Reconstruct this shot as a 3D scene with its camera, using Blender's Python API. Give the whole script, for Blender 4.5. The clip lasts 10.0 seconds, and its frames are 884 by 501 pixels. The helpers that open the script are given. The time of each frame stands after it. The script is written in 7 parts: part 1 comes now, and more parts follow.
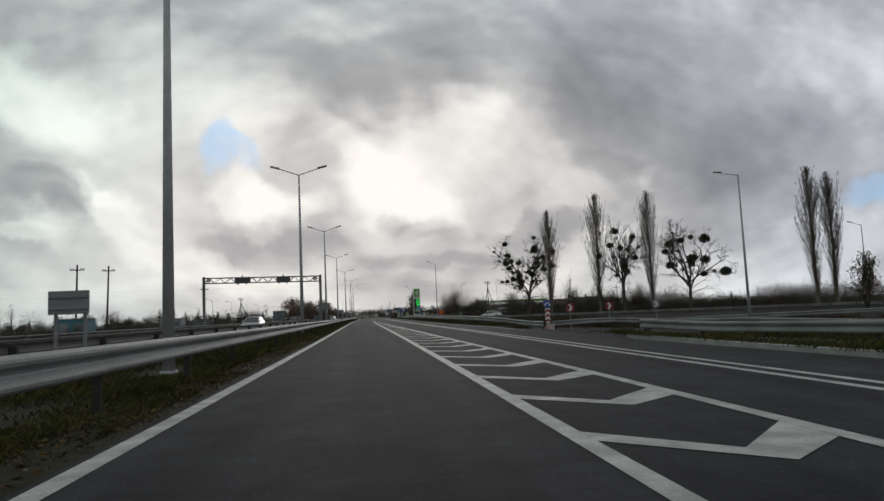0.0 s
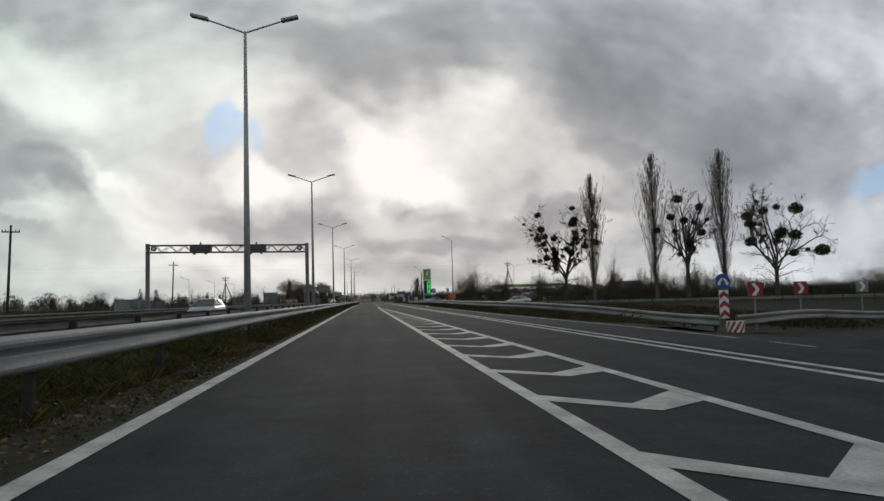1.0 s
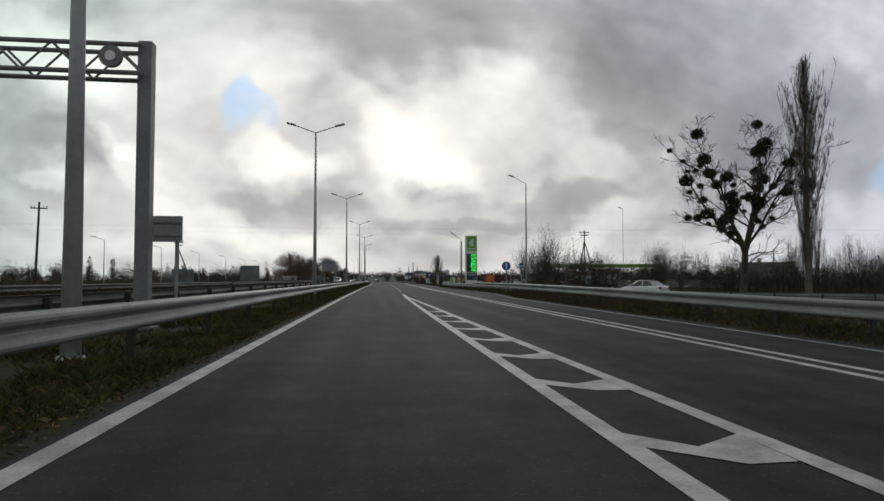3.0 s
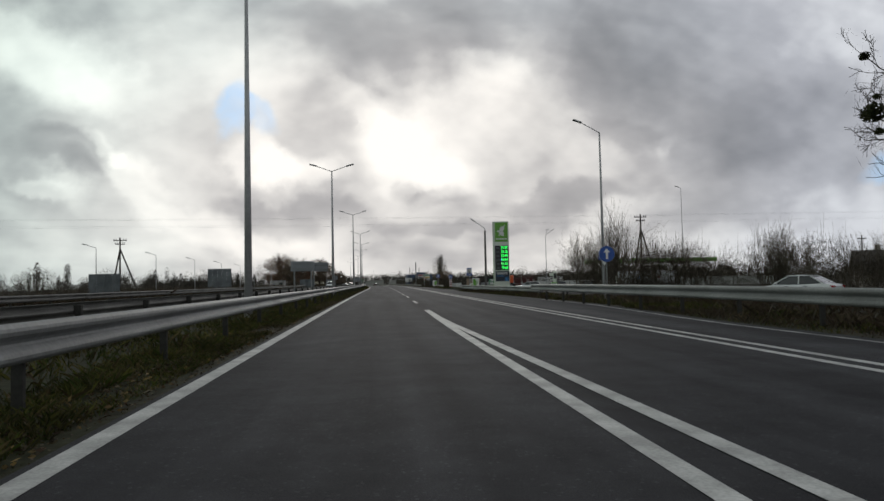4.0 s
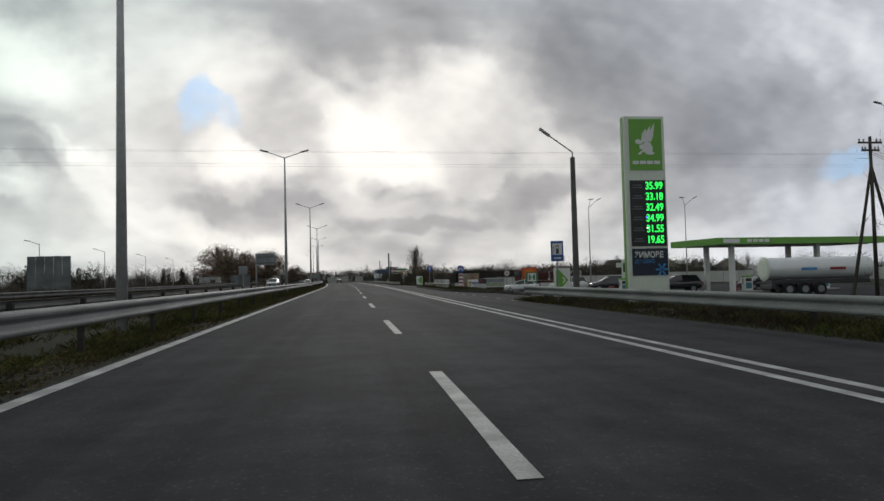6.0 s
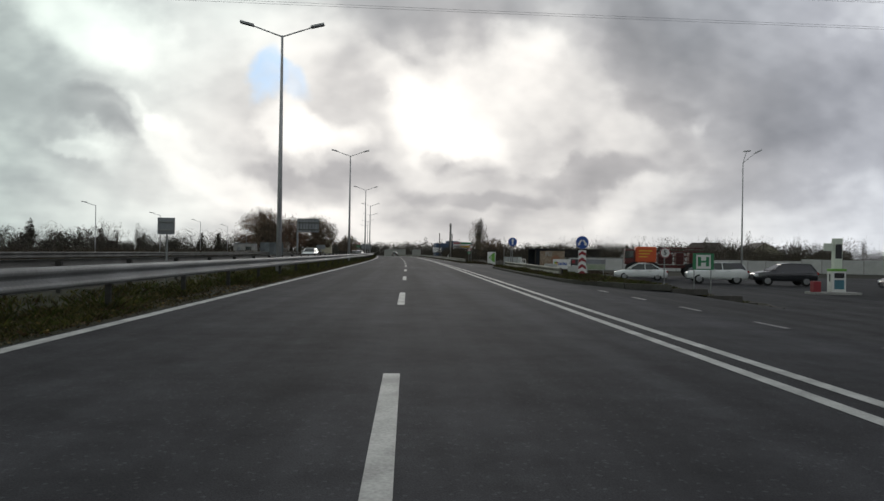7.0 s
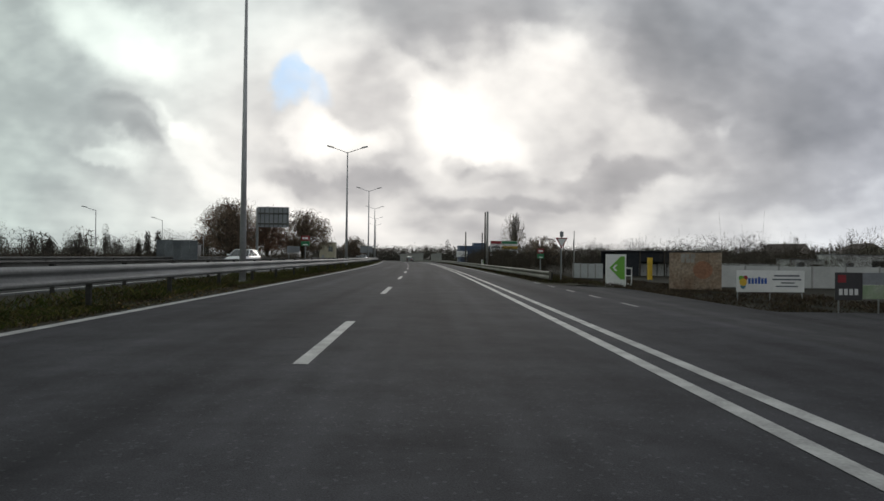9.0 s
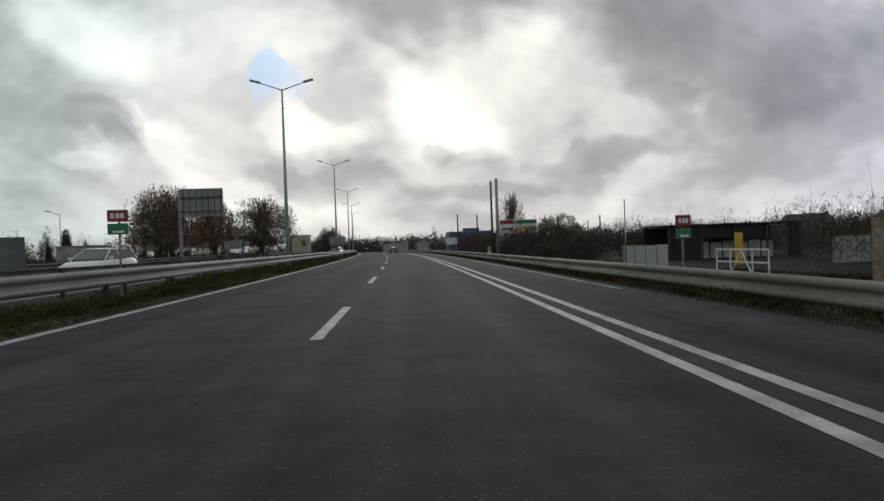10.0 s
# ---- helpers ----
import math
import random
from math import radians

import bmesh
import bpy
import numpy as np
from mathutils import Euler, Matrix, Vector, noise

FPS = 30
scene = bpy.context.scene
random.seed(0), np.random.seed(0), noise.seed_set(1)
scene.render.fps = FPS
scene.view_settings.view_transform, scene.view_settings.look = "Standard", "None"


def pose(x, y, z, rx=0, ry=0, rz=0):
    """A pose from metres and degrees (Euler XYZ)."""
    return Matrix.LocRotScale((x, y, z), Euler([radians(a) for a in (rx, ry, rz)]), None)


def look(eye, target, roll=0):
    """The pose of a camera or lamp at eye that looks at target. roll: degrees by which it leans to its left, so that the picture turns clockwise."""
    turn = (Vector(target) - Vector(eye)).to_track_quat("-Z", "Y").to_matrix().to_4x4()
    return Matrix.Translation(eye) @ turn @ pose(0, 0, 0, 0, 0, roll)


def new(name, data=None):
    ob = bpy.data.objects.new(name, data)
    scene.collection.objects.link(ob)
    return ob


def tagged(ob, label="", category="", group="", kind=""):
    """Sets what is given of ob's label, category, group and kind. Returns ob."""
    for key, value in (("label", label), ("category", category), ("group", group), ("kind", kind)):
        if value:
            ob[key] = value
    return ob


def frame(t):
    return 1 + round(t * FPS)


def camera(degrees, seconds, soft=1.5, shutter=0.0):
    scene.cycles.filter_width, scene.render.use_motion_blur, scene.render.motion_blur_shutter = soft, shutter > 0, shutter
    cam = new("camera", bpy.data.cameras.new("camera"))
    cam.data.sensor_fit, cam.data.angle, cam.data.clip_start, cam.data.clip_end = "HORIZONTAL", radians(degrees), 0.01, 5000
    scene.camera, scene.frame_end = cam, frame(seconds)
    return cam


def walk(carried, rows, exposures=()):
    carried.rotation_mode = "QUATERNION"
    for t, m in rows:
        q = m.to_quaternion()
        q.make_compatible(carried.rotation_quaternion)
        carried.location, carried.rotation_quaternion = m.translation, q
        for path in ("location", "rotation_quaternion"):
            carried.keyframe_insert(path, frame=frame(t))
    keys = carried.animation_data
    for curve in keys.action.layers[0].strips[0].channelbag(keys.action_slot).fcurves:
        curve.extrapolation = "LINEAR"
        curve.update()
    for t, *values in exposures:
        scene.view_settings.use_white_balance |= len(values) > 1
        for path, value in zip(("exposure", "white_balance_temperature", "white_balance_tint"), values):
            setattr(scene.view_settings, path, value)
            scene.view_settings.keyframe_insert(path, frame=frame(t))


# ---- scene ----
cam = camera(67.00, 10.0, soft=1.5, shutter=0.0)
# seconds, place, pitch, roll, yaw
PATH = [
    (0, 0.000, -0.001, 1.002, 5.340, -2.517, -6.459),
    (0.5, -0.090, 10.425, 1.033, 4.677, -2.071, -6.579),
    (1, -0.118, 21.695, 1.016, 4.064, -1.697, -6.181),
    (1.5, -0.222, 33.028, 1.028, 3.346, -1.626, -6.485),
    (2, -0.330, 44.250, 1.056, 2.553, 0.060, -6.038),
    (2.5, -0.371, 55.549, 1.060, 2.570, -0.021, -5.265),
    (2.7, -0.445, 60.231, 1.085, 2.413, 0.211, -5.151),
    (3.8, -0.703, 86.042, 1.062, 2.722, -1.367, -4.710),
    (4, -0.779, 90.228, 1.078, 2.627, -1.205, -5.208),
    (4.5, -0.828, 101.459, 1.114, 2.243, -1.545, -6.703),
    (5, -0.533, 112.416, 1.109, 1.063, -2.096, -9.156),
    (6.3, 0.368, 139.691, 1.093, 2.477, -0.303, -6.842),
    (6.5, 0.594, 144.575, 1.088, 1.793, 1.339, -5.266),
    (7, 1.132, 156.140, 1.099, 0.169, 0.889, -2.908),
    (7.5, 1.617, 166.362, 1.104, -2.793, -0.355, -1.035),
    (8, 1.896, 177.109, 1.080, -0.063, 0.100, -1.020),
    (8.5, 2.098, 188.393, 1.039, 0.598, 1.204, -0.907),
    (9, 2.196, 199.591, 1.035, 0.550, 0.658, -1.041),
    (9.5, 2.136, 210.427, 1.020, 1.744, 0.407, -2.201),
    (10, 2.000, 222.110, 1.058, -0.467, -2.045, -2.320),
]
EXPOSURES = [(0.0, -0.1), (1.5, -0.1), (2.5, -0.02), (5.0, 0.0), (6.5, 0.0), (7.5, 0.25), (8.0, 0.28), (9.0, 0.08), (10.0, 0.02)]
walk(cam, [(t, pose(x, y, z, 90 + pitch, 0, yaw) @ pose(0, 0, 0, 0, 0, roll))
           for t, x, y, z, pitch, roll, yaw in PATH], EXPOSURES)

# ---- sky and light ----
world = bpy.data.worlds.new("sky")
scene.world = world
world.use_nodes = True
wn, wl = world.node_tree.nodes, world.node_tree.links
wn.clear()


def wnode(kind, **values):
    n = wn.new(kind)
    for key, value in values.items():
        if key in n.inputs:
            n.inputs[key].default_value = value
    return n


def wmath(op, a, b=0.0, clamp=False):
    n = wn.new("ShaderNodeMath")
    n.operation, n.use_clamp = op, clamp
    for k, v in ((0, a), (1, b)):
        if isinstance(v, (int, float)):
            n.inputs[k].default_value = v
        else:
            wl.new(v, n.inputs[k])
    return n.outputs[0]


def wmix(fac, a, b):
    n = wn.new("ShaderNodeMix")
    n.data_type = "RGBA"
    for k, v in ((0, fac), (6, a), (7, b)):
        if isinstance(v, (int, float, tuple)):
            n.inputs[k].default_value = v
        else:
            wl.new(v, n.inputs[k])
    return n.outputs[2]


coord = wn.new("ShaderNodeTexCoord")
split = wn.new("ShaderNodeSeparateXYZ")
wl.new(coord.outputs["Generated"], split.inputs[0])
dx, dy, dz = split.outputs
ahead = wmath("MAXIMUM", dy, 0.05)
# the sky's plane ahead: u to the side, v upwards, both as slopes
su, sv = wmath("DIVIDE", dx, ahead), wmath("DIVIDE", dz, ahead)
plane = wn.new("ShaderNodeCombineXYZ")
wl.new(su, plane.inputs[0]), wl.new(sv, plane.inputs[1])
front = wmath("MULTIPLY", wmath("SUBTRACT", dy, 0.1), 4.0, True)


def wnoise(vector, scale, detail, rough, stretch=(1, 1, 1), distort=0.0):
    m = wn.new("ShaderNodeMapping")
    m.inputs["Scale"].default_value = stretch
    wl.new(vector, m.inputs["Vector"])
    n = wnode("ShaderNodeTexNoise", Scale=scale, Detail=detail, Roughness=rough, Distortion=distort)
    wl.new(m.outputs[0], n.inputs["Vector"])
    return n.outputs[0]


# ragged edges: the plane is shifted by noise before the cloud banks are laid on it
def billow(vector, scale, detail, rough, stretch=(1, 1, 1)):
    """Rounded heaps with narrow creases between them, about -0.5 to 0.5."""
    m = wn.new("ShaderNodeMapping")
    m.inputs["Scale"].default_value = stretch
    wl.new(vector, m.inputs["Vector"])
    v = wn.new("ShaderNodeTexVoronoi")
    v.feature, v.distance, v.normalize = "SMOOTH_F1", "EUCLIDEAN", True
    for key, value in (("Scale", scale), ("Detail", detail), ("Roughness", rough), ("Lacunarity", 2.3), ("Smoothness", 0.6)):
        v.inputs[key].default_value = value
    wl.new(m.outputs[0], v.inputs["Vector"])
    return wmath("SUBTRACT", 0.42, v.outputs["Distance"])


warp_a = wnoise(plane.outputs[0], 4.5, 7, 0.5)
warp_b = wnoise(plane.outputs[0], 5.5, 7, 0.5, (1, 1, 1), 0.1)
ragged = wn.new("ShaderNodeCombineXYZ")
wl.new(wmath("ADD", su, wmath("MULTIPLY", wmath("SUBTRACT", warp_a, 0.5), 0.24)), ragged.inputs[0])
wl.new(wmath("ADD", sv, wmath("MULTIPLY", wmath("SUBTRACT", warp_b, 0.5), 0.17)), ragged.inputs[1])


def bank(u, v, ru, rv, lean=0.0, hard=1.0):
    """A soft oval of cloud or of clear sky, 0 to 1, at the slopes u, v."""
    m = wn.new("ShaderNodeMapping")
    m.vector_type = "TEXTURE"
    m.inputs["Location"].default_value = (u, v, 0)
    m.inputs["Rotation"].default_value = (0, 0, radians(lean))
    m.inputs["Scale"].default_value = (ru * 0.84, rv * 0.84, 1)
    wl.new(ragged.outputs[0], m.inputs["Vector"])
    g = wn.new("ShaderNodeTexGradient")
    g.gradient_type = "SPHERICAL"
    wl.new(m.outputs[0], g.inputs[0])
    soft = wn.new("ShaderNodeMapRange")
    soft.interpolation_type = "SMOOTHSTEP"
    soft.inputs[2].default_value = 0.72 / hard
    wl.new(g.outputs[0], soft.inputs[0])
    return wmath("MULTIPLY", soft.outputs[0], front)

# cloud banks
bright = [
    wmath("MULTIPLY", bank(-0.260, 0.365, 0.340, 0.150, -20, 1), 0.16),  # thin light cloud high up
    wmath("MULTIPLY", bank(-0.402, 0.206, 0.040, 0.026, -30, 1.1), 0.16),  # crisp lit tip
    wmath("MULTIPLY", bank(-0.462, 0.140, 0.090, 0.022, -12, 1.0), 0.08),
    wmath("MULTIPLY", bank(0.042, 0.206, 0.127, 0.111, 15, 1), 0.361),  # the sun behind thin cloud
    wmath("MULTIPLY", bank(0.050, 0.198, 0.288, 0.223, 0, 1), 0.18),
    wmath("MULTIPLY", bank(-0.008, 0.258, 0.126, 0.060, -30, 1), 0.198),
    wmath("MULTIPLY", bank(0.100, 0.159, 0.094, 0.051, -25, 1), 0.163),
    wmath("MULTIPLY", bank(0.156, 0.306, 0.087, 0.061, -40, 1.05), 0.198),  # bright rift beside the sun
    wmath("MULTIPLY", bank(0.225, 0.258, 0.195, 0.141, -20, 1), 0.144),
    wmath("MULTIPLY", bank(0.187, 0.171, 0.228, 0.096, -5, 1), 0.0722),
    wmath("MULTIPLY", bank(-0.460, 0.342, 0.166, 0.098, -25, 1.1), 0.397),  # bright break high up
    wmath("MULTIPLY", bank(-0.377, 0.289, 0.139, 0.065, -30, 1), 0.163),
    wmath("MULTIPLY", bank(-0.252, 0.315, 0.254, 0.125, -15, 1), 0.108),
    wmath("MULTIPLY", bank(-0.343, 0.163, 0.101, 0.045, -35, 1.2), 0.198),  # lit rim
    wmath("MULTIPLY", bank(-0.370, 0.187, 0.035, 0.024, -20, 1.4), 0.18),
    wmath("MULTIPLY", bank(-0.250, 0.092, 0.158, 0.040, -22, 1.2), 0.217),  # lit rim
    wmath("MULTIPLY", bank(-0.165, 0.192, 0.072, 0.042, -25, 1.2), 0.234),  # lit puff
    wmath("MULTIPLY", bank(-0.125, 0.173, 0.074, 0.033, -25, 1.2), 0.198),
    wmath("MULTIPLY", bank(-0.080, 0.165, 0.049, 0.028, -30, 1.2), 0.108),
    wmath("MULTIPLY", bank(-0.119, 0.065, 0.146, 0.033, -8, 1.1), 0.127),
    wmath("MULTIPLY", bank(-0.317, 0.061, 0.217, 0.041, 0, 1.1), 0.108),
    wmath("MULTIPLY", bank(-0.483, 0.128, 0.097, 0.027, -10, 1.2), 0.18),
    wmath("MULTIPLY", bank(-0.331, 0.208, 0.373, 0.245, 0, 1), 0.118),
    wmath("MULTIPLY", bank(-0.067, 0.207, 0.265, 0.220, 0, 1), 0.0451),
    wmath("MULTIPLY", bank(0.445, 0.207, 0.046, 0.032, 40, 1.1), 0.108),
    wmath("MULTIPLY", bank(0.335, 0.078, 0.108, 0.044, 20, 1.1), 0.127),
    wmath("MULTIPLY", bank(0.245, 0.058, 0.142, 0.035, 10, 1.1), 0.0722),
    wmath("MULTIPLY", bank(0.762, 0.112, 0.258, 0.083, 0, 1), 0.108),
    wmath("MULTIPLY", bank(0.778, 0.400, 0.221, 0.113, 0, 1), 0.0631),
    wmath("MULTIPLY", bank(0.509, 0.053, 0.150, 0.044, 0, 1), 0.0541),
]
dark = [
    wmath("MULTIPLY", bank(-0.005, 0.369, 0.253, 0.103, 8, 1.1), 0.16),  # dark bank overhead
    wmath("MULTIPLY", bank(0.087, 0.327, 0.112, 0.052, -10, 1.2), 0.1),
    wmath("MULTIPLY", bank(0.370, 0.300, 0.230, 0.150, -15, 1.1), 0.1),
    wmath("MULTIPLY", bank(-0.505, 0.394, 0.105, 0.049, 0, 1), 0.08),
    wmath("MULTIPLY", bank(-0.066, 0.258, 0.107, 0.059, -20, 1.1), 0.06),
    wmath("MULTIPLY", bank(0.368, 0.228, 0.137, 0.049, -6, 1.2), 0.12),
    wmath("MULTIPLY", bank(0.592, 0.232, 0.249, 0.128, 15, 1), 0.16),
    wmath("MULTIPLY", bank(0.428, 0.358, 0.298, 0.154, 0, 1), 0.08),
    wmath("MULTIPLY", bank(0.283, 0.401, 0.181, 0.089, 0, 1), 0.06),
    wmath("MULTIPLY", bank(-0.461, 0.196, 0.142, 0.056, -8, 1.3), 0.2),
    wmath("MULTIPLY", bank(-0.468, 0.236, 0.098, 0.045, -8, 1.1), 0.1),
    wmath("MULTIPLY", bank(-0.423, 0.159, 0.083, 0.033, -20, 1.2), 0.12),
    wmath("MULTIPLY", bank(-0.324, 0.142, 0.078, 0.029, -35, 1.2), 0.08),
    wmath("MULTIPLY", bank(-0.198, 0.137, 0.111, 0.045, -15, 1.2), 0.12),
    wmath("MULTIPLY", bank(-0.134, 0.113, 0.146, 0.036, -10, 1.3), 0.14),
    wmath("MULTIPLY", bank(0.040, 0.138, 0.050, 0.029, 0, 1.3), 0.16),
    wmath("MULTIPLY", bank(0.082, 0.125, 0.085, 0.024, 10, 1.2), 0.12),
    wmath("MULTIPLY", bank(0.265, 0.118, 0.169, 0.035, 4, 1.2), 0.14),
    wmath("MULTIPLY", bank(0.081, 0.071, 0.170, 0.024, 0, 1.2), 0.12),
    wmath("MULTIPLY", bank(0.540, 0.115, 0.189, 0.045, 0, 1), 0.08),
    wmath("MULTIPLY", bank(0.732, 0.297, 0.178, 0.093, 0, 1), 0.06),
    wmath("MULTIPLY", bank(0.620, 0.196, 0.405, 0.273, 0, 1), 0.06),
    wmath("MULTIPLY", bank(0.672, 0.086, 0.155, 0.036, 0, 1), 0.06),
]
clear = [
    wmath("MULTIPLY", bank(-0.226, 0.250, 0.046, 0.060, 25, 1.5), 0.95),  # clear blue gap
    wmath("MULTIPLY", bank(-0.188, 0.240, 0.070, 0.034, -22, 1.4), 0.8),  # clear blue gap
    wmath("MULTIPLY", bank(0.835, 0.168, 0.075, 0.024, 8, 1.2), 0.7),  # clear blue gap
]

def total(values):
    t = values[0]
    for v in values[1:]:
        t = wmath("ADD", t, v)
    return t


# cloud cover everywhere, flattened towards the horizon
over = wn.new("ShaderNodeCombineXYZ")
lift = wmath("ADD", wmath("MAXIMUM", dz, 0.0), 0.16)
wl.new(wmath("DIVIDE", dx, lift), over.inputs[0]), wl.new(wmath("DIVIDE", dy, lift), over.inputs[1])
coarse = wnoise(over.outputs[0], 0.55, 8, 0.55, (1, 1, 1), 0.3)
fine = wnoise(ragged.outputs[0], 7.0, 5, 0.45, (1, 1.6, 1), 0.1)
streak = wnoise(ragged.outputs[0], 2.6, 4, 0.45, (1, 1.8, 1), 0.2)
lum = wmath("ADD", 0.47, wmath("MULTIPLY", wmath("SUBTRACT", coarse, 0.5), 0.16))
lum = wmath("ADD", lum, wmath("MULTIPLY", wmath("SUBTRACT", fine, 0.5), 0.13))
lum = wmath("ADD", lum, wmath("MULTIPLY", wmath("SUBTRACT", streak, 0.5), 0.16))
# heaped puffs, smaller and flatter towards the horizon
puff = wnoise(over.outputs[0], 1.2, 5, 0.44, (1, 0.75, 1), 0.1)
shaken = wn.new("ShaderNodeVectorMath")
shaken.operation = "MULTIPLY_ADD"
shaken.inputs[1].default_value = (0.5, 0.5, 0)
wl.new(warp_a, shaken.inputs[0]), wl.new(over.outputs[0], shaken.inputs[2])
heap = billow(shaken.outputs[0], 0.9, 2, 0.4, (1, 0.75, 1))
lum = wmath("ADD", lum, wmath("MULTIPLY", wmath("SUBTRACT", puff, 0.5), 0.34))
lum = wmath("ADD", lum, wmath("MULTIPLY", heap, 0.20))
# relief: the sides of the heaps that look at the sun are lit
to_sun = wn.new("ShaderNodeVectorMath")
to_sun.operation = "SUBTRACT"
to_sun.inputs[0].default_value = (-0.03, 0.24, 0)
wl.new(plane.outputs[0], to_sun.inputs[1])
unit = wn.new("ShaderNodeVectorMath")
unit.operation = "NORMALIZE"
wl.new(to_sun.outputs[0], unit.inputs[0])
for size, reach, gain in ((2.2, 0.06, 0.6), (5.0, 0.03, 0.6), (9.0, 0.018, 0.5)):
    shift = wn.new("ShaderNodeVectorMath")
    shift.operation = "MULTIPLY_ADD"
    shift.inputs[1].default_value = (reach, reach, 0)
    wl.new(unit.outputs[0], shift.inputs[0]), wl.new(plane.outputs[0], shift.inputs[2])
    here = wnoise(plane.outputs[0], size, 4, 0.4, (1, 1.6, 1), 0.1)
    there = wnoise(shift.outputs[0], size, 4, 0.4, (1, 1.6, 1), 0.1)
    lum = wmath("ADD", lum, wmath("MULTIPLY", wmath("MULTIPLY", wmath("SUBTRACT", here, there), gain), front))
# the deck dimmed overhead, out of view: added to darken the ground
lum = wmath("SUBTRACT", lum, wmath("MULTIPLY", wmath("SUBTRACT", dz, 0.45), 0.35, True))
lum = wmath("ADD", lum, total(bright))
lum = wmath("SUBTRACT", lum, total(dark))
# paler haze low over the land
haze = wmath("MULTIPLY", wmath("SUBTRACT", 0.12, wmath("ABSOLUTE", dz)), 2.2, True)
lum = wmath("ADD", lum, wmath("MULTIPLY", haze, 0.55))
ramp = wn.new("ShaderNodeValToRGB")
e = ramp.color_ramp.elements
e[0].position, e[0].color = 0.0, (0.22, 0.225, 0.235, 1)
e[1].position, e[1].color = 1.0, (1.08, 1.06, 1.0, 1)
for at_, colour in ((0.25, (0.345, 0.345, 0.352, 1)), (0.45, (0.48, 0.477, 0.478, 1)), (0.62, (0.70, 0.695, 0.675, 1)), (0.8, (0.90, 0.89, 0.85, 1))):
    e.new(at_).color = colour
wl.new(lum, ramp.inputs[0])
# warmer round the sun, cooler away from it
warm = wmath("MULTIPLY", wmath("ADD", bank(0.05, 0.14, 0.85, 0.50, 0, 1.0), 0.0), 1.0, True)
sideways = wmath("MULTIPLY", wmath("ADD", su, 0.7), 0.75, True)
tint = wmix(warm, wmix(sideways, (0.875, 1.0, 0.965, 1), (0.94, 0.98, 1.07, 1)), (1.008, 0.985, 0.982, 1))
deck = wn.new("ShaderNodeMix")
deck.data_type, deck.blend_type = "RGBA", "MULTIPLY"
deck.inputs[0].default_value = 1.0
wl.new(ramp.outputs[0], deck.inputs[6]), wl.new(tint, deck.inputs[7])
air = wn.new("ShaderNodeTexSky")
air.sky_type, air.sun_disc = "NISHITA", False
air.sun_elevation, air.sun_rotation = radians(13), radians(2)
blue = wn.new("ShaderNodeMix")
blue.data_type, blue.blend_type = "RGBA", "MIX"
air_dim = wn.new("ShaderNodeVectorMath")
air_dim.operation = "SCALE"
air_dim.inputs["Scale"].default_value = 0.10
wl.new(air.outputs[0], air_dim.inputs[0])
clear_sky = wmix(0.85, air_dim.outputs[0], (0.36, 0.64, 1.0, 1))
veil = wmath("MULTIPLY", wmath("SUBTRACT", fine, 0.42), 4.0, True)
open_sky = wmath("MULTIPLY", wmath("MINIMUM", total(clear), 1.0, True), wmath("SUBTRACT", 1.0, wmath("MULTIPLY", veil, 0.55)))
sky_colour = wmix(open_sky, deck.outputs[2], clear_sky)
backing = wn.new("ShaderNodeBackground")
backing.inputs["Strength"].default_value = 1.0
wl.new(sky_colour, backing.inputs["Color"])
world_out = wn.new("ShaderNodeOutputWorld")
wl.new(backing.outputs[0], world_out.inputs["Surface"])

# the veiled sun, low ahead
sun = new("sun", bpy.data.lights.new("sun", "SUN"))
sun.data.energy, sun.data.angle, sun.data.color = 0.5, radians(20), (1.0, 0.95, 0.88)
sun.matrix_world = look((0.04 * 500, 500, 0.22 * 500), (0, 0, 0))

# ---- materials ----
MATS = {}


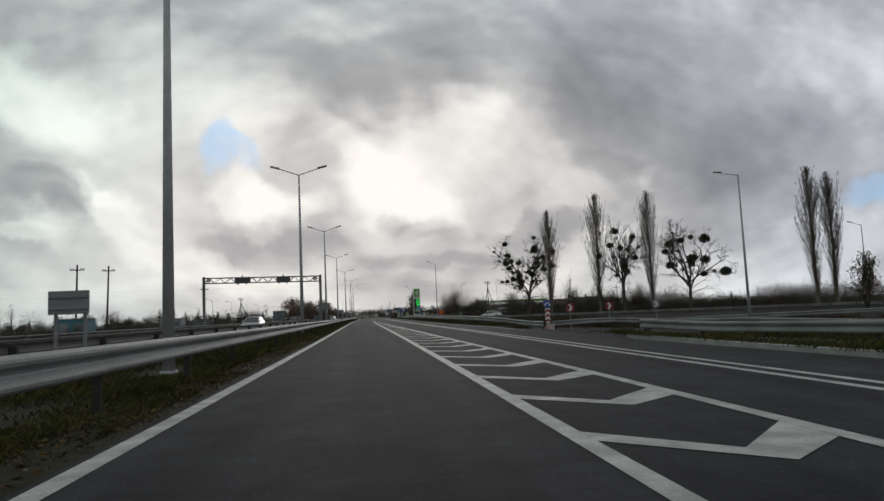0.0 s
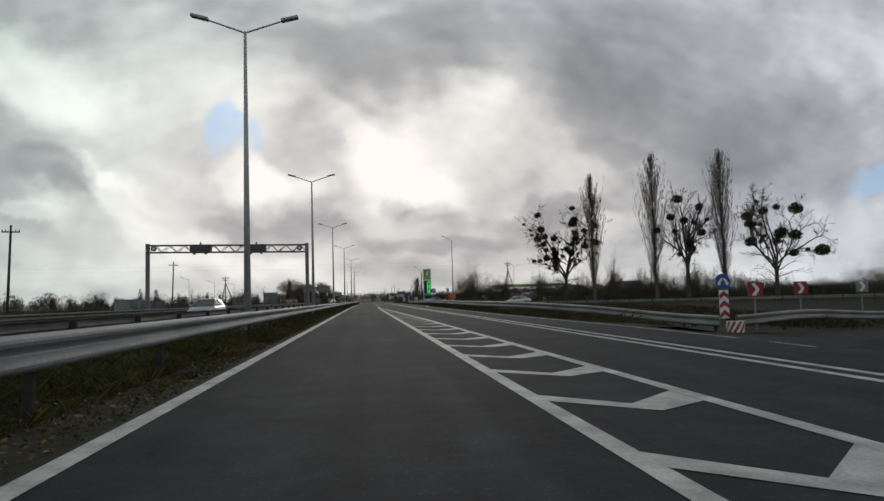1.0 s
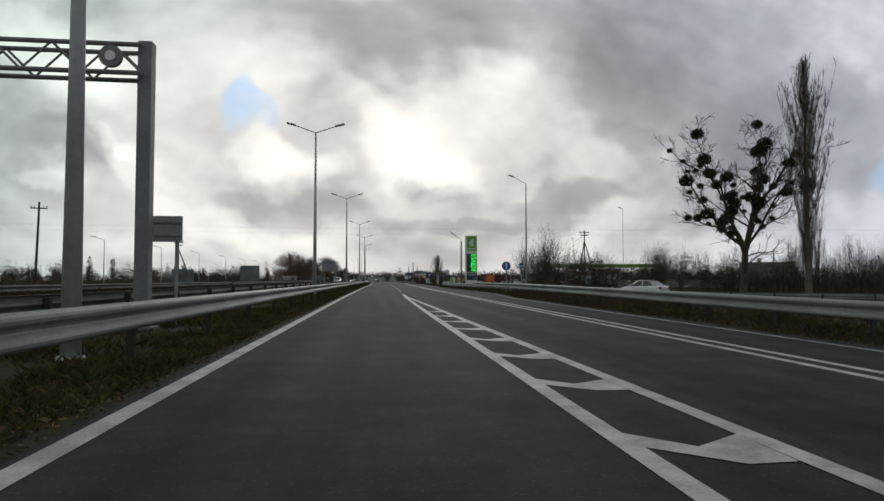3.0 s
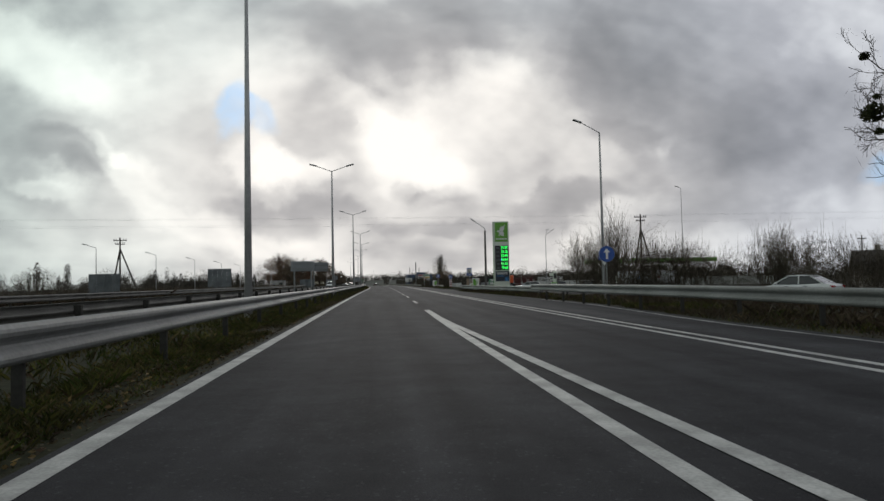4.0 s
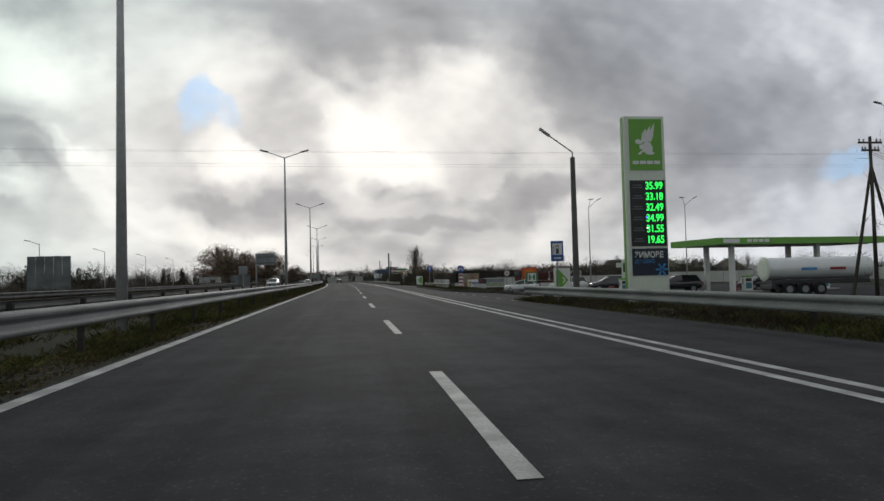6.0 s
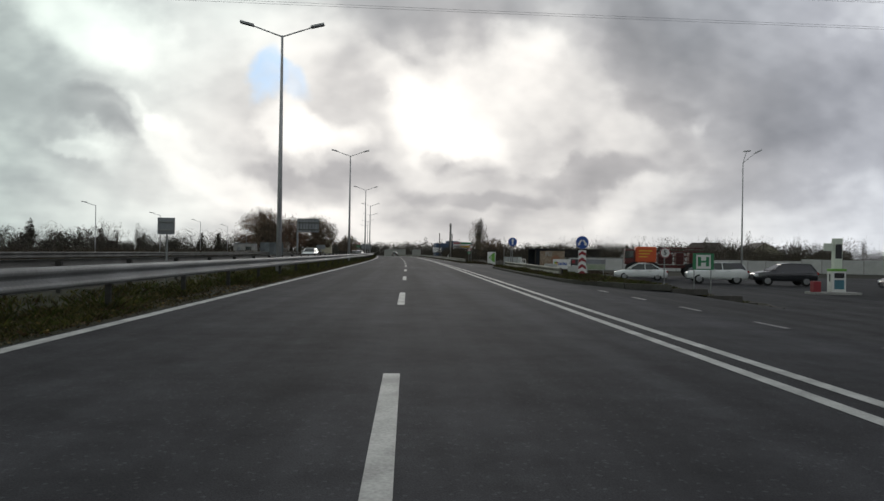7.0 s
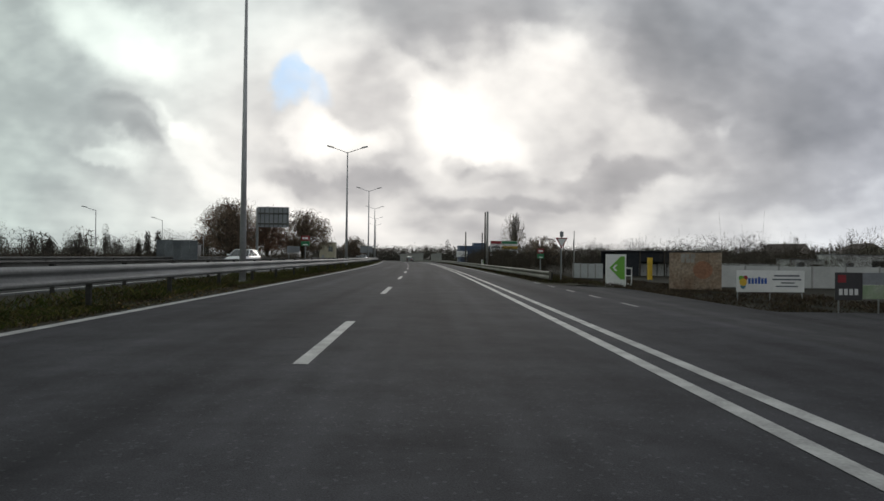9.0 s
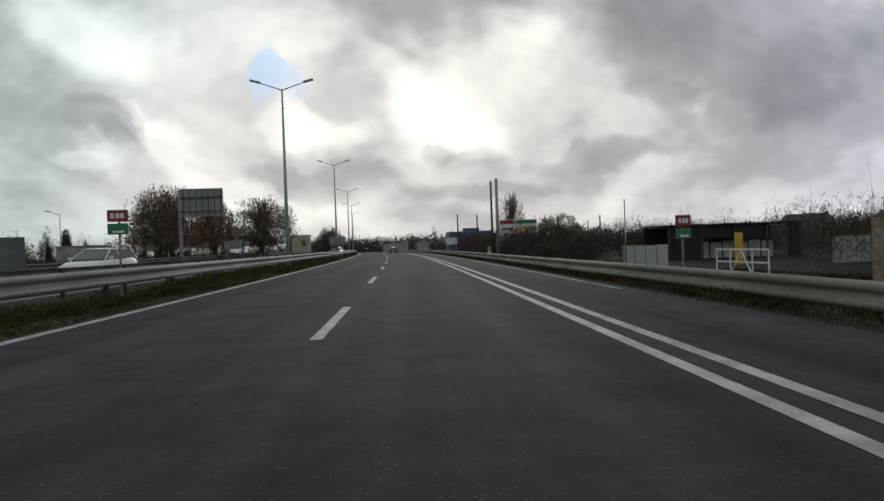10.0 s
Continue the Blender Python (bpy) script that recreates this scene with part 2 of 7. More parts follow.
def surface(name, colour, rough=0.7, metal=0.0, second=None, scale=1.5, fine=25.0, vary=0.22, bump=0.15, amount=0.5, random_tint=0.0, coat=0.0):
    """A painted, cast or grown surface: two scales of colour and a fine relief."""
    if name in MATS:
        return MATS[name]
    m = bpy.data.materials.new(name)
    m.use_nodes = True
    n, l = m.node_tree.nodes, m.node_tree.links
    b = n["Principled BSDF"]
    b.inputs["Roughness"].default_value, b.inputs["Metallic"].default_value = rough, metal
    b.inputs["Coat Weight"].default_value = coat
    if rough >= 0.8:
        b.inputs["Specular IOR Level"].default_value = 0.1
    tc = n.new("ShaderNodeTexCoord")
    big, small = n.new("ShaderNodeTexNoise"), n.new("ShaderNodeTexNoise")
    for t, s, d in ((big, scale, 5), (small, fine, 3)):
        t.inputs["Scale"].default_value, t.inputs["Detail"].default_value = s, d
        l.new(tc.outputs["Object"], t.inputs["Vector"])
    second = second or tuple(c * (1 - vary) for c in colour)
    mix = n.new("ShaderNodeMix")
    mix.data_type = "RGBA"
    ramp = n.new("ShaderNodeMapRange")
    ramp.inputs[1].default_value, ramp.inputs[2].default_value = 0.5 - 0.2 * amount, 0.5 + 0.35 * (1 - amount) + 0.1
    l.new(big.outputs[0], ramp.inputs[0])
    l.new(ramp.outputs[0], mix.inputs[0])
    mix.inputs[6].default_value, mix.inputs[7].default_value = (*second, 1), (*colour, 1)
    hsv = n.new("ShaderNodeHueSaturation")
    val = n.new("ShaderNodeMapRange")
    val.inputs[1].default_value, val.inputs[2].default_value = 0.25, 0.75
    val.inputs[3].default_value, val.inputs[4].default_value = 1 - vary, 1 + vary
    l.new(small.outputs[0], val.inputs[0])
    value = val.outputs[0]
    if random_tint:
        info = n.new("ShaderNodeObjectInfo")
        r = n.new("ShaderNodeMapRange")
        r.inputs[3].default_value, r.inputs[4].default_value = 1 - random_tint, 1 + random_tint
        l.new(info.outputs["Random"], r.inputs[0])
        mul = n.new("ShaderNodeMath")
        mul.operation = "MULTIPLY"
        l.new(r.outputs[0], mul.inputs[0]), l.new(value, mul.inputs[1])
        value = mul.outputs[0]
    l.new(value, hsv.inputs["Value"])
    l.new(mix.outputs[2], hsv.inputs["Color"])
    l.new(hsv.outputs[0], b.inputs["Base Color"])
    if bump:
        bp = n.new("ShaderNodeBump")
        bp.inputs["Strength"].default_value, bp.inputs["Distance"].default_value = bump, 0.02
        l.new(small.outputs[0], bp.inputs["Height"])
        l.new(bp.outputs[0], b.inputs["Normal"])
    MATS[name] = m
    return m


def glow(name, colour, strength):
    if name not in MATS:
        m = bpy.data.materials.new(name)
        m.use_nodes = True
        b = m.node_tree.nodes["Principled BSDF"]
        b.inputs["Base Color"].default_value = (*colour, 1)
        b.inputs["Emission Color"].default_value = (*colour, 1)
        b.inputs["Emission Strength"].default_value = strength
        MATS[name] = m
    return MATS[name]


def asphalt_material(name, colour, track=0.0):
    m = surface(name, colour, 0.62, 0, tuple(c * 0.72 for c in colour), 0.12, 90.0, 0.28, 0.22)
    n, l = m.node_tree.nodes, m.node_tree.links
    b = n["Principled BSDF"]
    b.inputs["Specular IOR Level"].default_value = 0.05
    b.inputs["Roughness"].default_value = 0.85
    # long streaks and patches that run with the traffic
    uv = n.new("ShaderNodeUVMap")
    mp = n.new("ShaderNodeMapping")
    mp.inputs["Scale"].default_value = (1.3, 0.03, 1)
    l.new(uv.outputs[0], mp.inputs[0])
    st = n.new("ShaderNodeTexNoise")
    st.inputs["Scale"].default_value, st.inputs["Detail"].default_value = 1.0, 4
    l.new(mp.outputs[0], st.inputs["Vector"])
    r = n.new("ShaderNodeMapRange")
    r.inputs[1].default_value, r.inputs[2].default_value, r.inputs[3].default_value, r.inputs[4].default_value = 0.3, 0.7, 0.68, 1.32
    l.new(st.outputs[0], r.inputs[0])
    # pale stones in the wearing course
    vo = n.new("ShaderNodeTexVoronoi")
    vo.inputs["Scale"].default_value = 16.0
    tc = n.new("ShaderNodeTexCoord")
    l.new(tc.outputs["Object"], vo.inputs["Vector"])
    gt = n.new("ShaderNodeMath")
    gt.operation = "LESS_THAN"
    gt.inputs[1].default_value = 0.2
    l.new(vo.outputs["Distance"], gt.inputs[0])
    spot = n.new("ShaderNodeMath")
    spot.operation = "MULTIPLY_ADD"
    spot.inputs[1].default_value = 0.45
    l.new(gt.outputs[0], spot.inputs[0]), l.new(r.outputs[0], spot.inputs[2])
    # larger pale chips, and blotches a stride across
    chips = n.new("ShaderNodeTexVoronoi")
    chips.inputs["Scale"].default_value = 3.2
    l.new(tc.outputs["Object"], chips.inputs["Vector"])
    chip = n.new("ShaderNodeMath")
    chip.operation = "LESS_THAN"
    chip.inputs[1].default_value = 0.045
    l.new(chips.outputs["Distance"], chip.inputs[0])
    more = n.new("ShaderNodeMath")
    more.operation = "MULTIPLY_ADD"
    more.inputs[1].default_value = 0.5
    l.new(chip.outputs[0], more.inputs[0]), l.new(spot.outputs[0], more.inputs[2])
    blotch = n.new("ShaderNodeTexNoise")
    blotch.inputs["Scale"].default_value, blotch.inputs["Detail"].default_value, blotch.inputs["Roughness"].default_value = 1.1, 9, 0.72
    l.new(tc.outputs["Object"], blotch.inputs["Vector"])
    shade = n.new("ShaderNodeMapRange")
    shade.inputs[1].default_value, shade.inputs[2].default_value, shade.inputs[3].default_value, shade.inputs[4].default_value = 0.3, 0.7, 0.68, 1.34
    l.new(blotch.outputs[0], shade.inputs[0])
    spot = n.new("ShaderNodeMath")
    spot.operation = "MULTIPLY"
    l.new(more.outputs[0], spot.inputs[0]), l.new(shade.outputs[0], spot.inputs[1])
    # the tone rises from 0.95 to 1.3 along the road, over streaks and stones
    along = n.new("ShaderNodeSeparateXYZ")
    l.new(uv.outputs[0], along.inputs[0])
    tone_along = n.new("ShaderNodeMapRange")
    tone_along.inputs[1].default_value, tone_along.inputs[2].default_value, tone_along.inputs[3].default_value, tone_along.inputs[4].default_value = 60, 170, 0.95, 1.3
    l.new(along.outputs[1], tone_along.inputs[0])
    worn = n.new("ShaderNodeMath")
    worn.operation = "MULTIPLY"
    l.new(spot.outputs[0], worn.inputs[0]), l.new(tone_along.outputs[0], worn.inputs[1])
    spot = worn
    old = b.inputs["Base Color"].links[0].from_socket
    sc = n.new("ShaderNodeVectorMath")
    sc.operation = "SCALE"
    l.new(old, sc.inputs[0]), l.new(spot.outputs[0], sc.inputs["Scale"])
    l.new(sc.outputs[0], b.inputs["Base Color"])
    return m


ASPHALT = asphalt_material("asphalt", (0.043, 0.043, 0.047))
ASPHALT_OLD = asphalt_material("older asphalt", (0.040, 0.040, 0.042))
PAINT = surface("road paint", (0.52, 0.52, 0.50), 0.7, 0, (0.27, 0.27, 0.26), 2.5, 40, 0.18, 0.2, 0.6)
GALV = surface("galvanised steel", (0.27, 0.28, 0.275), 0.62, 0.15, (0.16, 0.165, 0.16), 0.6, 18, 0.15, 0.1)
GALV_OLD = surface("dirty galvanised steel", (0.13, 0.13, 0.12), 0.75, 0.1, (0.07, 0.07, 0.062), 1.2, 18, 0.2, 0.1)
POLE = surface("grey lamp steel", (0.40, 0.41, 0.41), 0.6, 0.05, (0.30, 0.30, 0.30), 0.5, 9, 0.12, 0.05)
CONCRETE = surface("concrete", (0.36, 0.35, 0.33), 0.85, 0, (0.24, 0.235, 0.225), 0.9, 20, 0.2, 0.4)
SOIL = surface("soil and dead grass", (0.036, 0.030, 0.021), 0.95, 0, (0.024, 0.026, 0.013), 0.35, 6, 0.4, 0.6)
FIELD = surface("field", (0.028, 0.022, 0.015), 0.95, 0, (0.016, 0.017, 0.010), 0.02, 0.6, 0.35, 0.5)
CONCRETE_DARK = surface("stained dark concrete", (0.15, 0.145, 0.135), 0.85, 0, (0.09, 0.088, 0.082), 0.9, 20, 0.2, 0.4)
WHITE = surface("white paint", (0.72, 0.72, 0.70), 0.45, 0, (0.58, 0.58, 0.56), 0.8, 12, 0.07, 0.03)
BLACK = surface("black paint", (0.022, 0.022, 0.024), 0.45, 0, (0.035, 0.035, 0.036), 1, 12, 0.15, 0.03)

# ---- shapes ----


def box(bm, x0, x1, y0, y1, z0, z1, bevel=0.0, m=None):
    r = bmesh.ops.create_cube(bm, size=1.0)
    vs = r["verts"]
    for v in vs:
        v.co = Vector(((x0 + x1) / 2 + v.co.x * (x1 - x0), (y0 + y1) / 2 + v.co.y * (y1 - y0), (z0 + z1) / 2 + v.co.z * (z1 - z0)))
    if m is not None:
        bmesh.ops.transform(bm, matrix=m, verts=vs)
    if bevel:
        es = list({ed for v in vs for ed in v.link_edges})
        bmesh.ops.bevel(bm, geom=es, offset=bevel, segments=2, affect="EDGES", profile=0.5)


def rod(bm, p, q, r0, r1=None, n=8, caps=True):
    """A straight tapered rod from p to q."""
    p, q = Vector(p), Vector(q)
    r1 = r0 if r1 is None else r1
    d = q - p
    res = bmesh.ops.create_cone(bm, cap_ends=caps, cap_tris=False, segments=n, radius1=r0, radius2=r1, depth=d.length)
    m = Matrix.Translation((p + q) / 2) @ d.to_track_quat("Z", "Y").to_matrix().to_4x4()
    bmesh.ops.transform(bm, matrix=m, verts=res["verts"])


def prism(bm, outline, y0, y1, plane="xz"):
    """An outline of (a, b) pairs, pushed from y0 to y1 across it."""
    def put(a, b, c):
        return (a, c, b) if plane == "xz" else (a, b, c) if plane == "xy" else (c, a, b)
    f = [bm.verts.new(put(a, b, y0)) for a, b in outline]
    k = [bm.verts.new(put(a, b, y1)) for a, b in outline]
    n = len(outline)
    bm.faces.new(f), bm.faces.new(k[::-1])
    for i in range(n):
        bm.faces.new((f[i], k[i], k[(i + 1) % n], f[(i + 1) % n]))
    bmesh.ops.recalc_face_normals(bm, faces=bm.faces)


def disc(bm, c, r, y0, y1, n=24):
    """A round plate that faces along y."""
    prism(bm, [(c[0] + r * math.cos(2 * math.pi * i / n), c[1] + r * math.sin(2 * math.pi * i / n)) for i in range(n)], y0, y1)


def mesh_of(name, bm, material, smooth=False):
    me = bpy.data.meshes.new(name)
    bm.to_mesh(me)
    bm.free()
    me.materials.append(material)
    if smooth:
        for p in me.polygons:
            p.use_smooth = True
    return me


def part(name, bm, material, parent, label="", smooth=False):
    """Links a bmesh (or a mesh) as one mesh object under a thing or a part."""
    me = bm if isinstance(bm, bpy.types.Mesh) else mesh_of(name, bm, material, smooth)
    ob = new(name, me)
    ob.parent = parent
    if label:
        tagged(ob, label)
    return ob


def thing(name, m, label, category, group="", kind=""):
    ob = new(name)
    ob.empty_display_size = 0.2
    ob.matrix_basis = m
    return tagged(ob, label, category, group, kind)


def B():
    return bmesh.new()


def writing(body, size, material, bold=0.0):
    """Letters in the built-in font as a mesh, centred, standing in the xz plane and read from -y."""
    cu = bpy.data.curves.new("letters", "FONT")
    cu.body, cu.size, cu.align_x, cu.align_y, cu.extrude, cu.offset = body, size, "CENTER", "CENTER", 0.004, bold
    ob = bpy.data.objects.new("letters", cu)
    scene.collection.objects.link(ob)
    bpy.context.view_layer.update()
    me = bpy.data.meshes.new_from_object(ob.evaluated_get(bpy.context.evaluated_depsgraph_get()))
    bpy.data.objects.remove(ob)
    bpy.data.curves.remove(cu)
    me.transform(pose(0, 0, 0, 90))
    me.materials.clear()
    me.materials.append(material)
    return me


# ---- the road's line ----
STEP, CURVE = 55.96, (-0.0003419, -0.0000190, 0.0001341, 0.0000957, -0.0003988, -0.0005975, -0.0004410, -0.0003528)
_s = np.arange(-200.0, 1600.0, 2.0)
_k = np.interp(_s, np.arange(8) * STEP, CURVE, left=0.0, right=0.0)
_turn = np.cumsum(_k) * 2.0
_turn -= _turn[100]
_side = np.cumsum(_turn) * 2.0
_side -= _side[100]


SIDE = _side.tolist()


def side(s):
    """How far the road's line lies to the right of the y axis at s metres."""
    i = min(max((s + 200.0) * 0.5, 0.0), len(SIDE) - 1.001)
    k = int(i)
    return SIDE[k] + (SIDE[k + 1] - SIDE[k]) * (i - k)


def ease(a, b, x):
    t = min(max((x - a) / (b - a), 0.0), 1.0)
    return t * t * (3 - 2 * t)


def ease_all(a, b, x):
    t = np.clip((np.asarray(x, float) - a) / (b - a), 0.0, 1.0)
    return t * t * (3 - 2 * t)


def fall(lat, s, soft=ease):
    """The lie of the land: the road tips down far ahead, and the right-hand side lies lower. soft: ease, or ease_all for arrays."""
    z = -1.2 * soft(300, 520, s) - 6.0 * soft(500, 1100, s)
    right = 0.45 * soft(13, 24, lat) * (1 - soft(150, 175, s)) + 1.0 * soft(9.5, 17, lat) * soft(145, 180, s)
    left = 0.35 * soft(18.0, 24.0, -lat)
    nose = 0.36 * soft(8.8, 11.6, lat) * (1 - soft(62, 85, s)) + 0.1 * soft(6.5, 8.5, lat) * (1 - soft(28, 42, s))
    return z - right - left - nose


def land(x, y):
    return fall(x - side(y), y)


def land_all(x, y):
    return fall(x - np.interp(y, _s, _side), y, ease_all)


def raw_mesh(name, vs, fs, material):
    """A mesh from an array of corners and an array of faces of one size."""
    me = bpy.data.meshes.new(name)
    n, k = fs.shape
    me.vertices.add(len(vs)), me.loops.add(n * k), me.polygons.add(n)
    me.vertices.foreach_set("co", np.ascontiguousarray(vs, np.float32).ravel())
    me.loops.foreach_set("vertex_index", np.ascontiguousarray(fs, np.int32).ravel())
    me.polygons.foreach_set("loop_start", np.arange(0, n * k, k, dtype=np.int32))
    me.update(calc_edges=True)
    me.materials.append(material)
    return me


def lattice(x, y, seed):
    """Smooth noise from -1 to 1 on a grid of unit steps."""
    table = np.random.default_rng(1000 + seed).random((128, 128)) * 2 - 1
    x, y = np.broadcast_arrays(np.asarray(x, float), np.asarray(y, float))
    xi, yi = np.floor(x).astype(int), np.floor(y).astype(int)
    u, v = x - xi, y - yi
    u, v = u * u * (3 - 2 * u), v * v * (3 - 2 * v)
    a, b = table[xi % 128, yi % 128], table[(xi + 1) % 128, yi % 128]
    c, d = table[xi % 128, (yi + 1) % 128], table[(xi + 1) % 128, (yi + 1) % 128]
    return (a * (1 - u) + b * u) * (1 - v) + (c * (1 - u) + d * u) * v


def at(lat, s, z=0.0):
    return Vector((side(s) + lat, s, z + fall(lat, s)))


def heading(s):
    """Degrees, as rz of a thing that faces back along the road."""
    return -math.degrees(float(np.interp(s, _s, _turn)))


def strip(name, lat0, lat1, s0, s1, z, material, step=4.0, rows=1, crown=None):
    """A ribbon along the road between two lateral lines (numbers or functions of s)."""
    f0 = lat0 if callable(lat0) else (lambda s: lat0)
    f1 = lat1 if callable(lat1) else (lambda s: lat1)
    n = max(1, int(math.ceil((s1 - s0) / step)))
    vs, fs, uvs = [], [], []
    for i in range(n + 1):
        s = s0 + (s1 - s0) * i / n
        for j in range(rows + 1):
            a = f0(s) + (f1(s) - f0(s)) * j / rows
            vs.append(tuple(at(a, s, z if crown is None else z + crown(a, s))))
            uvs.append((a, s))
    w = rows + 1
    for i in range(n):
        for j in range(rows):
            k = i * w + j
            fs.append((k, k + 1, k + w + 1, k + w))
    me = bpy.data.meshes.new(name)
    me.from_pydata(vs, [], fs)
    layer = me.uv_layers.new(name="UVMap")
    for lp in me.loops:
        layer.data[lp.index].uv = uvs[lp.vertex_index]
    me.materials.append(material)
    return me


def structure(name, me, label, category="ground"):
    return tagged(new(name, me), label, category, kind="structure")

# ---- ground and roads ----
def sheet(name, xs, ys, lift, material):
    """A grid of ground that follows the lie of the land."""
    vs = [(x, y, land(x, y) + lift) for y in ys for x in xs]
    w = len(xs)
    fs = [(j * w + i, j * w + i + 1, (j + 1) * w + i + 1, (j + 1) * w + i) for j in range(len(ys) - 1) for i in range(w - 1)]
    me = bpy.data.meshes.new(name)
    me.from_pydata(vs, [], fs)
    layer = me.uv_layers.new(name="UVMap")
    for lp in me.loops:
        layer.data[lp.index].uv = vs[lp.vertex_index][:2]
    me.materials.append(material)
    return me


GX = [-4000, -1500, -600, -250, -120, -70] + list(range(-50, 90, 3)) + [100, 120, 160, 250, 600, 1500, 4000]
GY = [-800, -300, -100] + list(range(-60, 340, 6)) + [360, 400, 460, 560, 700, 900, 1200, 1700, 2400, 3400, 4800]
structure("ground", sheet("ground", GX, GY, -0.09, FIELD), "flat brown and green field that reaches the horizon")


def right_edge(s):
    """The right-hand edge of the asphalt."""
    return np.interp(s, (-40, 18, 30, 60, 105, 118, 135, 160, 190, 230, 300, 700), (9.5, 8.6, 8.4, 7.75, 8.0, 9.1, 8.7, 8.2, 8.3, 7.9, 7.8, 7.8))


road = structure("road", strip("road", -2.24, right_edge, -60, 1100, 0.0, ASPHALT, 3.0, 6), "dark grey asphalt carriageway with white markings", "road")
road_2 = structure("road_2", strip("road_2", -17.2, -6.7, -60, 1100, 0.0, ASPHALT_OLD, 4.0, 3), "older grey asphalt of the opposite carriageway", "road")
structure("median", strip("median", -6.69, -2.25, -60, 1100, -0.01, SOIL, 4.0, 3), "grass and soil median between two guardrails", "verge")
structure("verge_1", strip("verge_1", lambda s: right_edge(s) + 0.01, lambda s: right_edge(s) + 5.0, 42, 161, -0.02, SOIL, 3.0, 3), "grass verge beside the right-hand edge of the road", "verge")
structure("verge_2", strip("verge_2", lambda s: right_edge(s) + 0.01, lambda s: right_edge(s) + 5.0, 226, 330, -0.02, SOIL, 3.0, 3), "brown weedy verge beside the right-hand edge of the road", "verge")


def ribbon(name, centre, width, lift, material):
    """A road along a line of plan points."""
    vs, fs, uvs = [], [], []
    run = 0.0
    for i, p in enumerate(centre):
        a, b = Vector(centre[max(i - 1, 0)]), Vector(centre[min(i + 1, len(centre) - 1)])
        d = (b - a).normalized()
        n = Vector((d.y, -d.x))
        w = width[i] if isinstance(width, (list, tuple)) else width
        for k in (-0.5, -0.17, 0.17, 0.5):
            q = Vector(p) + n * w * k
            vs.append((q.x, q.y, land(q.x, q.y) + lift)), uvs.append((w * k, run))
        run += (b - a).length / 2
    for i in range(len(centre) - 1):
        for k in range(3):
            j = i * 4 + k
            fs.append((j, j + 1, j + 5, j + 4))
    me = bpy.data.meshes.new(name)
    me.from_pydata(vs, [], fs)
    layer = me.uv_layers.new(name="UVMap")
    for lp in me.loops:
        layer.data[lp.index].uv = uvs[lp.vertex_index]
    me.materials.append(material)
    return me


def smooth_line(points, n=8):
    """Plan points joined by a smooth curve."""
    out = []
    p = [Vector(points[0])] + [Vector(q) for q in points] + [Vector(points[-1])]
    for i in range(1, len(p) - 2):
        for k in range(n):
            t = k / n
            out.append(0.5 * (2 * p[i] + (p[i + 1] - p[i - 1]) * t + (2 * p[i - 1] - 5 * p[i] + 4 * p[i + 1] - p[i + 2]) * t * t
                              + (3 * p[i] - 3 * p[i + 1] + p[i + 2] - p[i - 1]) * t ** 3))
    return out + [Vector(points[-1])]


structure("road_3", ribbon("road_3", smooth_line([(110, 52), (75, 82), (52, 100.5), (37, 113), (25, 125), (16.5, 138), (12.0, 152), (9.5, 166)]), 8.0, -0.035, ASPHALT_OLD), "grey asphalt of the joining side road", "road")
structure("road_4", ribbon("road_4", smooth_line([(4.5, 14), (7.5, 24), (11.5, 33), (18, 38.5), (28, 41.5), (60, 43)]), 9.0, -0.025, ASPHALT), "dark asphalt exit ramp", "road")
structure("forecourt", strip("forecourt", lambda s: right_edge(s) + 0.01, 58.0, 161.01, 225.99, -0.012, ASPHALT_OLD, 3.0, 16), "worn dark asphalt of the petrol station yard", "pavement")


def kerbed_island(name, outline, label, stone):
    """A raised grass bed with a ring of kerb stones."""
    o = structure(name, bed_mesh(name, outline), label, "island")
    n = len(outline)
    for i in range(n):
        a, b = Vector(outline[i]), Vector(outline[(i + 1) % n])
        count = max(1, int((b - a).length / 1.0))
        for k in range(count):
            p, q = a.lerp(b, k / count), a.lerp(b, (k + 1) / count)
            d = q - p
            m = Matrix.Translation((p.x, p.y, land(p.x, p.y))) @ pose(0, 0, 0, 0, 0, math.degrees(math.atan2(d.y, d.x)))
            s = part("kerb_stone", stone, None, o)
            s.matrix_basis = m @ Matrix.Diagonal((d.length - 0.012, 1, 1, 1))
    return o


def bed_mesh(name, outline):
    bm = B()
    c = sum((Vector(p) for p in outline), Vector((0, 0))) / len(outline)
    mid = bm.verts.new((c.x, c.y, land(c.x, c.y) + 0.13))
    ring = [bm.verts.new((p[0], p[1], land(p[0], p[1]) + 0.09)) for p in outline]
    for i in range(len(ring)):
        bm.faces.new((mid, ring[i], ring[(i + 1) % len(ring)]))
    return mesh_of(name, bm, SOIL)


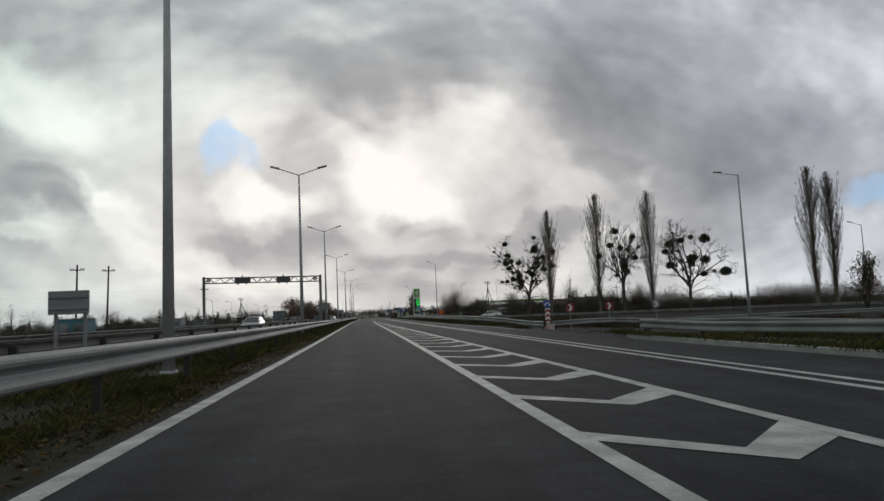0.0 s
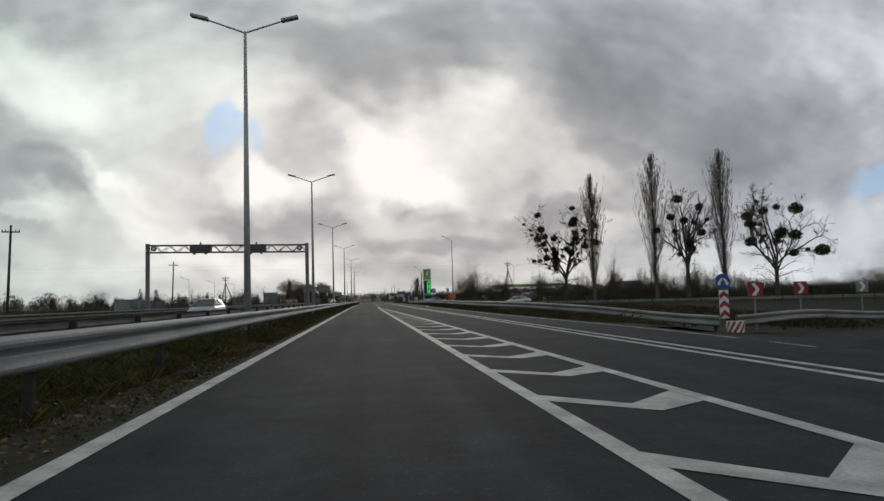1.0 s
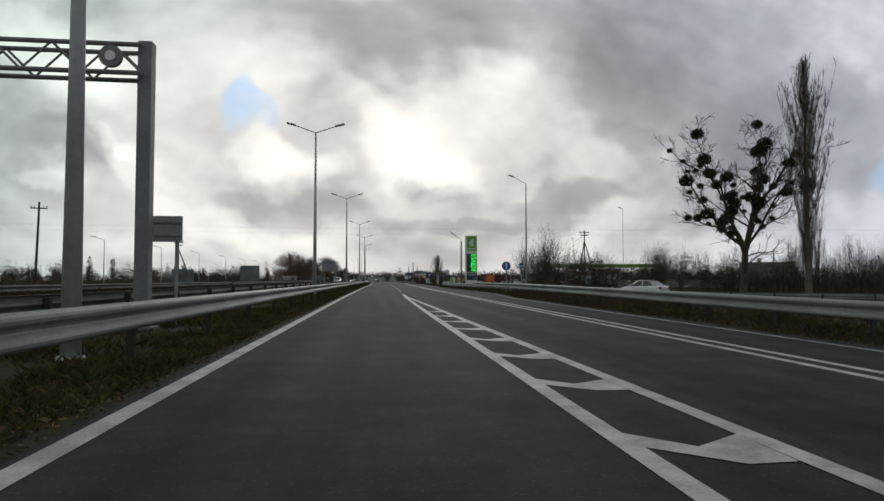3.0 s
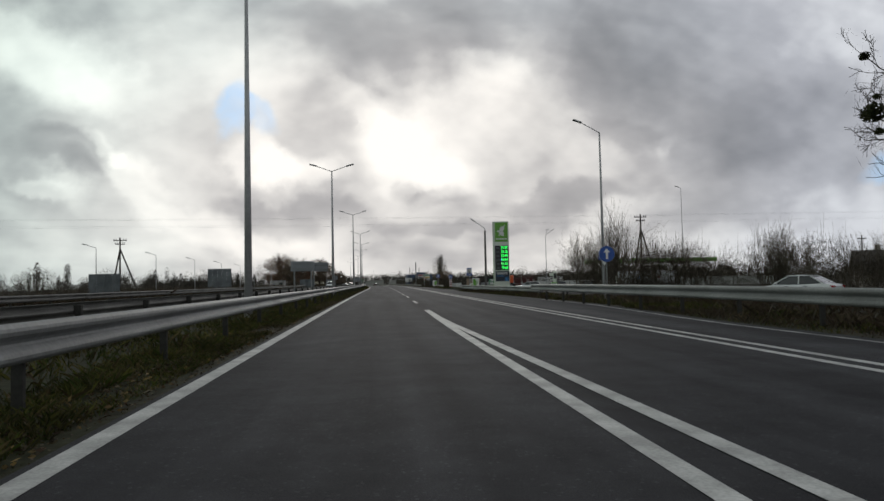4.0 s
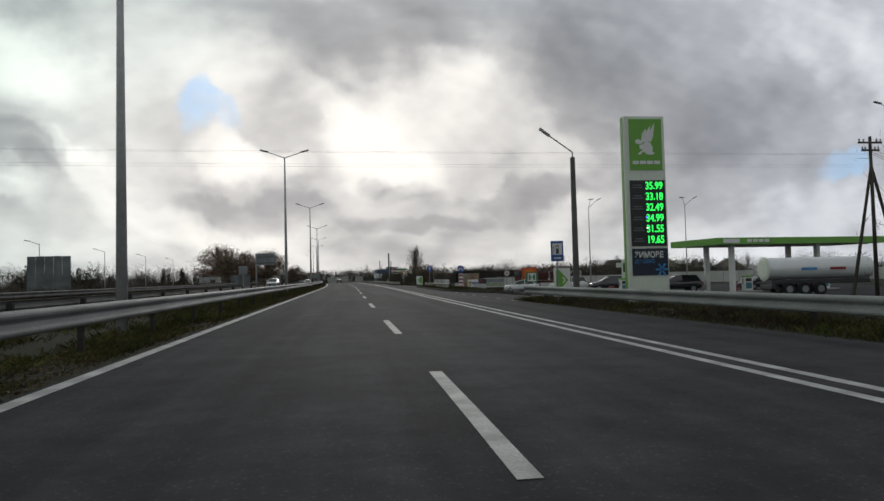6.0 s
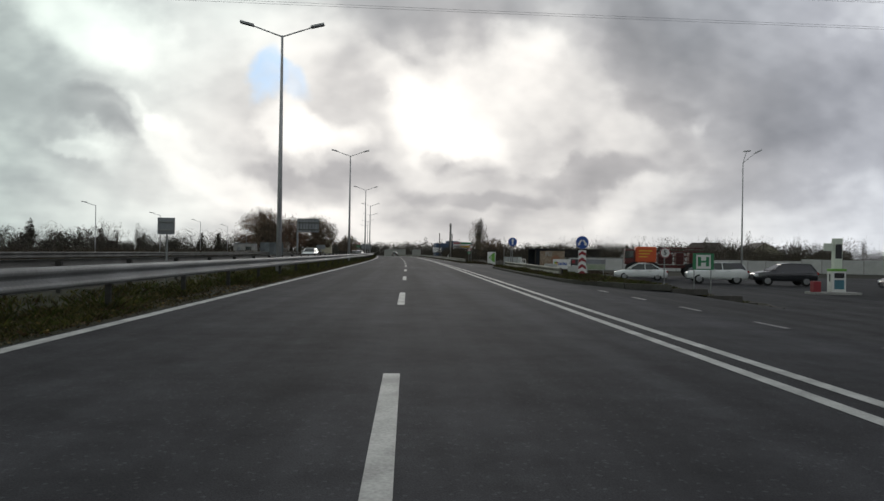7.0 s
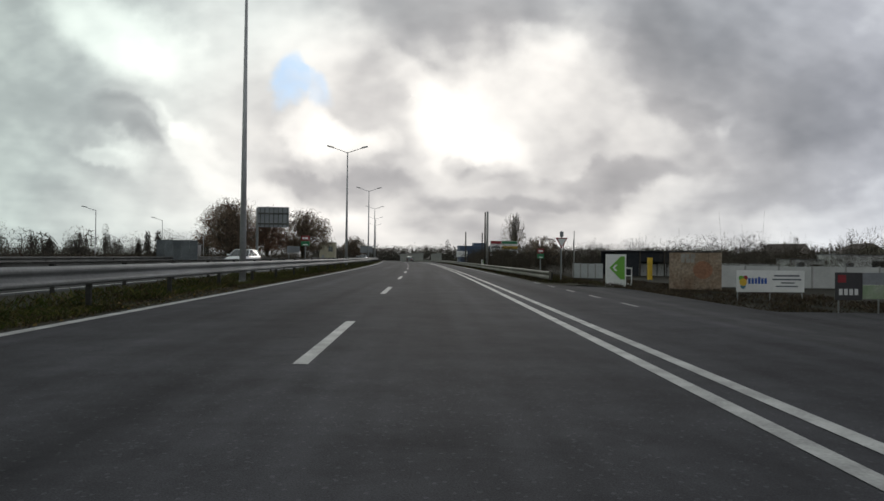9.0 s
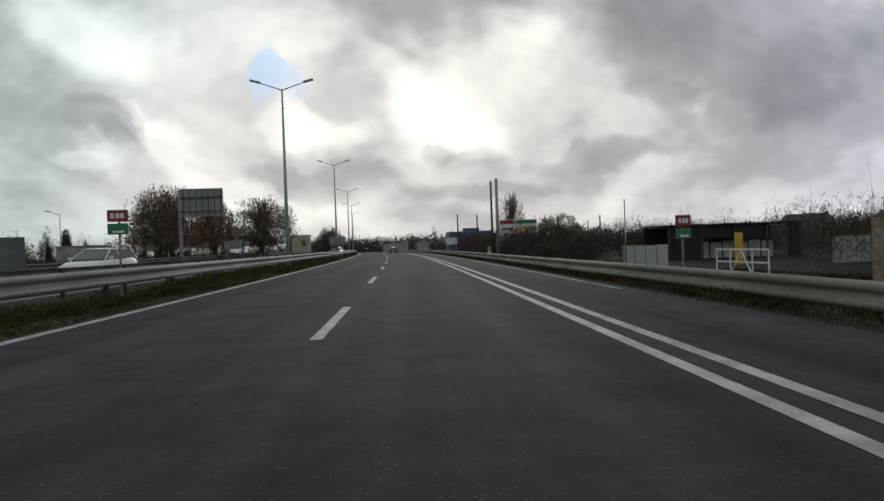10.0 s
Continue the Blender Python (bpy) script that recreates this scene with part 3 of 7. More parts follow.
PALE_KERB = surface("limewashed kerb", (0.46, 0.46, 0.44), 0.85, 0, (0.30, 0.30, 0.285), 1.2, 20, 0.15, 0.2)
bm = B()
box(bm, 0, 1, -0.07, 0.07, -0.1, 0.11, 0.012)
KERB_DIRTY = surface("dirty kerb stone", (0.10, 0.095, 0.085), 0.9, 0, (0.055, 0.052, 0.046), 1.1, 20, 0.25, 0.3)
KERB = mesh_of("kerb_stone", bm, KERB_DIRTY)
bm = B()
box(bm, 0, 1, -0.07, 0.07, -0.1, 0.11, 0.012)
KERB_PALE = mesh_of("kerb_stone", bm, PALE_KERB)
ISLAND_A = [(9.4, 23.6), (9.9, 25.0), (10.7, 26.1), (12, 26.8), (15, 27.2), (20, 27.5), (30, 27), (45, 24), (45, 8), (30, 4), (16, -2), (10.2, -3), (9.3, 4), (9.0, 10.5), (8.75, 14.5), (8.8, 19), (9.0, 21.6)]
ISLAND_B = [(7.28, 184.2), (7.6, 181.8), (8.9, 179.6), (10.3, 178.9), (13.0, 179.3), (15.5, 181.0), (16.6, 184), (16.5, 190), (14.0, 198), (10.0, 207.2), (8.3, 207.6), (7.5, 205.6), (7.18, 191)]
kerbed_island("island_1", ISLAND_A, "raised grass island with a pale kerb", KERB_PALE)
kerbed_island("island_2", ISLAND_B, "raised grass island with grey kerb stones", KERB)

# ---- road markings ----
def marking(name, lat0, lat1, s0, s1, parent=road, step=3.0, z=0.005, material=PAINT):
    return part(name, strip(name, lat0, lat1, s0, s1, z, material, step), material, parent)


PAINT_WORN = surface("worn road paint", (0.34, 0.34, 0.33), 0.7, 0, (0.10, 0.10, 0.10), 1.2, 30, 0.25, 0.2, 0.7)
LINE_L, LINE_M, LINE_D = -2.06, 1.58, 5.55
marking("edge_line", LINE_L - 0.1, LINE_L + 0.1, -30, 700)
marking("double_line", LINE_D - 0.27, LINE_D - 0.12, -30, 420)
marking("double_line", LINE_D + 0.12, LINE_D + 0.27, -30, 420)
marking("side_line", lambda s: right_edge(s) - 0.45, lambda s: right_edge(s) - 0.33, 33, 125, material=PAINT_WORN)
marking("side_line", lambda s: right_edge(s) - 0.35, lambda s: right_edge(s) - 0.23, 236, 420, material=PAINT_WORN)


def gore_right(s):
    return float(np.interp(s, (-20, 0, 10, 28, 52, 66, 97, 108, 115.5), (3.6, 3.42, 3.36, 3.1, 2.87, 2.64, 2.03, 1.74, 1.79)))


def lane_mid(s):
    return float(np.interp(s, (0, 115, 140, 160, 900), (LINE_M, 1.78, 2.06, 2.02, 2.02)))


def gore_left(s):
    return float(np.interp(s, (90, 108, 115.5), (LINE_M, 1.65, 1.76)))


marking("gore_line", lambda s: gore_left(s) - 0.085, lambda s: gore_left(s) + 0.085, -20, 115.5)
marking("gore_line", lambda s: gore_right(s) - 0.085, lambda s: gore_right(s) + 0.085, -20, 115.4, z=0.0068)


def chevron(s):
    """One bent bar of the hatched area: its point looks at the traffic."""
    a, c = LINE_M + 0.085, gore_right(s) - 0.085
    b = a + (c - a) * 0.58
    tip = s - 1.05 * (c - a) / 1.7
    bm = B()
    low = [(a, s - 0.05), (b, tip), (c, s - 0.45)]
    high = [(a, s + 0.35), (b - 0.10, tip + 0.42), (c, s + 0.25)]
    lo = [bm.verts.new(at(p, q, 0.0055)) for p, q in low]
    hi = [bm.verts.new(at(p, q, 0.0055)) for p, q in high]
    for i in range(2):
        bm.faces.new((lo[i], lo[i + 1], hi[i + 1], hi[i]))
    part("chevron", bm, PAINT, road)


for i in range(-4, 33):
    chevron(7.55 + 2.566 * i)
for i in range(-4, 45):
    s = {-3: 123.6, -2: 136.4}.get(i, 157.96 + 12.0 * i)
    if s > 118:
        marking("lane_dash", lambda t: lane_mid(t) - 0.075, lambda t: lane_mid(t) + 0.075, s, s + 4.2)
for i in range(14):
    marking("turn_dash", 8.0, 8.1, 160 + 3.1 * i, 161 + 3.1 * i, material=PAINT_WORN) if i < 6 else None
    marking("turn_dash", 7.75, 7.85, 214 + 3.1 * i, 215.2 + 3.1 * i, material=PAINT_WORN) if i < 5 else None
for i in range(-3, 60):
    part("lane_dash", strip("lane_dash", -12.05, -11.9, -40 + 12 * i, -36 + 12 * i, 0.005, PAINT), None, road_2)
part("edge_line", strip("edge_line", -7.3, -7.15, -40, 700, 0.005, PAINT), None, road_2)
part("edge_line", strip("edge_line", -16.9, -16.75, -40, 700, 0.005, PAINT), None, road_2)

# ---- guardrails, lamps, gantry ----
PROFILE = ((0.0, 0.80), (0.03, 0.803), (0.06, 0.79), (0.082, 0.765), (0.088, 0.735), (0.078, 0.70), (0.02, 0.655), (0.008, 0.63), (0.02, 0.605), (0.078, 0.56), (0.088, 0.525), (0.082, 0.495), (0.06, 0.47), (0.03, 0.457), (0.0, 0.46))
RAIL_STAINED = surface("stained weathered rail", (0.27, 0.26, 0.225), 0.75, 0.0, (0.15, 0.14, 0.115), 0.5, 14, 0.22, 0.1)
bm = B()
box(bm, -0.05, 0.05, -0.03, 0.03, -0.05, 0.76, 0.006)
POST_DARK = surface("grimy rail post", (0.062, 0.062, 0.058), 0.8, 0.1, (0.035, 0.034, 0.03), 1.5, 18, 0.25, 0.1)
POST = mesh_of("post", bm, POST_DARK)
bm = B()
box(bm, -0.07, 0.07, -0.05, 0.05, 0.55, 0.75, 0.005)
SPACER = mesh_of("spacer", bm, POST_DARK)


def guardrail(line, face, gap, label, lift=0.0, beam_material=None):
    """A W-beam rail along a line of points; face is +1 where the ribs look to the right of the line's run."""
    bm = B()
    rings = []
    for i, p in enumerate(line):
        d = (line[min(i + 1, len(line) - 1)] - line[max(i - 1, 0)]).normalized()
        n = Vector((d.y, -d.x, 0)) * face
        front = [bm.verts.new(p + n * (a + 0.09) + Vector((0, 0, z + lift))) for a, z in PROFILE]
        back = [bm.verts.new(p + n * (a + 0.078) + Vector((0, 0, z + lift))) for a, z in reversed(PROFILE)]
        rings.append(front + back)
    n = len(rings[0])
    for a, b in zip(rings, rings[1:]):
        for k in range(n):
            bm.faces.new((a[k], a[(k + 1) % n], b[(k + 1) % n], b[k]))
    bm.faces.new(rings[0]), bm.faces.new(rings[-1])
    bmesh.ops.recalc_face_normals(bm, faces=bm.faces)
    rail = thing("guardrail", Matrix.Translation((0, 0, 0)), label, "guardrail", "roadside guardrails")
    part("beam", bm, beam_material or GALV, rail)
    # posts at even steps along the line
    run, want = 0.0, 0.4
    for a, b in zip(line, line[1:]):
        d = b - a
        while want <= run + d.length:
            p = a + d * ((want - run) / d.length)
            for me, nm in ((POST, "post"), (SPACER, "spacer")):
                o = part(nm, me, None, rail)
                o.matrix_basis = Matrix.Translation((p.x, p.y, p.z + lift)) @ pose(0, 0, 0, 0, 0, math.degrees(math.atan2(d.y, d.x)) - 90)
            want += gap
        run += d.length
    return rail


def road_line(lat, s0, s1, step=4.0):
    f = lat if callable(lat) else (lambda s: lat)
    n = int((s1 - s0) / step)
    return [at(f(s0 + (s1 - s0) * i / n), s0 + (s1 - s0) * i / n) for i in range(n + 1)]


guardrail(road_line(-3.2, -40, 420), 1, 4.0, "galvanised steel guardrail along the median's near edge")
guardrail(road_line(-6.1, -40, 420), -1, 4.0, "dull galvanised guardrail on the median's far edge", 0.0, GALV_OLD)
guardrail(road_line(-17.8, -40, 380, 8.0), 1, 4.0, "dull steel guardrail beyond the opposite carriageway", 0.0, GALV_OLD)


def right_rail(s):
    return float(np.interp(s, (42.5, 52, 62, 72, 100, 126.4), (11.6, 10.2, 9.2, 8.9, 8.75, 8.5)))


def plan_line(points, n=6):
    return [Vector((p.x, p.y, land(p.x, p.y))) for p in smooth_line(points, n)]


def sunk(line, x, y, reach, depth):
    """The rail's end runs down towards the ground at a nose."""
    return [p - Vector((0, 0, depth * (1 - ease(0, reach, math.hypot(p.x - x, p.y - y))))) for p in line]


guardrail([p + Vector((0, 0, 0.15 * ease(70, 112, p.y))) for p in sunk(road_line(right_rail, 42.6, 126.4, 2.0), 11.75, 42.6, 9.0, 0.14)], -1, 3.0, "galvanised guardrail above a grass verge", -0.13)
guardrail(sunk(plan_line([(11.75, 42.7), (13.6, 43.7), (17.6, 46.4), (23, 49), (32, 51), (60, 52)]), 11.75, 42.6, 7.0, 0.14), 1, 3.0, "galvanised guardrail that bends along the exit ramp", -0.13)
guardrail(plan_line([(10.5, 24.9), (11.4, 25.8), (14, 26.0), (20, 25.6), (30, 24.4), (45, 20)]), 1, 3.0, "galvanised guardrail round a grass island", 0.0)
guardrail(plan_line([(10.5, 24.9), (10.9, 22.6), (11.6, 20), (13, 15.5), (15, 8), (17, 0)]), 1, 3.0, "galvanised guardrail along a grass island's kerb", 0.0)
guardrail(plan_line([(78, 70), (60, 84), (47, 95), (33, 106.5), (22, 118), (15, 128), (11, 136)]), 1, 3.0, "galvanised guardrail along the joining side road", -0.22)
guardrail(road_line(lambda s: 10.3 - (s - 132) * 0.045, 132, 161.7, 2.0), -1, 3.0, "galvanised guardrail before the petrol station's sign", -0.2)
guardrail(road_line(lambda s: 9.25 + 0.5 * (s - 186.4) / 24, 186.4, 206.4, 2.0), -1, 3.0, "stained pale guardrail on a kerbed island", -0.31, RAIL_STAINED)
guardrail(road_line(lambda s: 8.65 - 0.25 * ease(228, 250, s), 228, 420, 4.0), -1, 3.0, "stained guardrail beside weeds and bare hedges", -0.34, RAIL_STAINED)


def double_lamp(lat, s, height=10.9):
    o = thing("street_lamp", Matrix.Translation(at(lat, s)) @ pose(0, 0, 0, 0, 0, heading(s)), "tall grey steel street lamp with two arms in the median", "street lamp", "median lamps")
    height -= fall(lat, s)
    bm = B()
    rod(bm, (0, 0, -0.1), (0, 0, height), 0.135, 0.052, 12)
    rod(bm, (0, 0, -0.1), (0, 0, 0.04), 0.19, 0.18, 12)
    part("pole", bm, POLE, o, smooth=True)
    for k in (-1, 1):
        bm = B()
        rod(bm, (0, 0, height - 0.05), (k * 1.35, 0, height + 0.42), 0.035, 0.03, 8)
        part("arm", bm, POLE, o)
        bm = B()
        box(bm, -0.32, 0.32, -0.13, 0.13, -0.05, 0.06, 0.03, pose(k * 1.6, 0, height + 0.5, 0, -k * 14, 0))
        part("lamp_head", bm, POLE, o)


for lat, s in ((-4.19, 14.8), (-4.19, 45.99), (-4.19, 76.98), (-4.19, 112.2), (-3.96, 148.8), (-3.75, 187.0), (-3.77, 225.2), (-3.88, 263.3), (-3.8, 301.1), (-3.8, 339), (-3.8, 377), (-3.8, 415)):
    double_lamp(lat, s)


def arm_lamp(x, y, top, arm, rise, label, group, rz=0.0, thick=0.1, arms=(-1,)):
    """A steel lamp post with one slanting arm to its left or arms to both sides."""
    z = land(x, y)
    o = thing("street_lamp", pose(x, y, z, 0, 0, rz), label, "street lamp", group)
    h = top - z
    bm = B()
    rod(bm, (0, 0, -0.1), (0, 0, h), thick * 1.08, thick * 0.5, 10)
    part("pole", bm, POLE, o, smooth=True)
    for k in arms:
        bm = B()
        rod(bm, (0, 0, h - 0.03), (k * arm, 0, h + rise), 0.03, 0.026, 6)
        part("arm", bm, POLE, o)
        bm = B()
        tilt = -k * math.degrees(math.atan2(rise, arm)) * 0.7
        box(bm, -0.3, 0.3, -0.11, 0.11, -0.05, 0.05, 0.025, pose(k * (arm + 0.25), 0, h + rise + 0.1, 0, tilt, 0))
        part("lamp_head", bm, POLE, o)
    return o


arm_lamp(26.17, 43.82, 9.79, 1.25, 0.1, "tall grey street lamp beside the exit ramp", "verge lamps")
arm_lamp(13.49, 132.21, 10.55, 1.2, 0.62, "tall grey street lamp behind the guardrail", "verge lamps")
arm_lamp(61.0, 76, 9.6, 1.25, 0.3, "tall grey street lamp on the side road", "verge lamps")
arm_lamp(29.73, 212.07, 9.2, 1.1, 0.9, "slim grey lamp post of the petrol station yard", "yard lamps", 0, 0.08, (0.25, 1))
arm_lamp(40.4, 208.26, 9.0, 1.1, 0.8, "slim grey lamp post of the petrol station yard", "yard lamps", 0, 0.08, (-0.25, 1))
for i in range(13):
    s = 150 + 20.8 * i
    p = at(-32.6 - 0.05 * i, s)
    arm_lamp(p.x, p.y, 5.8, 1.0, 0.28, "grey street lamp with a short curved arm", "lamps of the far street", heading(s), 0.07)


GANTRY = surface("weathered gantry steel", (0.20, 0.205, 0.205), 0.6, 0.1, (0.13, 0.13, 0.13), 0.8, 14, 0.15, 0.05)
GANTRY_DARK = surface("dark equipment housing", (0.085, 0.087, 0.09), 0.6, 0.1, (0.06, 0.06, 0.062), 0.8, 14, 0.15, 0.05)


def gantry():
    x0, x1, y, top = -19.48, -5.74, 82.5, 6.35
    o = thing("gantry", pose(0, y, 0), "grey steel lattice gantry with camera boxes over the opposite carriageway", "gantry")
    for x, t in ((x0, 6.5), (x1, 6.3)):
        bm = B()
        box(bm, x - 0.15, x + 0.15, -0.15, 0.15, land(x, y) - 0.1, t, 0.02)
        part("leg", bm, GANTRY, o)
        bm = B()
        box(bm, x - 0.28, x + 0.28, -0.28, 0.28, land(x, y) - 0.05, land(x, y) + 0.06, 0.01)
        part("base_plate", bm, GANTRY, o)
    a, b = Vector((x0, 0, 6.35)), Vector((x1, 0, 6.15))
    for dy in (-0.3, 0.3):
        for dz in (0.0, -0.62):
            bm = B()
            rod(bm, a + Vector((0, dy, dz)), b + Vector((0, dy, dz)), 0.055, None, 8)
            part("chord", bm, GANTRY, o)
    n = 22
    for i in range(n):
        p, q = a.lerp(b, i / n), a.lerp(b, (i + 1) / n)
        for dy in (-0.3, 0.3):
            bm = B()
            up, down = Vector((0, dy, 0)), Vector((0, dy, -0.62))
            rod(bm, p + (up if i % 2 else down), q + (down if i % 2 else up), 0.028, None, 6)
            part("brace", bm, GANTRY, o)
    for f, w in ((0.33, 1.75), (0.68, 1.6)):
        c = a.lerp(b, f)
        bm = B()
        box(bm, c.x - w / 2, c.x + w / 2, -0.38, 0.38, c.z - 0.68, c.z + 0.05, 0.03)
        part("camera_box", bm, GANTRY_DARK, o, "dark grey equipment box")
        for k in (-0.28, 0.28):
            bm = B()
            rod(bm, (c.x + w * k, -0.5, c.z - 0.78), (c.x + w * k, -0.1, c.z - 0.72), 0.09, None, 10)
            part("camera", bm, BLACK, o)
        bm = B()
        rod(bm, (c.x, -0.2, c.z), (c.x, -0.2, c.z + 0.28), 0.12, 0.05, 10)
        part("antenna", bm, GANTRY, o)
    for f in (0.045, 0.955):
        c = a.lerp(b, f)
        bm = B()
        rod(bm, (c.x, -0.42, c.z - 0.3), (c.x, -0.32, c.z - 0.3), 0.24, None, 16)
        part("clamp_plate", bm, GANTRY, o)
        bm = B()
        rod(bm, (c.x, -0.44, c.z - 0.3), (c.x, -0.421, c.z - 0.3), 0.11, None, 14)
        part("reflector", bm, WHITE, o)


gantry()

# ---- trees and plants ----
BARK = surface("dark bark", (0.045, 0.038, 0.032), 0.9, 0, (0.075, 0.066, 0.055), 1.5, 14, 0.25, 0.5)
BARK_POPLAR = surface("grey-brown poplar bark", (0.085, 0.072, 0.058), 0.9, 0, (0.13, 0.112, 0.09), 1.5, 14, 0.25, 0.5)


def leafy(name, colours, rough=0.8):
    """Small leaves or blades, each of its own tint."""
    m = bpy.data.materials.new(name)
    m.use_nodes = True
    n, l = m.node_tree.nodes, m.node_tree.links
    b = n["Principled BSDF"]
    b.inputs["Roughness"].default_value = rough
    b.inputs["Specular IOR Level"].default_value = 0.1
    geo = n.new("ShaderNodeNewGeometry")
    ramp = n.new("ShaderNodeValToRGB")
    e = ramp.color_ramp.elements
    e[0].color, e[1].color = (*colours[0], 1), (*colours[-1], 1)
    for i, c in enumerate(colours[1:-1]):
        e.new((i + 1) / (len(colours) - 1)).color = (*c, 1)
    l.new(geo.outputs["Random Per Island"], ramp.inputs[0])
    tc, no = n.new("ShaderNodeTexCoord"), n.new("ShaderNodeTexNoise")
    no.inputs["Scale"].default_value = 0.8
    l.new(tc.outputs["Object"], no.inputs["Vector"])
    r = n.new("ShaderNodeMapRange")
    r.inputs[1].default_value, r.inputs[2].default_value, r.inputs[3].default_value, r.inputs[4].default_value = 0.3, 0.7, 0.55, 1.35
    l.new(no.outputs[0], r.inputs[0])
    sc = n.new("ShaderNodeVectorMath")
    sc.operation = "SCALE"
    l.new(ramp.outputs[0], sc.inputs[0]), l.new(r.outputs[0], sc.inputs["Scale"])
    l.new(sc.outputs[0], b.inputs["Base Color"])
    return m


MISTLETOE = leafy("mistletoe leaves", ((0.022, 0.026, 0.012), (0.035, 0.042, 0.018), (0.05, 0.05, 0.022)))
RUSSET = leafy("russet autumn leaves", ((0.17, 0.085, 0.062), (0.11, 0.065, 0.048), (0.20, 0.125, 0.08), (0.095, 0.07, 0.05)))
# distance haze is put into the woods' colours: tints lighter than bare twigs
WOODS = leafy("distant bare woods", ((0.075, 0.062, 0.054), (0.05, 0.048, 0.038), (0.095, 0.082, 0.07), (0.055, 0.06, 0.038)))
HEDGE = leafy("dark bare hedge", ((0.055, 0.044, 0.036), (0.032, 0.030, 0.022), (0.085, 0.066, 0.052), (0.045, 0.044, 0.027), (0.07, 0.05, 0.04)))
GRASS = leafy("verge grass", ((0.045, 0.064, 0.012), (0.030, 0.040, 0.010), (0.085, 0.085, 0.018), (0.090, 0.068, 0.03), (0.032, 0.042, 0.012), (0.052, 0.034, 0.018)))
WEEDS = leafy("dry weeds", ((0.055, 0.036, 0.024), (0.035, 0.026, 0.019), (0.085, 0.064, 0.04), (0.035, 0.033, 0.016)))


def tubes(name, segs, material, sides=4):
    """Branches as tapered tubes: rows of two ends and two radii."""
    a = np.array([s[0] for s in segs])
    b = np.array([s[1] for s in segs])
    r0 = np.array([s[2] for s in segs])[:, None]
    r1 = np.array([s[3] for s in segs])[:, None]
    d = b - a
    d /= np.maximum(np.linalg.norm(d, axis=1, keepdims=True), 1e-6)
    ref = np.where(np.abs(d[:, 2:3]) > 0.9, np.array([[1.0, 0, 0]]), np.array([[0, 0, 1.0]]))
    u = np.cross(d, ref)
    u /= np.maximum(np.linalg.norm(u, axis=1, keepdims=True), 1e-6)
    v = np.cross(d, u)
    rings = []
    for base, r in ((a, r0), (b, r1)):
        for k in range(sides):
            t = 2 * math.pi * k / sides
            rings.append(base + (u * math.cos(t) + v * math.sin(t)) * r)
    vs = np.stack(rings, 1).reshape(-1, 3)
    k = np.arange(sides)
    quad = np.stack([k, (k + 1) % sides, sides + (k + 1) % sides, sides + k], 1)
    fs = (np.arange(len(segs)) * sides * 2)[:, None, None] + quad[None]
    return raw_mesh(name, vs, fs.reshape(-1, 4), material)


def tube(name, points, radii, material, sides=8):
    """One continuous tapered stem through the points."""
    vs, fs = [], []
    for p, r in zip(points, radii):
        vs += [(p[0] + r * math.cos(2 * math.pi * k / sides), p[1] + r * math.sin(2 * math.pi * k / sides), p[2]) for k in range(sides)]
    for i in range(len(points) - 1):
        for k in range(sides):
            a, b = i * sides + k, i * sides + (k + 1) % sides
            fs.append((a, b, b + sides, a + sides))
    me = bpy.data.meshes.new(name)
    me.from_pydata(vs, [], fs)
    me.materials.append(material)
    for p in me.polygons:
        p.use_smooth = True
    return me


def flecks(name, centres, sizes, material, rng, flat=0.0, wide=0.5, rise=0.0):
    """Many small leaves or twigs: one triangle pair for each centre; wide is the width to the length, rise turns them upright."""
    n = len(centres)
    c = np.array(centres)
    s = np.array(sizes)[:, None]
    d1, d2 = rng.normal(size=(n, 3)), rng.normal(size=(n, 3))
    d1[:, 2] *= 1 - flat
    d1[:, 2] = np.where(rng.random(n) < rise, np.abs(d1[:, 2]) + 1.2, d1[:, 2])
    d1 /= np.linalg.norm(d1, axis=1, keepdims=True)
    d2 -= (d2 * d1).sum(1, keepdims=True) * d1
    d2 /= np.linalg.norm(d2, axis=1, keepdims=True)
    vs = np.stack([c - d1 * s, c + d2 * s * wide, c + d1 * s, c - d2 * s * wide], 1).reshape(-1, 3)
    return raw_mesh(name, vs, np.arange(4 * n).reshape(-1, 4), material)


def turned(d, angle, spin, rng):
    """The direction d bent by an angle, about a chosen spin."""
    d = Vector(d).normalized()
    ref = Vector((1, 0, 0)) if abs(d.z) > 0.9 else Vector((0, 0, 1))
    u = d.cross(ref).normalized()
    v = d.cross(u)
    return (d * math.cos(angle) + (u * math.cos(spin) + v * math.sin(spin)) * math.sin(angle)).normalized()


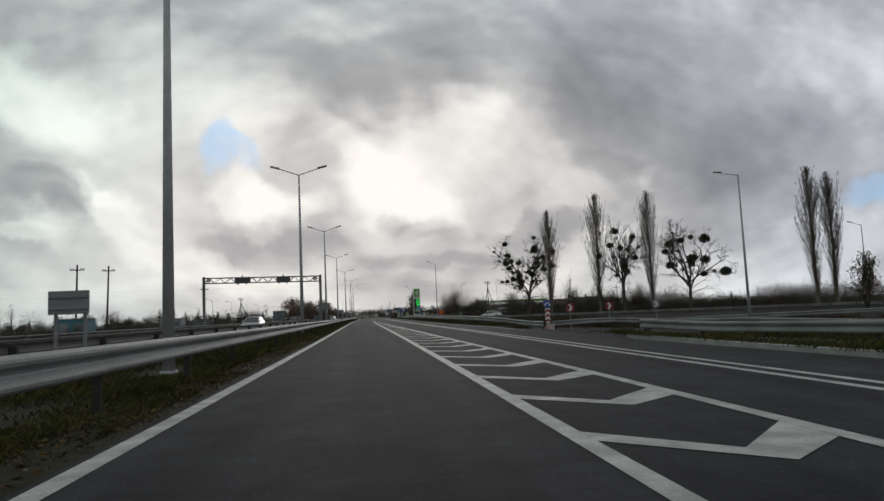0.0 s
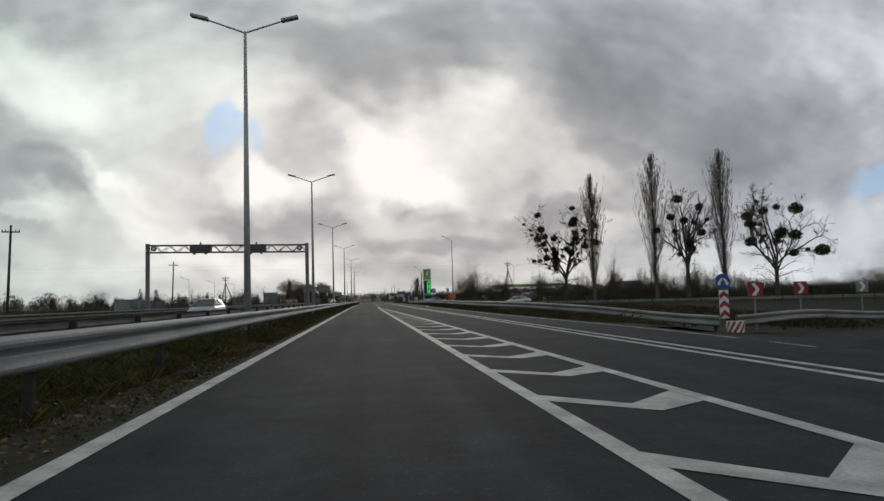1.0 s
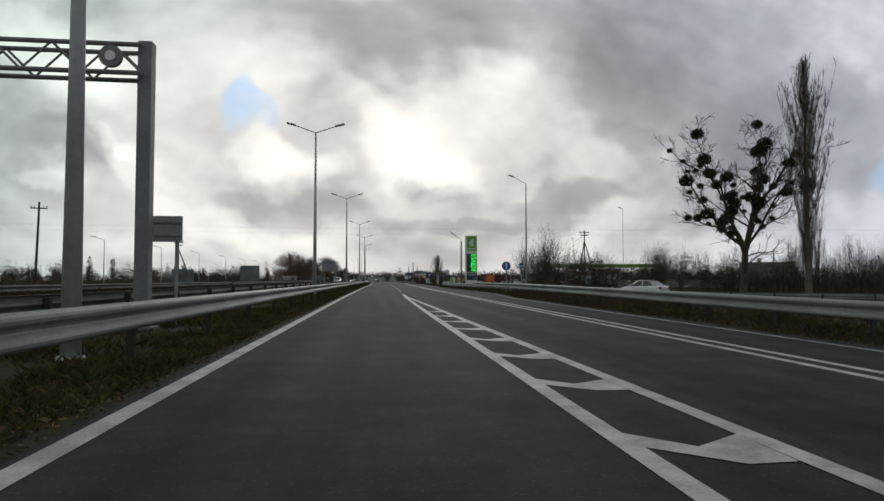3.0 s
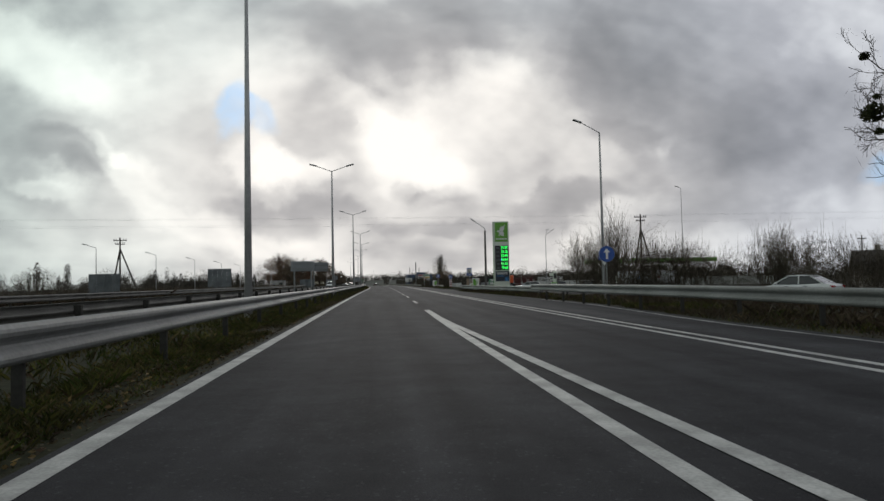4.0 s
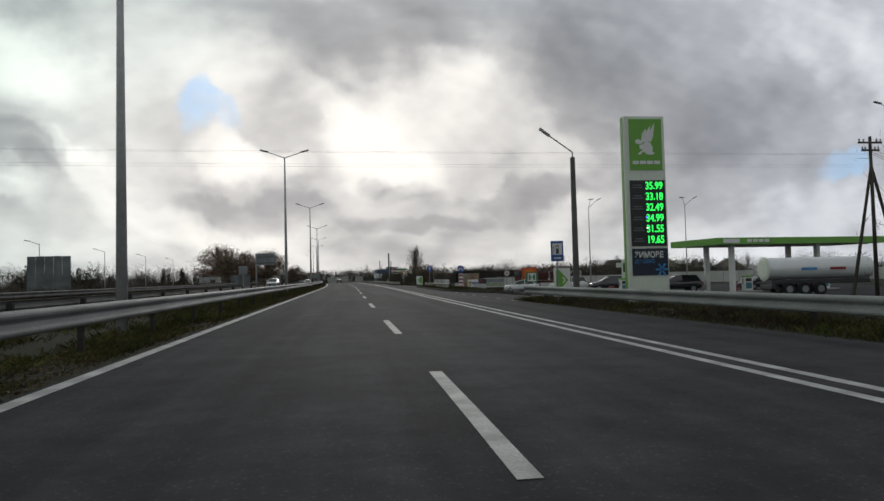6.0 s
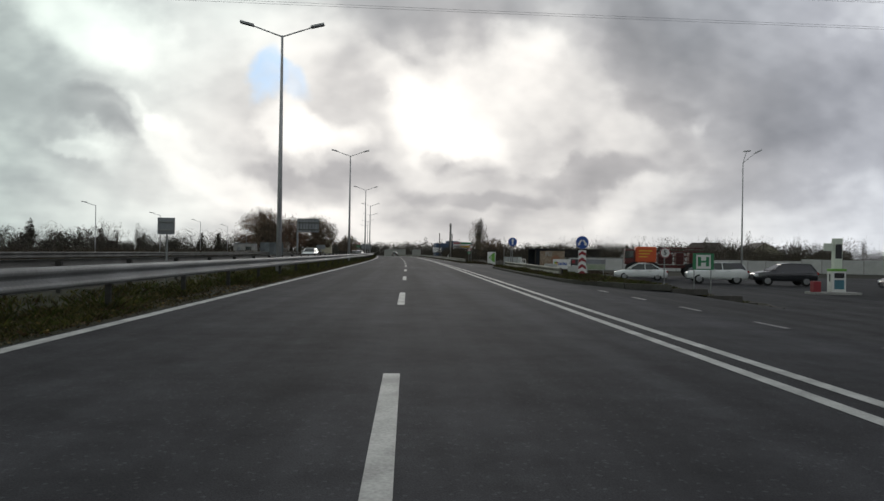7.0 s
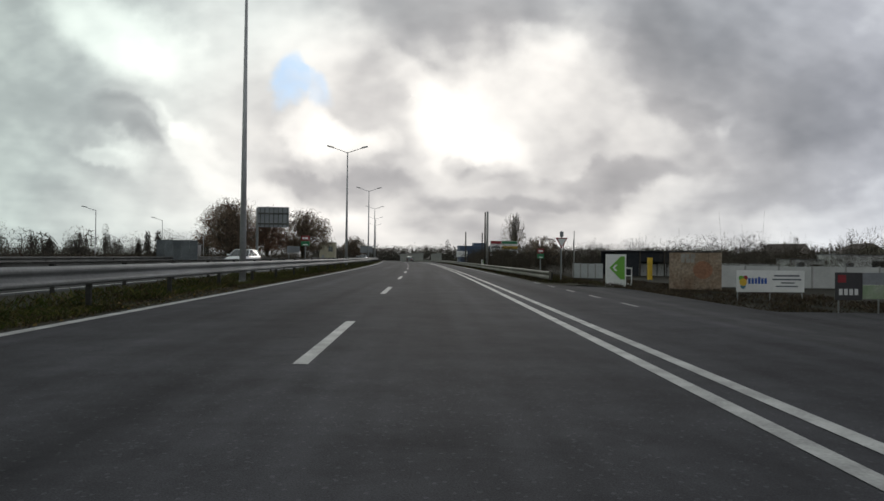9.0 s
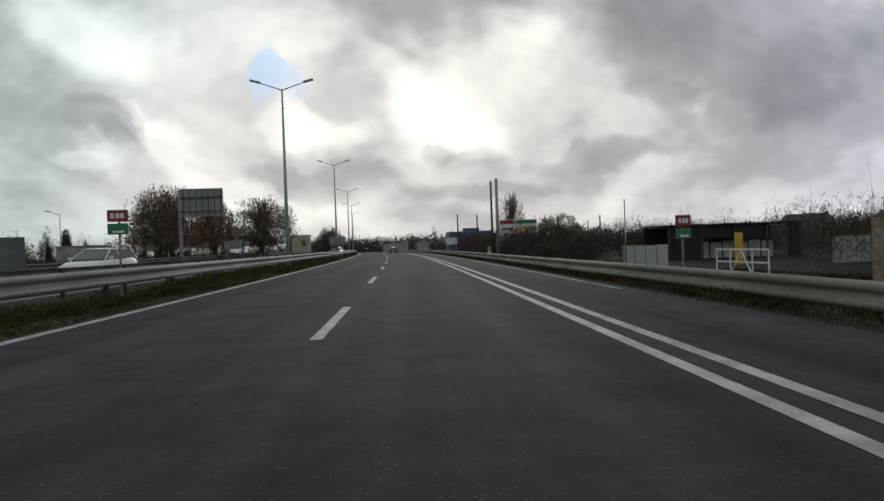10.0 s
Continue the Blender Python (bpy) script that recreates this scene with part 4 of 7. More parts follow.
def limb(segs, ends, p, d, length, r, depth, rng, spread, lift, kids, steps=4, shrink=0.68):
    """A limb that wanders and forks; ends collects the outer twigs."""
    step = length / steps
    q = Vector(p)
    for i in range(steps):
        d = (d + Vector(rng.normal(size=3)) * 0.13 + Vector((0, 0, lift)) * 0.10).normalized()
        n = q + d * step
        ra, rb = r * (1 - 0.5 * i / steps), r * (1 - 0.5 * (i + 1) / steps)
        segs.append((tuple(q), tuple(n), ra, rb))
        q = n
        if depth > 0 and i >= 1:
            for _ in range(kids if i < steps - 1 else kids + 1):
                if rng.random() < 0.8:
                    limb(segs, ends, q, turned(d, spread * (0.6 + 0.6 * rng.random()), rng.random() * 6.28, rng), length * shrink * (0.7 + 0.5 * rng.random()), rb * 0.6, depth - 1, rng, spread, lift, kids, max(2, steps - 1), shrink)
    if depth <= 1:
        ends.append(tuple(q))


rng_ball = np.random.default_rng(5)
pts = rng_ball.normal(size=(720, 3))
pts *= (rng_ball.random((720, 1)) ** 0.4) / np.linalg.norm(pts, axis=1, keepdims=True)
BALL = flecks("mistletoe", pts * np.array([1, 1, 0.9]), 0.10 + 0.12 * rng_ball.random(720), MISTLETOE, rng_ball)


def mistletoe_tree(x, y, height, width, balls, seed, label, lean=0.0, first=0.3, tilts=(-0.8, -0.5, -0.2, 0.02, 0.28, 0.55, 0.8), big=1.0):
    """A low fork, a fan of rising limbs with fine bare twigs, and dark balls along the limbs."""
    rng = np.random.default_rng(seed)
    o = thing("tree", pose(x, y, land(x, y)), label, "tree", "row of bare trees")
    fork, r = height * first, height * 0.018
    points = [Vector((lean * fork * i / 6 + rng.normal() * 0.03, rng.normal() * 0.03, -0.2 + (fork + 0.2) * i / 6)) for i in range(7)]
    part("trunk", tube("trunk", points, [r * (1.35 - 0.5 * (i / 6) ** 0.5) for i in range(7)], BARK, 9), None, o)
    segs, ends, p = [], [], points[-1]
    for i, tilt in enumerate(tilts):
        dirn = Vector((math.sin(tilt), rng.normal() * 0.3, math.cos(tilt)))
        q = points[-1 - (i % 2)]
        limb(segs, ends, q, dirn, (height - fork) * (0.92 - 0.18 * abs(tilt)), r * (0.62 - 0.2 * abs(tilt)), 3, rng, 0.72, 0.3, 1, 9, 0.40)
    for i in range(6):
        q = points[3 + i % 4]
        limb(segs, ends, q, turned((0, 0, 1), 1.25, i * 2.2, rng), width * 0.2, r * 0.22, 2, rng, 0.6, 0.1, 1, 4, 0.6)
    top = float(np.percentile([s[1][2] for s in segs], 99.8)) - fork
    wide = float(np.percentile([abs(s[1][0]) for s in segs], 98.5))
    k, w = (height - fork) / top, width / 2 / wide

    def fit(v):
        return (v[0] * w, v[1] * w, fork + (v[2] - fork) * k if v[2] > fork else v[2])

    segs = [(fit(a), fit(b), max(ra, 0.016), max(rb, 0.012)) for a, b, ra, rb in segs]
    part("crown", tubes("crown", segs, BARK, 4), None, o)
    tips = np.array([s[1] for s in segs if s[2] < 0.02])
    pick = tips[rng.integers(0, len(tips), 2600)] + rng.normal(size=(2600, 3)) * 0.22
    part("sprays", flecks("sprays", pick, 0.18 + 0.3 * rng.random(2600), BARK, rng, 0.0, 0.02, 0.7), None, o)
    stout = [s for s in segs if 0.022 < s[2] < 0.13 and s[1][2] > fork * 1.15]
    chosen = []
    for i in range(balls):
        best = None
        for _ in range(6):
            s = stout[int(rng.random() * len(stout))]
            gap = min([(Vector(s[1]) - c).length for c in chosen] or [9])
            if best is None or gap > best[0]:
                best = (gap, s)
        s = best[1]
        chosen.append(Vector(s[1]))
        size = big * (0.26 + 0.60 * rng.random() ** 1.6)
        b = part("mistletoe", BALL, None, o)
        b.matrix_basis = Matrix.Translation(s[1]) @ pose(0, 0, 0, 0, 0, 360 * rng.random()) @ Matrix.Diagonal((size, size, size * 0.92, 1))
    return o


def poplar(x, y, height, width, seed, label):
    """A columnar poplar: one stem, steep side stems and fine rising twigs."""
    rng = np.random.default_rng(seed)
    o = thing("poplar", pose(x, y, land(x, y)), label, "tree", "row of bare poplars")
    n, r = 28, height * 0.0145
    stem = [Vector((rng.normal() * 0.05, rng.normal() * 0.05, -0.2 + (height * 0.96 + 0.2) * i / n)) for i in range(n + 1)]
    part("trunk", tube("trunk", stem, [max(r * (1 - i / n) ** 0.85, 0.014) for i in range(n + 1)], BARK_POPLAR, 8), None, o)
    fine = []
    for i in range(3, n):
        f = i / n
        q = stem[i]
        reach = width * 0.5 * max(0.14, 1.1 * math.sin(math.pi * ((f - 0.05) / 0.95) ** 0.8))
        for k in range(8 if f < 0.8 else 5):
            spin = rng.random() * 6.28
            out = reach * (0.3 + 0.7 * rng.random()) * (1 + 0.2 * math.sin(spin * 2 + seed + 9 * f))
            up = min(out * (2.4 + 2.2 * rng.random()) + 0.6, (height - q.z) * (0.30 + 0.62 * rng.random()))
            out = min(out, up * 0.5)
            a = q
            for j in range(5):
                t = (j + 1) / 5
                b = q + Vector((math.cos(spin) * out * t ** 0.65, math.sin(spin) * out * t ** 0.65, up * t)) + Vector(rng.normal(size=3)) * 0.05
                fine.append((tuple(a), tuple(b), 0.026 * (1.1 - t) + 0.008, 0.026 * (0.9 - t * 0.8) + 0.006))
                for _ in range(5):
                    c = b + Vector((rng.normal() * 0.17, rng.normal() * 0.17, min(0.35 + 0.6 * rng.random(), max(0.1, (height - b.z) * rng.random()))))
                    fine.append((tuple(b), tuple(c), 0.011, 0.007))
                a = b
    part("crown", tubes("crown", fine, BARK_POPLAR, 3), None, o)
    return o


poplar(32.5, 116.9, 19.3, 3.6, 11, "tall bare columnar poplar beside a mistletoe-laden tree")
poplar(39.56, 111.3, 21.3, 4.5, 12, "tall bare columnar poplar with grey-brown twigs")
poplar(46.35, 105.3, 20.4, 4.4, 13, "tall bare poplar leaning slightly among its row")
poplar(64.3, 89.9, 20.8, 4.4, 14, "tall bare poplar in a close pair")
poplar(66.6, 88.9, 19.6, 3.6, 15, "slimmer bare poplar in a close pair")
mistletoe_tree(29.2, 120.4, 15.2, 12.8, 64, 21, "bare spreading tree full of dark mistletoe balls", 0.05, 0.27, big=0.8)
mistletoe_tree(42.3, 107.4, 15.8, 9.0, 12, 22, "bare upright tree with a few mistletoe balls", 0.0, 0.34, (-0.62, -0.36, -0.12, 0.06, 0.26, 0.42, 0.64))
mistletoe_tree(50.1, 100.0, 14.4, 13.0, 18, 23, "wide bare tree with large mistletoe balls", 0.03, 0.30, big=1.05)


def bare_bush(x, y, height, width, seed, label, stems=14, depth=2, material=None, group="bare shrubs"):
    rng = np.random.default_rng(seed)
    o = thing("shrub", pose(x, y, land(x, y)), label, "shrub", group)
    segs, ends = [], []
    for i in range(stems):
        spin = rng.random() * 6.28
        base = Vector((math.cos(spin), math.sin(spin), 0)) * width * 0.16 * rng.random()
        limb(segs, ends, base, turned((0, 0, 1), 0.15 + 0.55 * rng.random(), spin, rng), height * 0.55 * (0.7 + 0.5 * rng.random()), height * 0.0062, min(depth, 2), rng, 0.5, 0.45, 2, 4, 0.66)
    top = max(s[1][2] for s in segs)
    wide = max(abs(s[1][0]) for s in segs)
    k, w = height / top, width / 2 / wide
    segs = [((a[0] * w, a[1] * w, a[2] * k - 0.05), (b[0] * w, b[1] * w, b[2] * k - 0.05), max(ra, 0.006), max(rb, 0.0045)) for a, b, ra, rb in segs]
    part("crown", tubes("crown", segs, material or BARK_POPLAR, 3), None, o)
    tips = np.array([s[1] for s in segs if s[2] < 0.03])
    if len(tips):
        n = 500 + 60 * stems
        pick = tips[rng.integers(0, len(tips), n)] + rng.normal(size=(n, 3)) * 0.18
        part("sprays", flecks("sprays", pick, 0.12 + 0.20 * rng.random(n), material or BARK_POPLAR, rng, 0.0, 0.016, 0.8), None, o)
    return o


# tall bare shrubs behind the side road
bare_bush(37.6, 123.5, 9.0, 3.2, 16, "young feathery bare tree behind taller trees", 12, 2)
rng_row = np.random.default_rng(8)
bare_bush(18.9, 145.4, 8.6, 8.8, 40, "big grey-brown bare shrub behind the side road", 40, 3)
bare_bush(17.2, 149.5, 6.6, 6.4, 41, "grey-brown bare shrub behind the side road", 26, 3)
for i in range(40):
    t = i / 39
    x, y = 20.0 + 37 * t + rng_row.normal() * 0.9, 149.5 - 30 * t + rng_row.normal() * 1.4
    bare_bush(x, y, 4.4 + 1.9 * rng_row.random(), 3.6 + 1.8 * rng_row.random(), 42 + i, "tall grey-brown bare shrub behind the side road", 14, 3)


def hedge_mass(name, boxes, count, size, material, seed, label, twig=0.0, category="hedge", wide=0.055, rise=0.5):
    """Undergrowth that nobody could count: leaves and twig ends heaped along plan lines (x0, y0, x1, y1, depth, height)."""
    rng = np.random.default_rng(seed)
    cs, ss, stalks = [], [], []
    for x0, y0, x1, y1, deep, high in boxes:
        long = math.hypot(x1 - x0, y1 - y0)
        n = int(count * long)
        t = rng.random(n)
        x, y = x0 + (x1 - x0) * t + rng.normal(size=n) * deep * 0.4, y0 + (y1 - y0) * t + rng.normal(size=n) * deep * 0.4
        g = land_all(x, y)
        crest = high * (0.68 + 0.26 * lattice(t * long * 0.3, y * 0.02, seed) + 0.25 * lattice(t * long * 1.1, y * 0.3, seed + 50))
        cs.append(np.stack([x, y, g + crest * rng.random(n) ** 0.75], 1)), ss.append(size * (0.5 + rng.random(n)))
        for i in np.nonzero(rng.random(n) < twig)[0]:
            stalks.append(((x[i], y[i], g[i] - 0.05), (x[i] + rng.normal() * 0.3, y[i] + rng.normal() * 0.3, g[i] + crest[i] * (0.9 + 0.5 * rng.random())), 0.016, 0.005))
    o = new(name, flecks(name, np.concatenate(cs), np.concatenate(ss), material, rng, 0.0, wide, rise))
    tagged(o, label, category, kind="stuff")
    if stalks:
        k = new("twigs", tubes("twigs", stalks, BARK_POPLAR, 3))
        tagged(k, "thin bare stalks above " + label, "twigs", kind="stuff")


hedge_mass("hedge", [(18.4, 151.5, 22, 147, 2.0, 4.4), (22, 147, 45, 129, 2.5, 4.8), (45, 129, 75, 106, 3, 4.6), (27, 127.5, 62, 99, 2, 3.0), (62, 99, 110, 66, 3, 4.2)], 1100, 0.17, HEDGE, 3, "dark tangled hedge behind the side road", 0.012)
hedge_mass("hedge", [(10.2, 264, 12.5, 330, 2.2, 2.9), (12, 330, 20, 420, 4, 4.0), (9.3, 250, 9.9, 264, 1.0, 1.2), (13, 286, 24, 291, 2.5, 4.4), (24, 291, 44, 294, 2.5, 4.6), (44, 293, 90, 290, 3, 4.6), (24, 259, 60, 257, 2.5, 4.6), (60, 257, 96, 238, 3, 4.8)], 1000, 0.18, HEDGE, 4, "dark bramble hedge beside the road", 0.002)
hedge_mass("hedge", [(22, 318, 150, 296, 5, 4.0), (12, 440, 60, 330, 6, 4.2), (60, 325, 210, 260, 8, 5.0), (70, 190, 180, 240, 8, 4.5)], 560, 0.24, WOODS, 5, "bare garden trees and hedges behind the fences", 0.002)
hedge_mass("hedge", [(85, 92, 160, 60, 6, 5.0), (70, 112, 150, 120, 6, 4.5), (75, 72, 120, 40, 5, 6.0)], 420, 0.24, WOODS, 6, "dark bushes beyond the side road", 0.03)


def woods(name, rows, seed, label, spacing=7.0, leaf=0.36, per=420):
    """Far trees along plan lines (x0, y0, x1, y1, height): round crowns of different heights with gaps, and a few poplars."""
    rng = np.random.default_rng(seed)
    cs, ss, trunks = [], [], []
    for x0, y0, x1, y1, high in rows:
        n = int(math.hypot(x1 - x0, y1 - y0) / spacing)
        for i in range(n):
            t = (i + rng.random()) / n
            x, y = x0 + (x1 - x0) * t + rng.normal() * 4, y0 + (y1 - y0) * t + rng.normal() * 4
            g = land(x, y)
            tall = rng.random() < 0.16
            h = high * (0.55 + 0.6 * rng.random()) * (1.35 if tall else 1.0)
            w = h * (0.11 if tall else 0.42)
            trunks.append(((x, y, g - 0.2), (x, y, g + h * 0.75), h * 0.018, h * 0.006))
            p = rng.normal(size=(per, 3)) * 0.5
            p = p / np.maximum(1, np.linalg.norm(p, axis=1, keepdims=True))
            for q in p:
                cs.append((x + q[0] * w, y + q[1] * w, g + h * (0.58 + 0.42 * q[2]) + 0.0)), ss.append(leaf * (0.4 + rng.random()))
    o = new(name, flecks(name, cs, ss, WOODS, rng, 0.0, 0.14, 0.4))
    tagged(o, label, "trees", kind="stuff")
    k = new("trunks", tubes("trunks", trunks, BARK, 4))
    tagged(k, "thin dark trunks of " + label, "trees", kind="stuff")


woods("far_woods", [(-300, 150, -130, 330, 9), (-130, 330, -75, 470, 9), (-90, 420, -40, 700, 10), (-70, 150, -62, 330, 4.5), (-260, 90, -110, 190, 8), (-48, 240, -44, 330, 4.0), (-230, 140, -120, 300, 6), (-120, 300, -60, 520, 6)], 31, "bare far trees across the field", 5.0)
hedge_mass("far_scrub", [(-60, 60, -52, 340, 6, 2.4), (-110, 60, -90, 380, 10, 3.5), (-200, 60, -150, 330, 14, 5.0), (-90, 380, -50, 640, 10, 4.5)], 210, 0.30, WOODS, 33, "low brown scrub and hedges across the field", 0.01, "scrub")
woods("far_woods", [(-30, 800, 60, 760, 10), (20, 520, 60, 420, 8), (60, 420, 200, 330, 9), (8, 620, 30, 520, 8), (-45, 640, -30, 800, 9), (-8, 450, 24, 446, 6.5), (-6, 462, 30, 455, 7.5), (-24, 470, -40, 440, 7)], 32, "low far trees at the road's end")


hedge_mass("far_woods", [(-75, 640, -20, 600, 10, 10.5), (-20, 600, 60, 540, 10, 11.0), (60, 540, 170, 430, 10, 9.5)], 130, 0.7, WOODS, 35, "dense grey-brown belt of far trees at the road's end", 0.0, "trees", 0.22)


def round_tree(x, y, height, width, seed, label, leaf=RUSSET, dense=5200, bottom=0.12):
    """A spreading tree: rising limbs, fine twigs and thin remains of leaves in uneven lobes."""
    rng = np.random.default_rng(seed)
    o = thing("tree", pose(x, y, land(x, y)), label, "tree", "roadside trees")
    segs, ends = [], []
    for i in range(6):
        limb(segs, ends, Vector((rng.normal() * 0.3, rng.normal() * 0.3, -0.1)), turned((0, 0, 1), 0.08 + 0.13 * i, i * 2.3, rng), height * 0.6, height * 0.017, 3, rng, 0.55, 0.35, 1, 6, 0.6)
    top, wide = max(s[1][2] for s in segs), max(abs(s[1][0]) for s in segs)
    k, w = height / top, width / 2 / wide
    segs = [((a[0] * w, a[1] * w, a[2] * k), (b[0] * w, b[1] * w, b[2] * k), max(ra, 0.035), max(rb, 0.025)) for a, b, ra, rb in segs]
    part("trunk", tubes("trunk", segs, BARK, 4), None, o)
    n = dense * 3
    q = rng.normal(size=(n, 3))
    q /= np.linalg.norm(q, axis=1, keepdims=True)
    q[:, 2] = np.abs(q[:, 2]) * np.where(rng.random(n) < 0.3, -0.55, 1.0)
    spin = np.arctan2(q[:, 1], q[:, 0])
    edge = 0.86 + 0.14 * lattice(spin * 2.2 + 40, q[:, 2] * 3.0 + 40, seed) + 0.10 * lattice(spin * 6 + 40, q[:, 2] * 8 + 40, seed + 1)
    q *= (1.1 * edge * rng.random(n) ** 0.42)[:, None]
    mid = height * 0.36
    c = np.stack([q[:, 0] * width / 2, q[:, 1] * width / 2, mid + q[:, 2] * np.where(q[:, 2] > 0, height - mid, mid)], 1)
    # thin places where the sky shows through
    gaps = lattice(c[:, 0] * 0.7 + 60, c[:, 2] * 0.7 + 60, seed + 2) + 0.6 * lattice(c[:, 0] * 1.7 + 60, c[:, 2] * 1.7 + 60, seed + 3)
    c = c[(c[:, 2] > height * bottom) & (gaps + 0.98 > 1.1 * rng.random(n))]
    k = int(len(c) * 0.6)
    part("crown", flecks("crown", c[:k], 0.22 + 0.36 * rng.random(k), leaf, rng, 0.0, 0.045, 0.5), None, o)
    part("leaves", flecks("leaves", c[k:], 0.07 + 0.12 * rng.random(len(c) - k), leaf, rng), None, o)
    return o


BROWN = leafy("thin brown leaves", ((0.15, 0.105, 0.078), (0.10, 0.075, 0.055), (0.19, 0.14, 0.10), (0.10, 0.09, 0.058)))
round_tree(-36.5, 330, 12.4, 15.5, 51, "broad russet-leaved tree beside the opposite carriageway", RUSSET, 9000, 0.04)
round_tree(-29.5, 306, 10.0, 8.5, 52, "half-bare brown tree behind a road sign", BROWN, 3800, 0.08)
round_tree(-22.8, 332, 10.2, 11.5, 53, "half-bare brown tree behind a road sign", BROWN, 8000, 0.04)
round_tree(-27.5, 322, 10.2, 7.5, 56, "russet-leaved tree in a clump", RUSSET, 4200, 0.04)
round_tree(-20.5, 400, 7.5, 8.0, 54, "small dark tree beside the opposite carriageway", BROWN, 4500, 0.05)
PALE_LEAVES = leafy("pale yellow-brown leaves", ((0.17, 0.14, 0.10), (0.12, 0.10, 0.07), (0.21, 0.17, 0.11)))
round_tree(24.0, 372, 14.0, 8.0, 55, "airy birch with few pale leaves", PALE_LEAVES, 1500, 0.25)
round_tree(19.6, 302, 5.3, 6.6, 57, "low bare tree above a hedge", BROWN, 4500, 0.1)
round_tree(60, 75, 7.5, 4.0, 58, "thin young tree beside the side road", BROWN, 500, 0.2)
for i, (x, y, h, w) in enumerate(((27.5, 304, 5.4, 4.2), (36, 304, 6.4, 4.6), (57, 300, 7.2, 4.5), (70, 296, 6.5, 4), (104, 330, 9, 7), (85, 330, 8, 6), (-40, 250, 5.5, 5), (-42, 268, 5, 5), (48, 306, 5.6, 5), (98, 366, 9.2, 9))):
    bare_bush(x, y, h, w, 70 + i, "bare grey garden tree", 8, 3, BARK, "bare garden trees")


# grass, nearest first: blades along the verges
def blades(name, runs, per_m2, high, material, seed, label, stout=1.0, lift=-0.02):
    """Grass blades that nobody could count, in patches."""
    rng = np.random.default_rng(seed)
    rows = []
    for f0, f1, s0, s1 in runs:
        n = int((s1 - s0) * abs(f1((s0 + s1) / 2) - f0((s0 + s1) / 2)) * per_m2)
        draws, bends = rng.random((n, 7)), rng.normal(size=(n, 2))
        q = s0 + (s1 - s0) * draws[:, 0]
        lat = f0(q) + (f1(q) - f0(q)) * draws[:, 1]
        patch = 0.5 + 0.9 * lattice(lat * 1.1, q * 0.45, seed) + 0.45 * lattice(lat * 3.4, q * 1.9, seed + 9)
        keep = draws[:, 2] < 0.3 + patch
        q, lat, patch, draws, bends = q[keep], lat[keep], patch[keep], draws[keep], bends[keep]
        p = np.stack([np.interp(q, _s, _side) + lat, q, lift + fall(lat, q, ease_all)], 1)
        h = high * (0.35 + 0.9 * draws[:, 3]) * (0.6 + 0.7 * np.maximum(0, patch))
        a, w, flat = draws[:, 4] * 6.28, (0.005 + 0.007 * draws[:, 5]) * stout, np.zeros(len(q))
        d = np.stack([np.cos(a) * w, np.sin(a) * w, flat], 1)
        b = np.stack([bends[:, 0] * h * 0.6, bends[:, 1] * h * 0.6, flat], 1)
        up = np.stack([flat, flat, h], 1)
        rows.append(np.stack([p - d, p + d, p + b * 0.4 + d * 0.7 + up * 0.6, p + b + up], 1).reshape(-1, 3))
    vs = np.concatenate(rows)
    tagged(new(name, raw_mesh(name, vs, np.arange(len(vs)).reshape(-1, 4), material)), label, "grass", kind="stuff")


def litter(name, runs, per_m2, material, seed, label, size=1.0):
    """Fallen leaves and scraps that lie along the verges."""
    rng = np.random.default_rng(seed)
    cs = []
    for f0, f1, s0, s1 in runs:
        n = int((s1 - s0) * abs(f1(s0) - f0(s0)) * per_m2)
        q = s0 + (s1 - s0) * rng.random(n)
        lat = f0(q) + (f1(q) - f0(q)) * rng.random(n)
        cs.append(np.stack([np.interp(q, _s, _side) + lat, q, fall(lat, q, ease_all) + 0.005 + 0.05 * rng.random(n) ** 2], 1))
    cs = np.concatenate(cs)
    tagged(new(name, flecks(name, cs, (0.008 + 0.016 * rng.random(len(cs))) * size, material, rng, 0.8)), label, "leaves", kind="stuff")


def num(v):
    return lambda s: v


blades("grass", [(num(-3.5), num(-2.45), 2, 262)], 900, 0.075, GRASS, 1, "low tufty green and straw grass under the median guardrail", 0.8)
blades("grass", [(num(-6.0), num(-3.5), 2, 90)], 160, 0.16, GRASS, 16, "tufty grass between the median guardrails", 1.0)
blades("grass", [(num(-3.5), num(-2.45), 262, 340), (num(-6.0), num(-3.4), 90, 300)], 110, 0.15, GRASS, 2, "tufty green and straw grass along the median", 1.5)
blades("grass", [(lambda s: right_edge(s) + 0.15, lambda s: right_edge(s) + 3.2, 44, 128), (lambda s: right_edge(s) + 0.15, lambda s: right_edge(s) + 2.6, 132, 162)], 190, 0.13, GRASS, 7, "rough grass and weeds on the right-hand verge", 1.0)
blades("grass", [(lambda s: right_edge(s) + 0.3, lambda s: right_edge(s) + 3.0, 228, 300)], 260, 0.12, GRASS, 17, "rough short grass beside the station's exit", 1.0)
blades("grass", [(num(8.6), num(15.2), 180.5, 196), (num(8.6), num(11.8), 196, 206)], 420, 0.13, GRASS, 20, "rough short grass on a kerbed island", 1.1, 0.09)
blades("weeds", [(num(8.6), num(15.2), 180.5, 196), (num(8.6), num(11.8), 196, 206)], 120, 0.13, WEEDS, 21, "withered weeds on a kerbed island", 1.0, 0.09)
blades("weeds", [(num(9.5), num(26), 226, 244), (num(12.5), num(24), 244, 262)], 70, 0.16, WEEDS, 22, "dark withered weeds round an entrance", 1.4, -0.06)
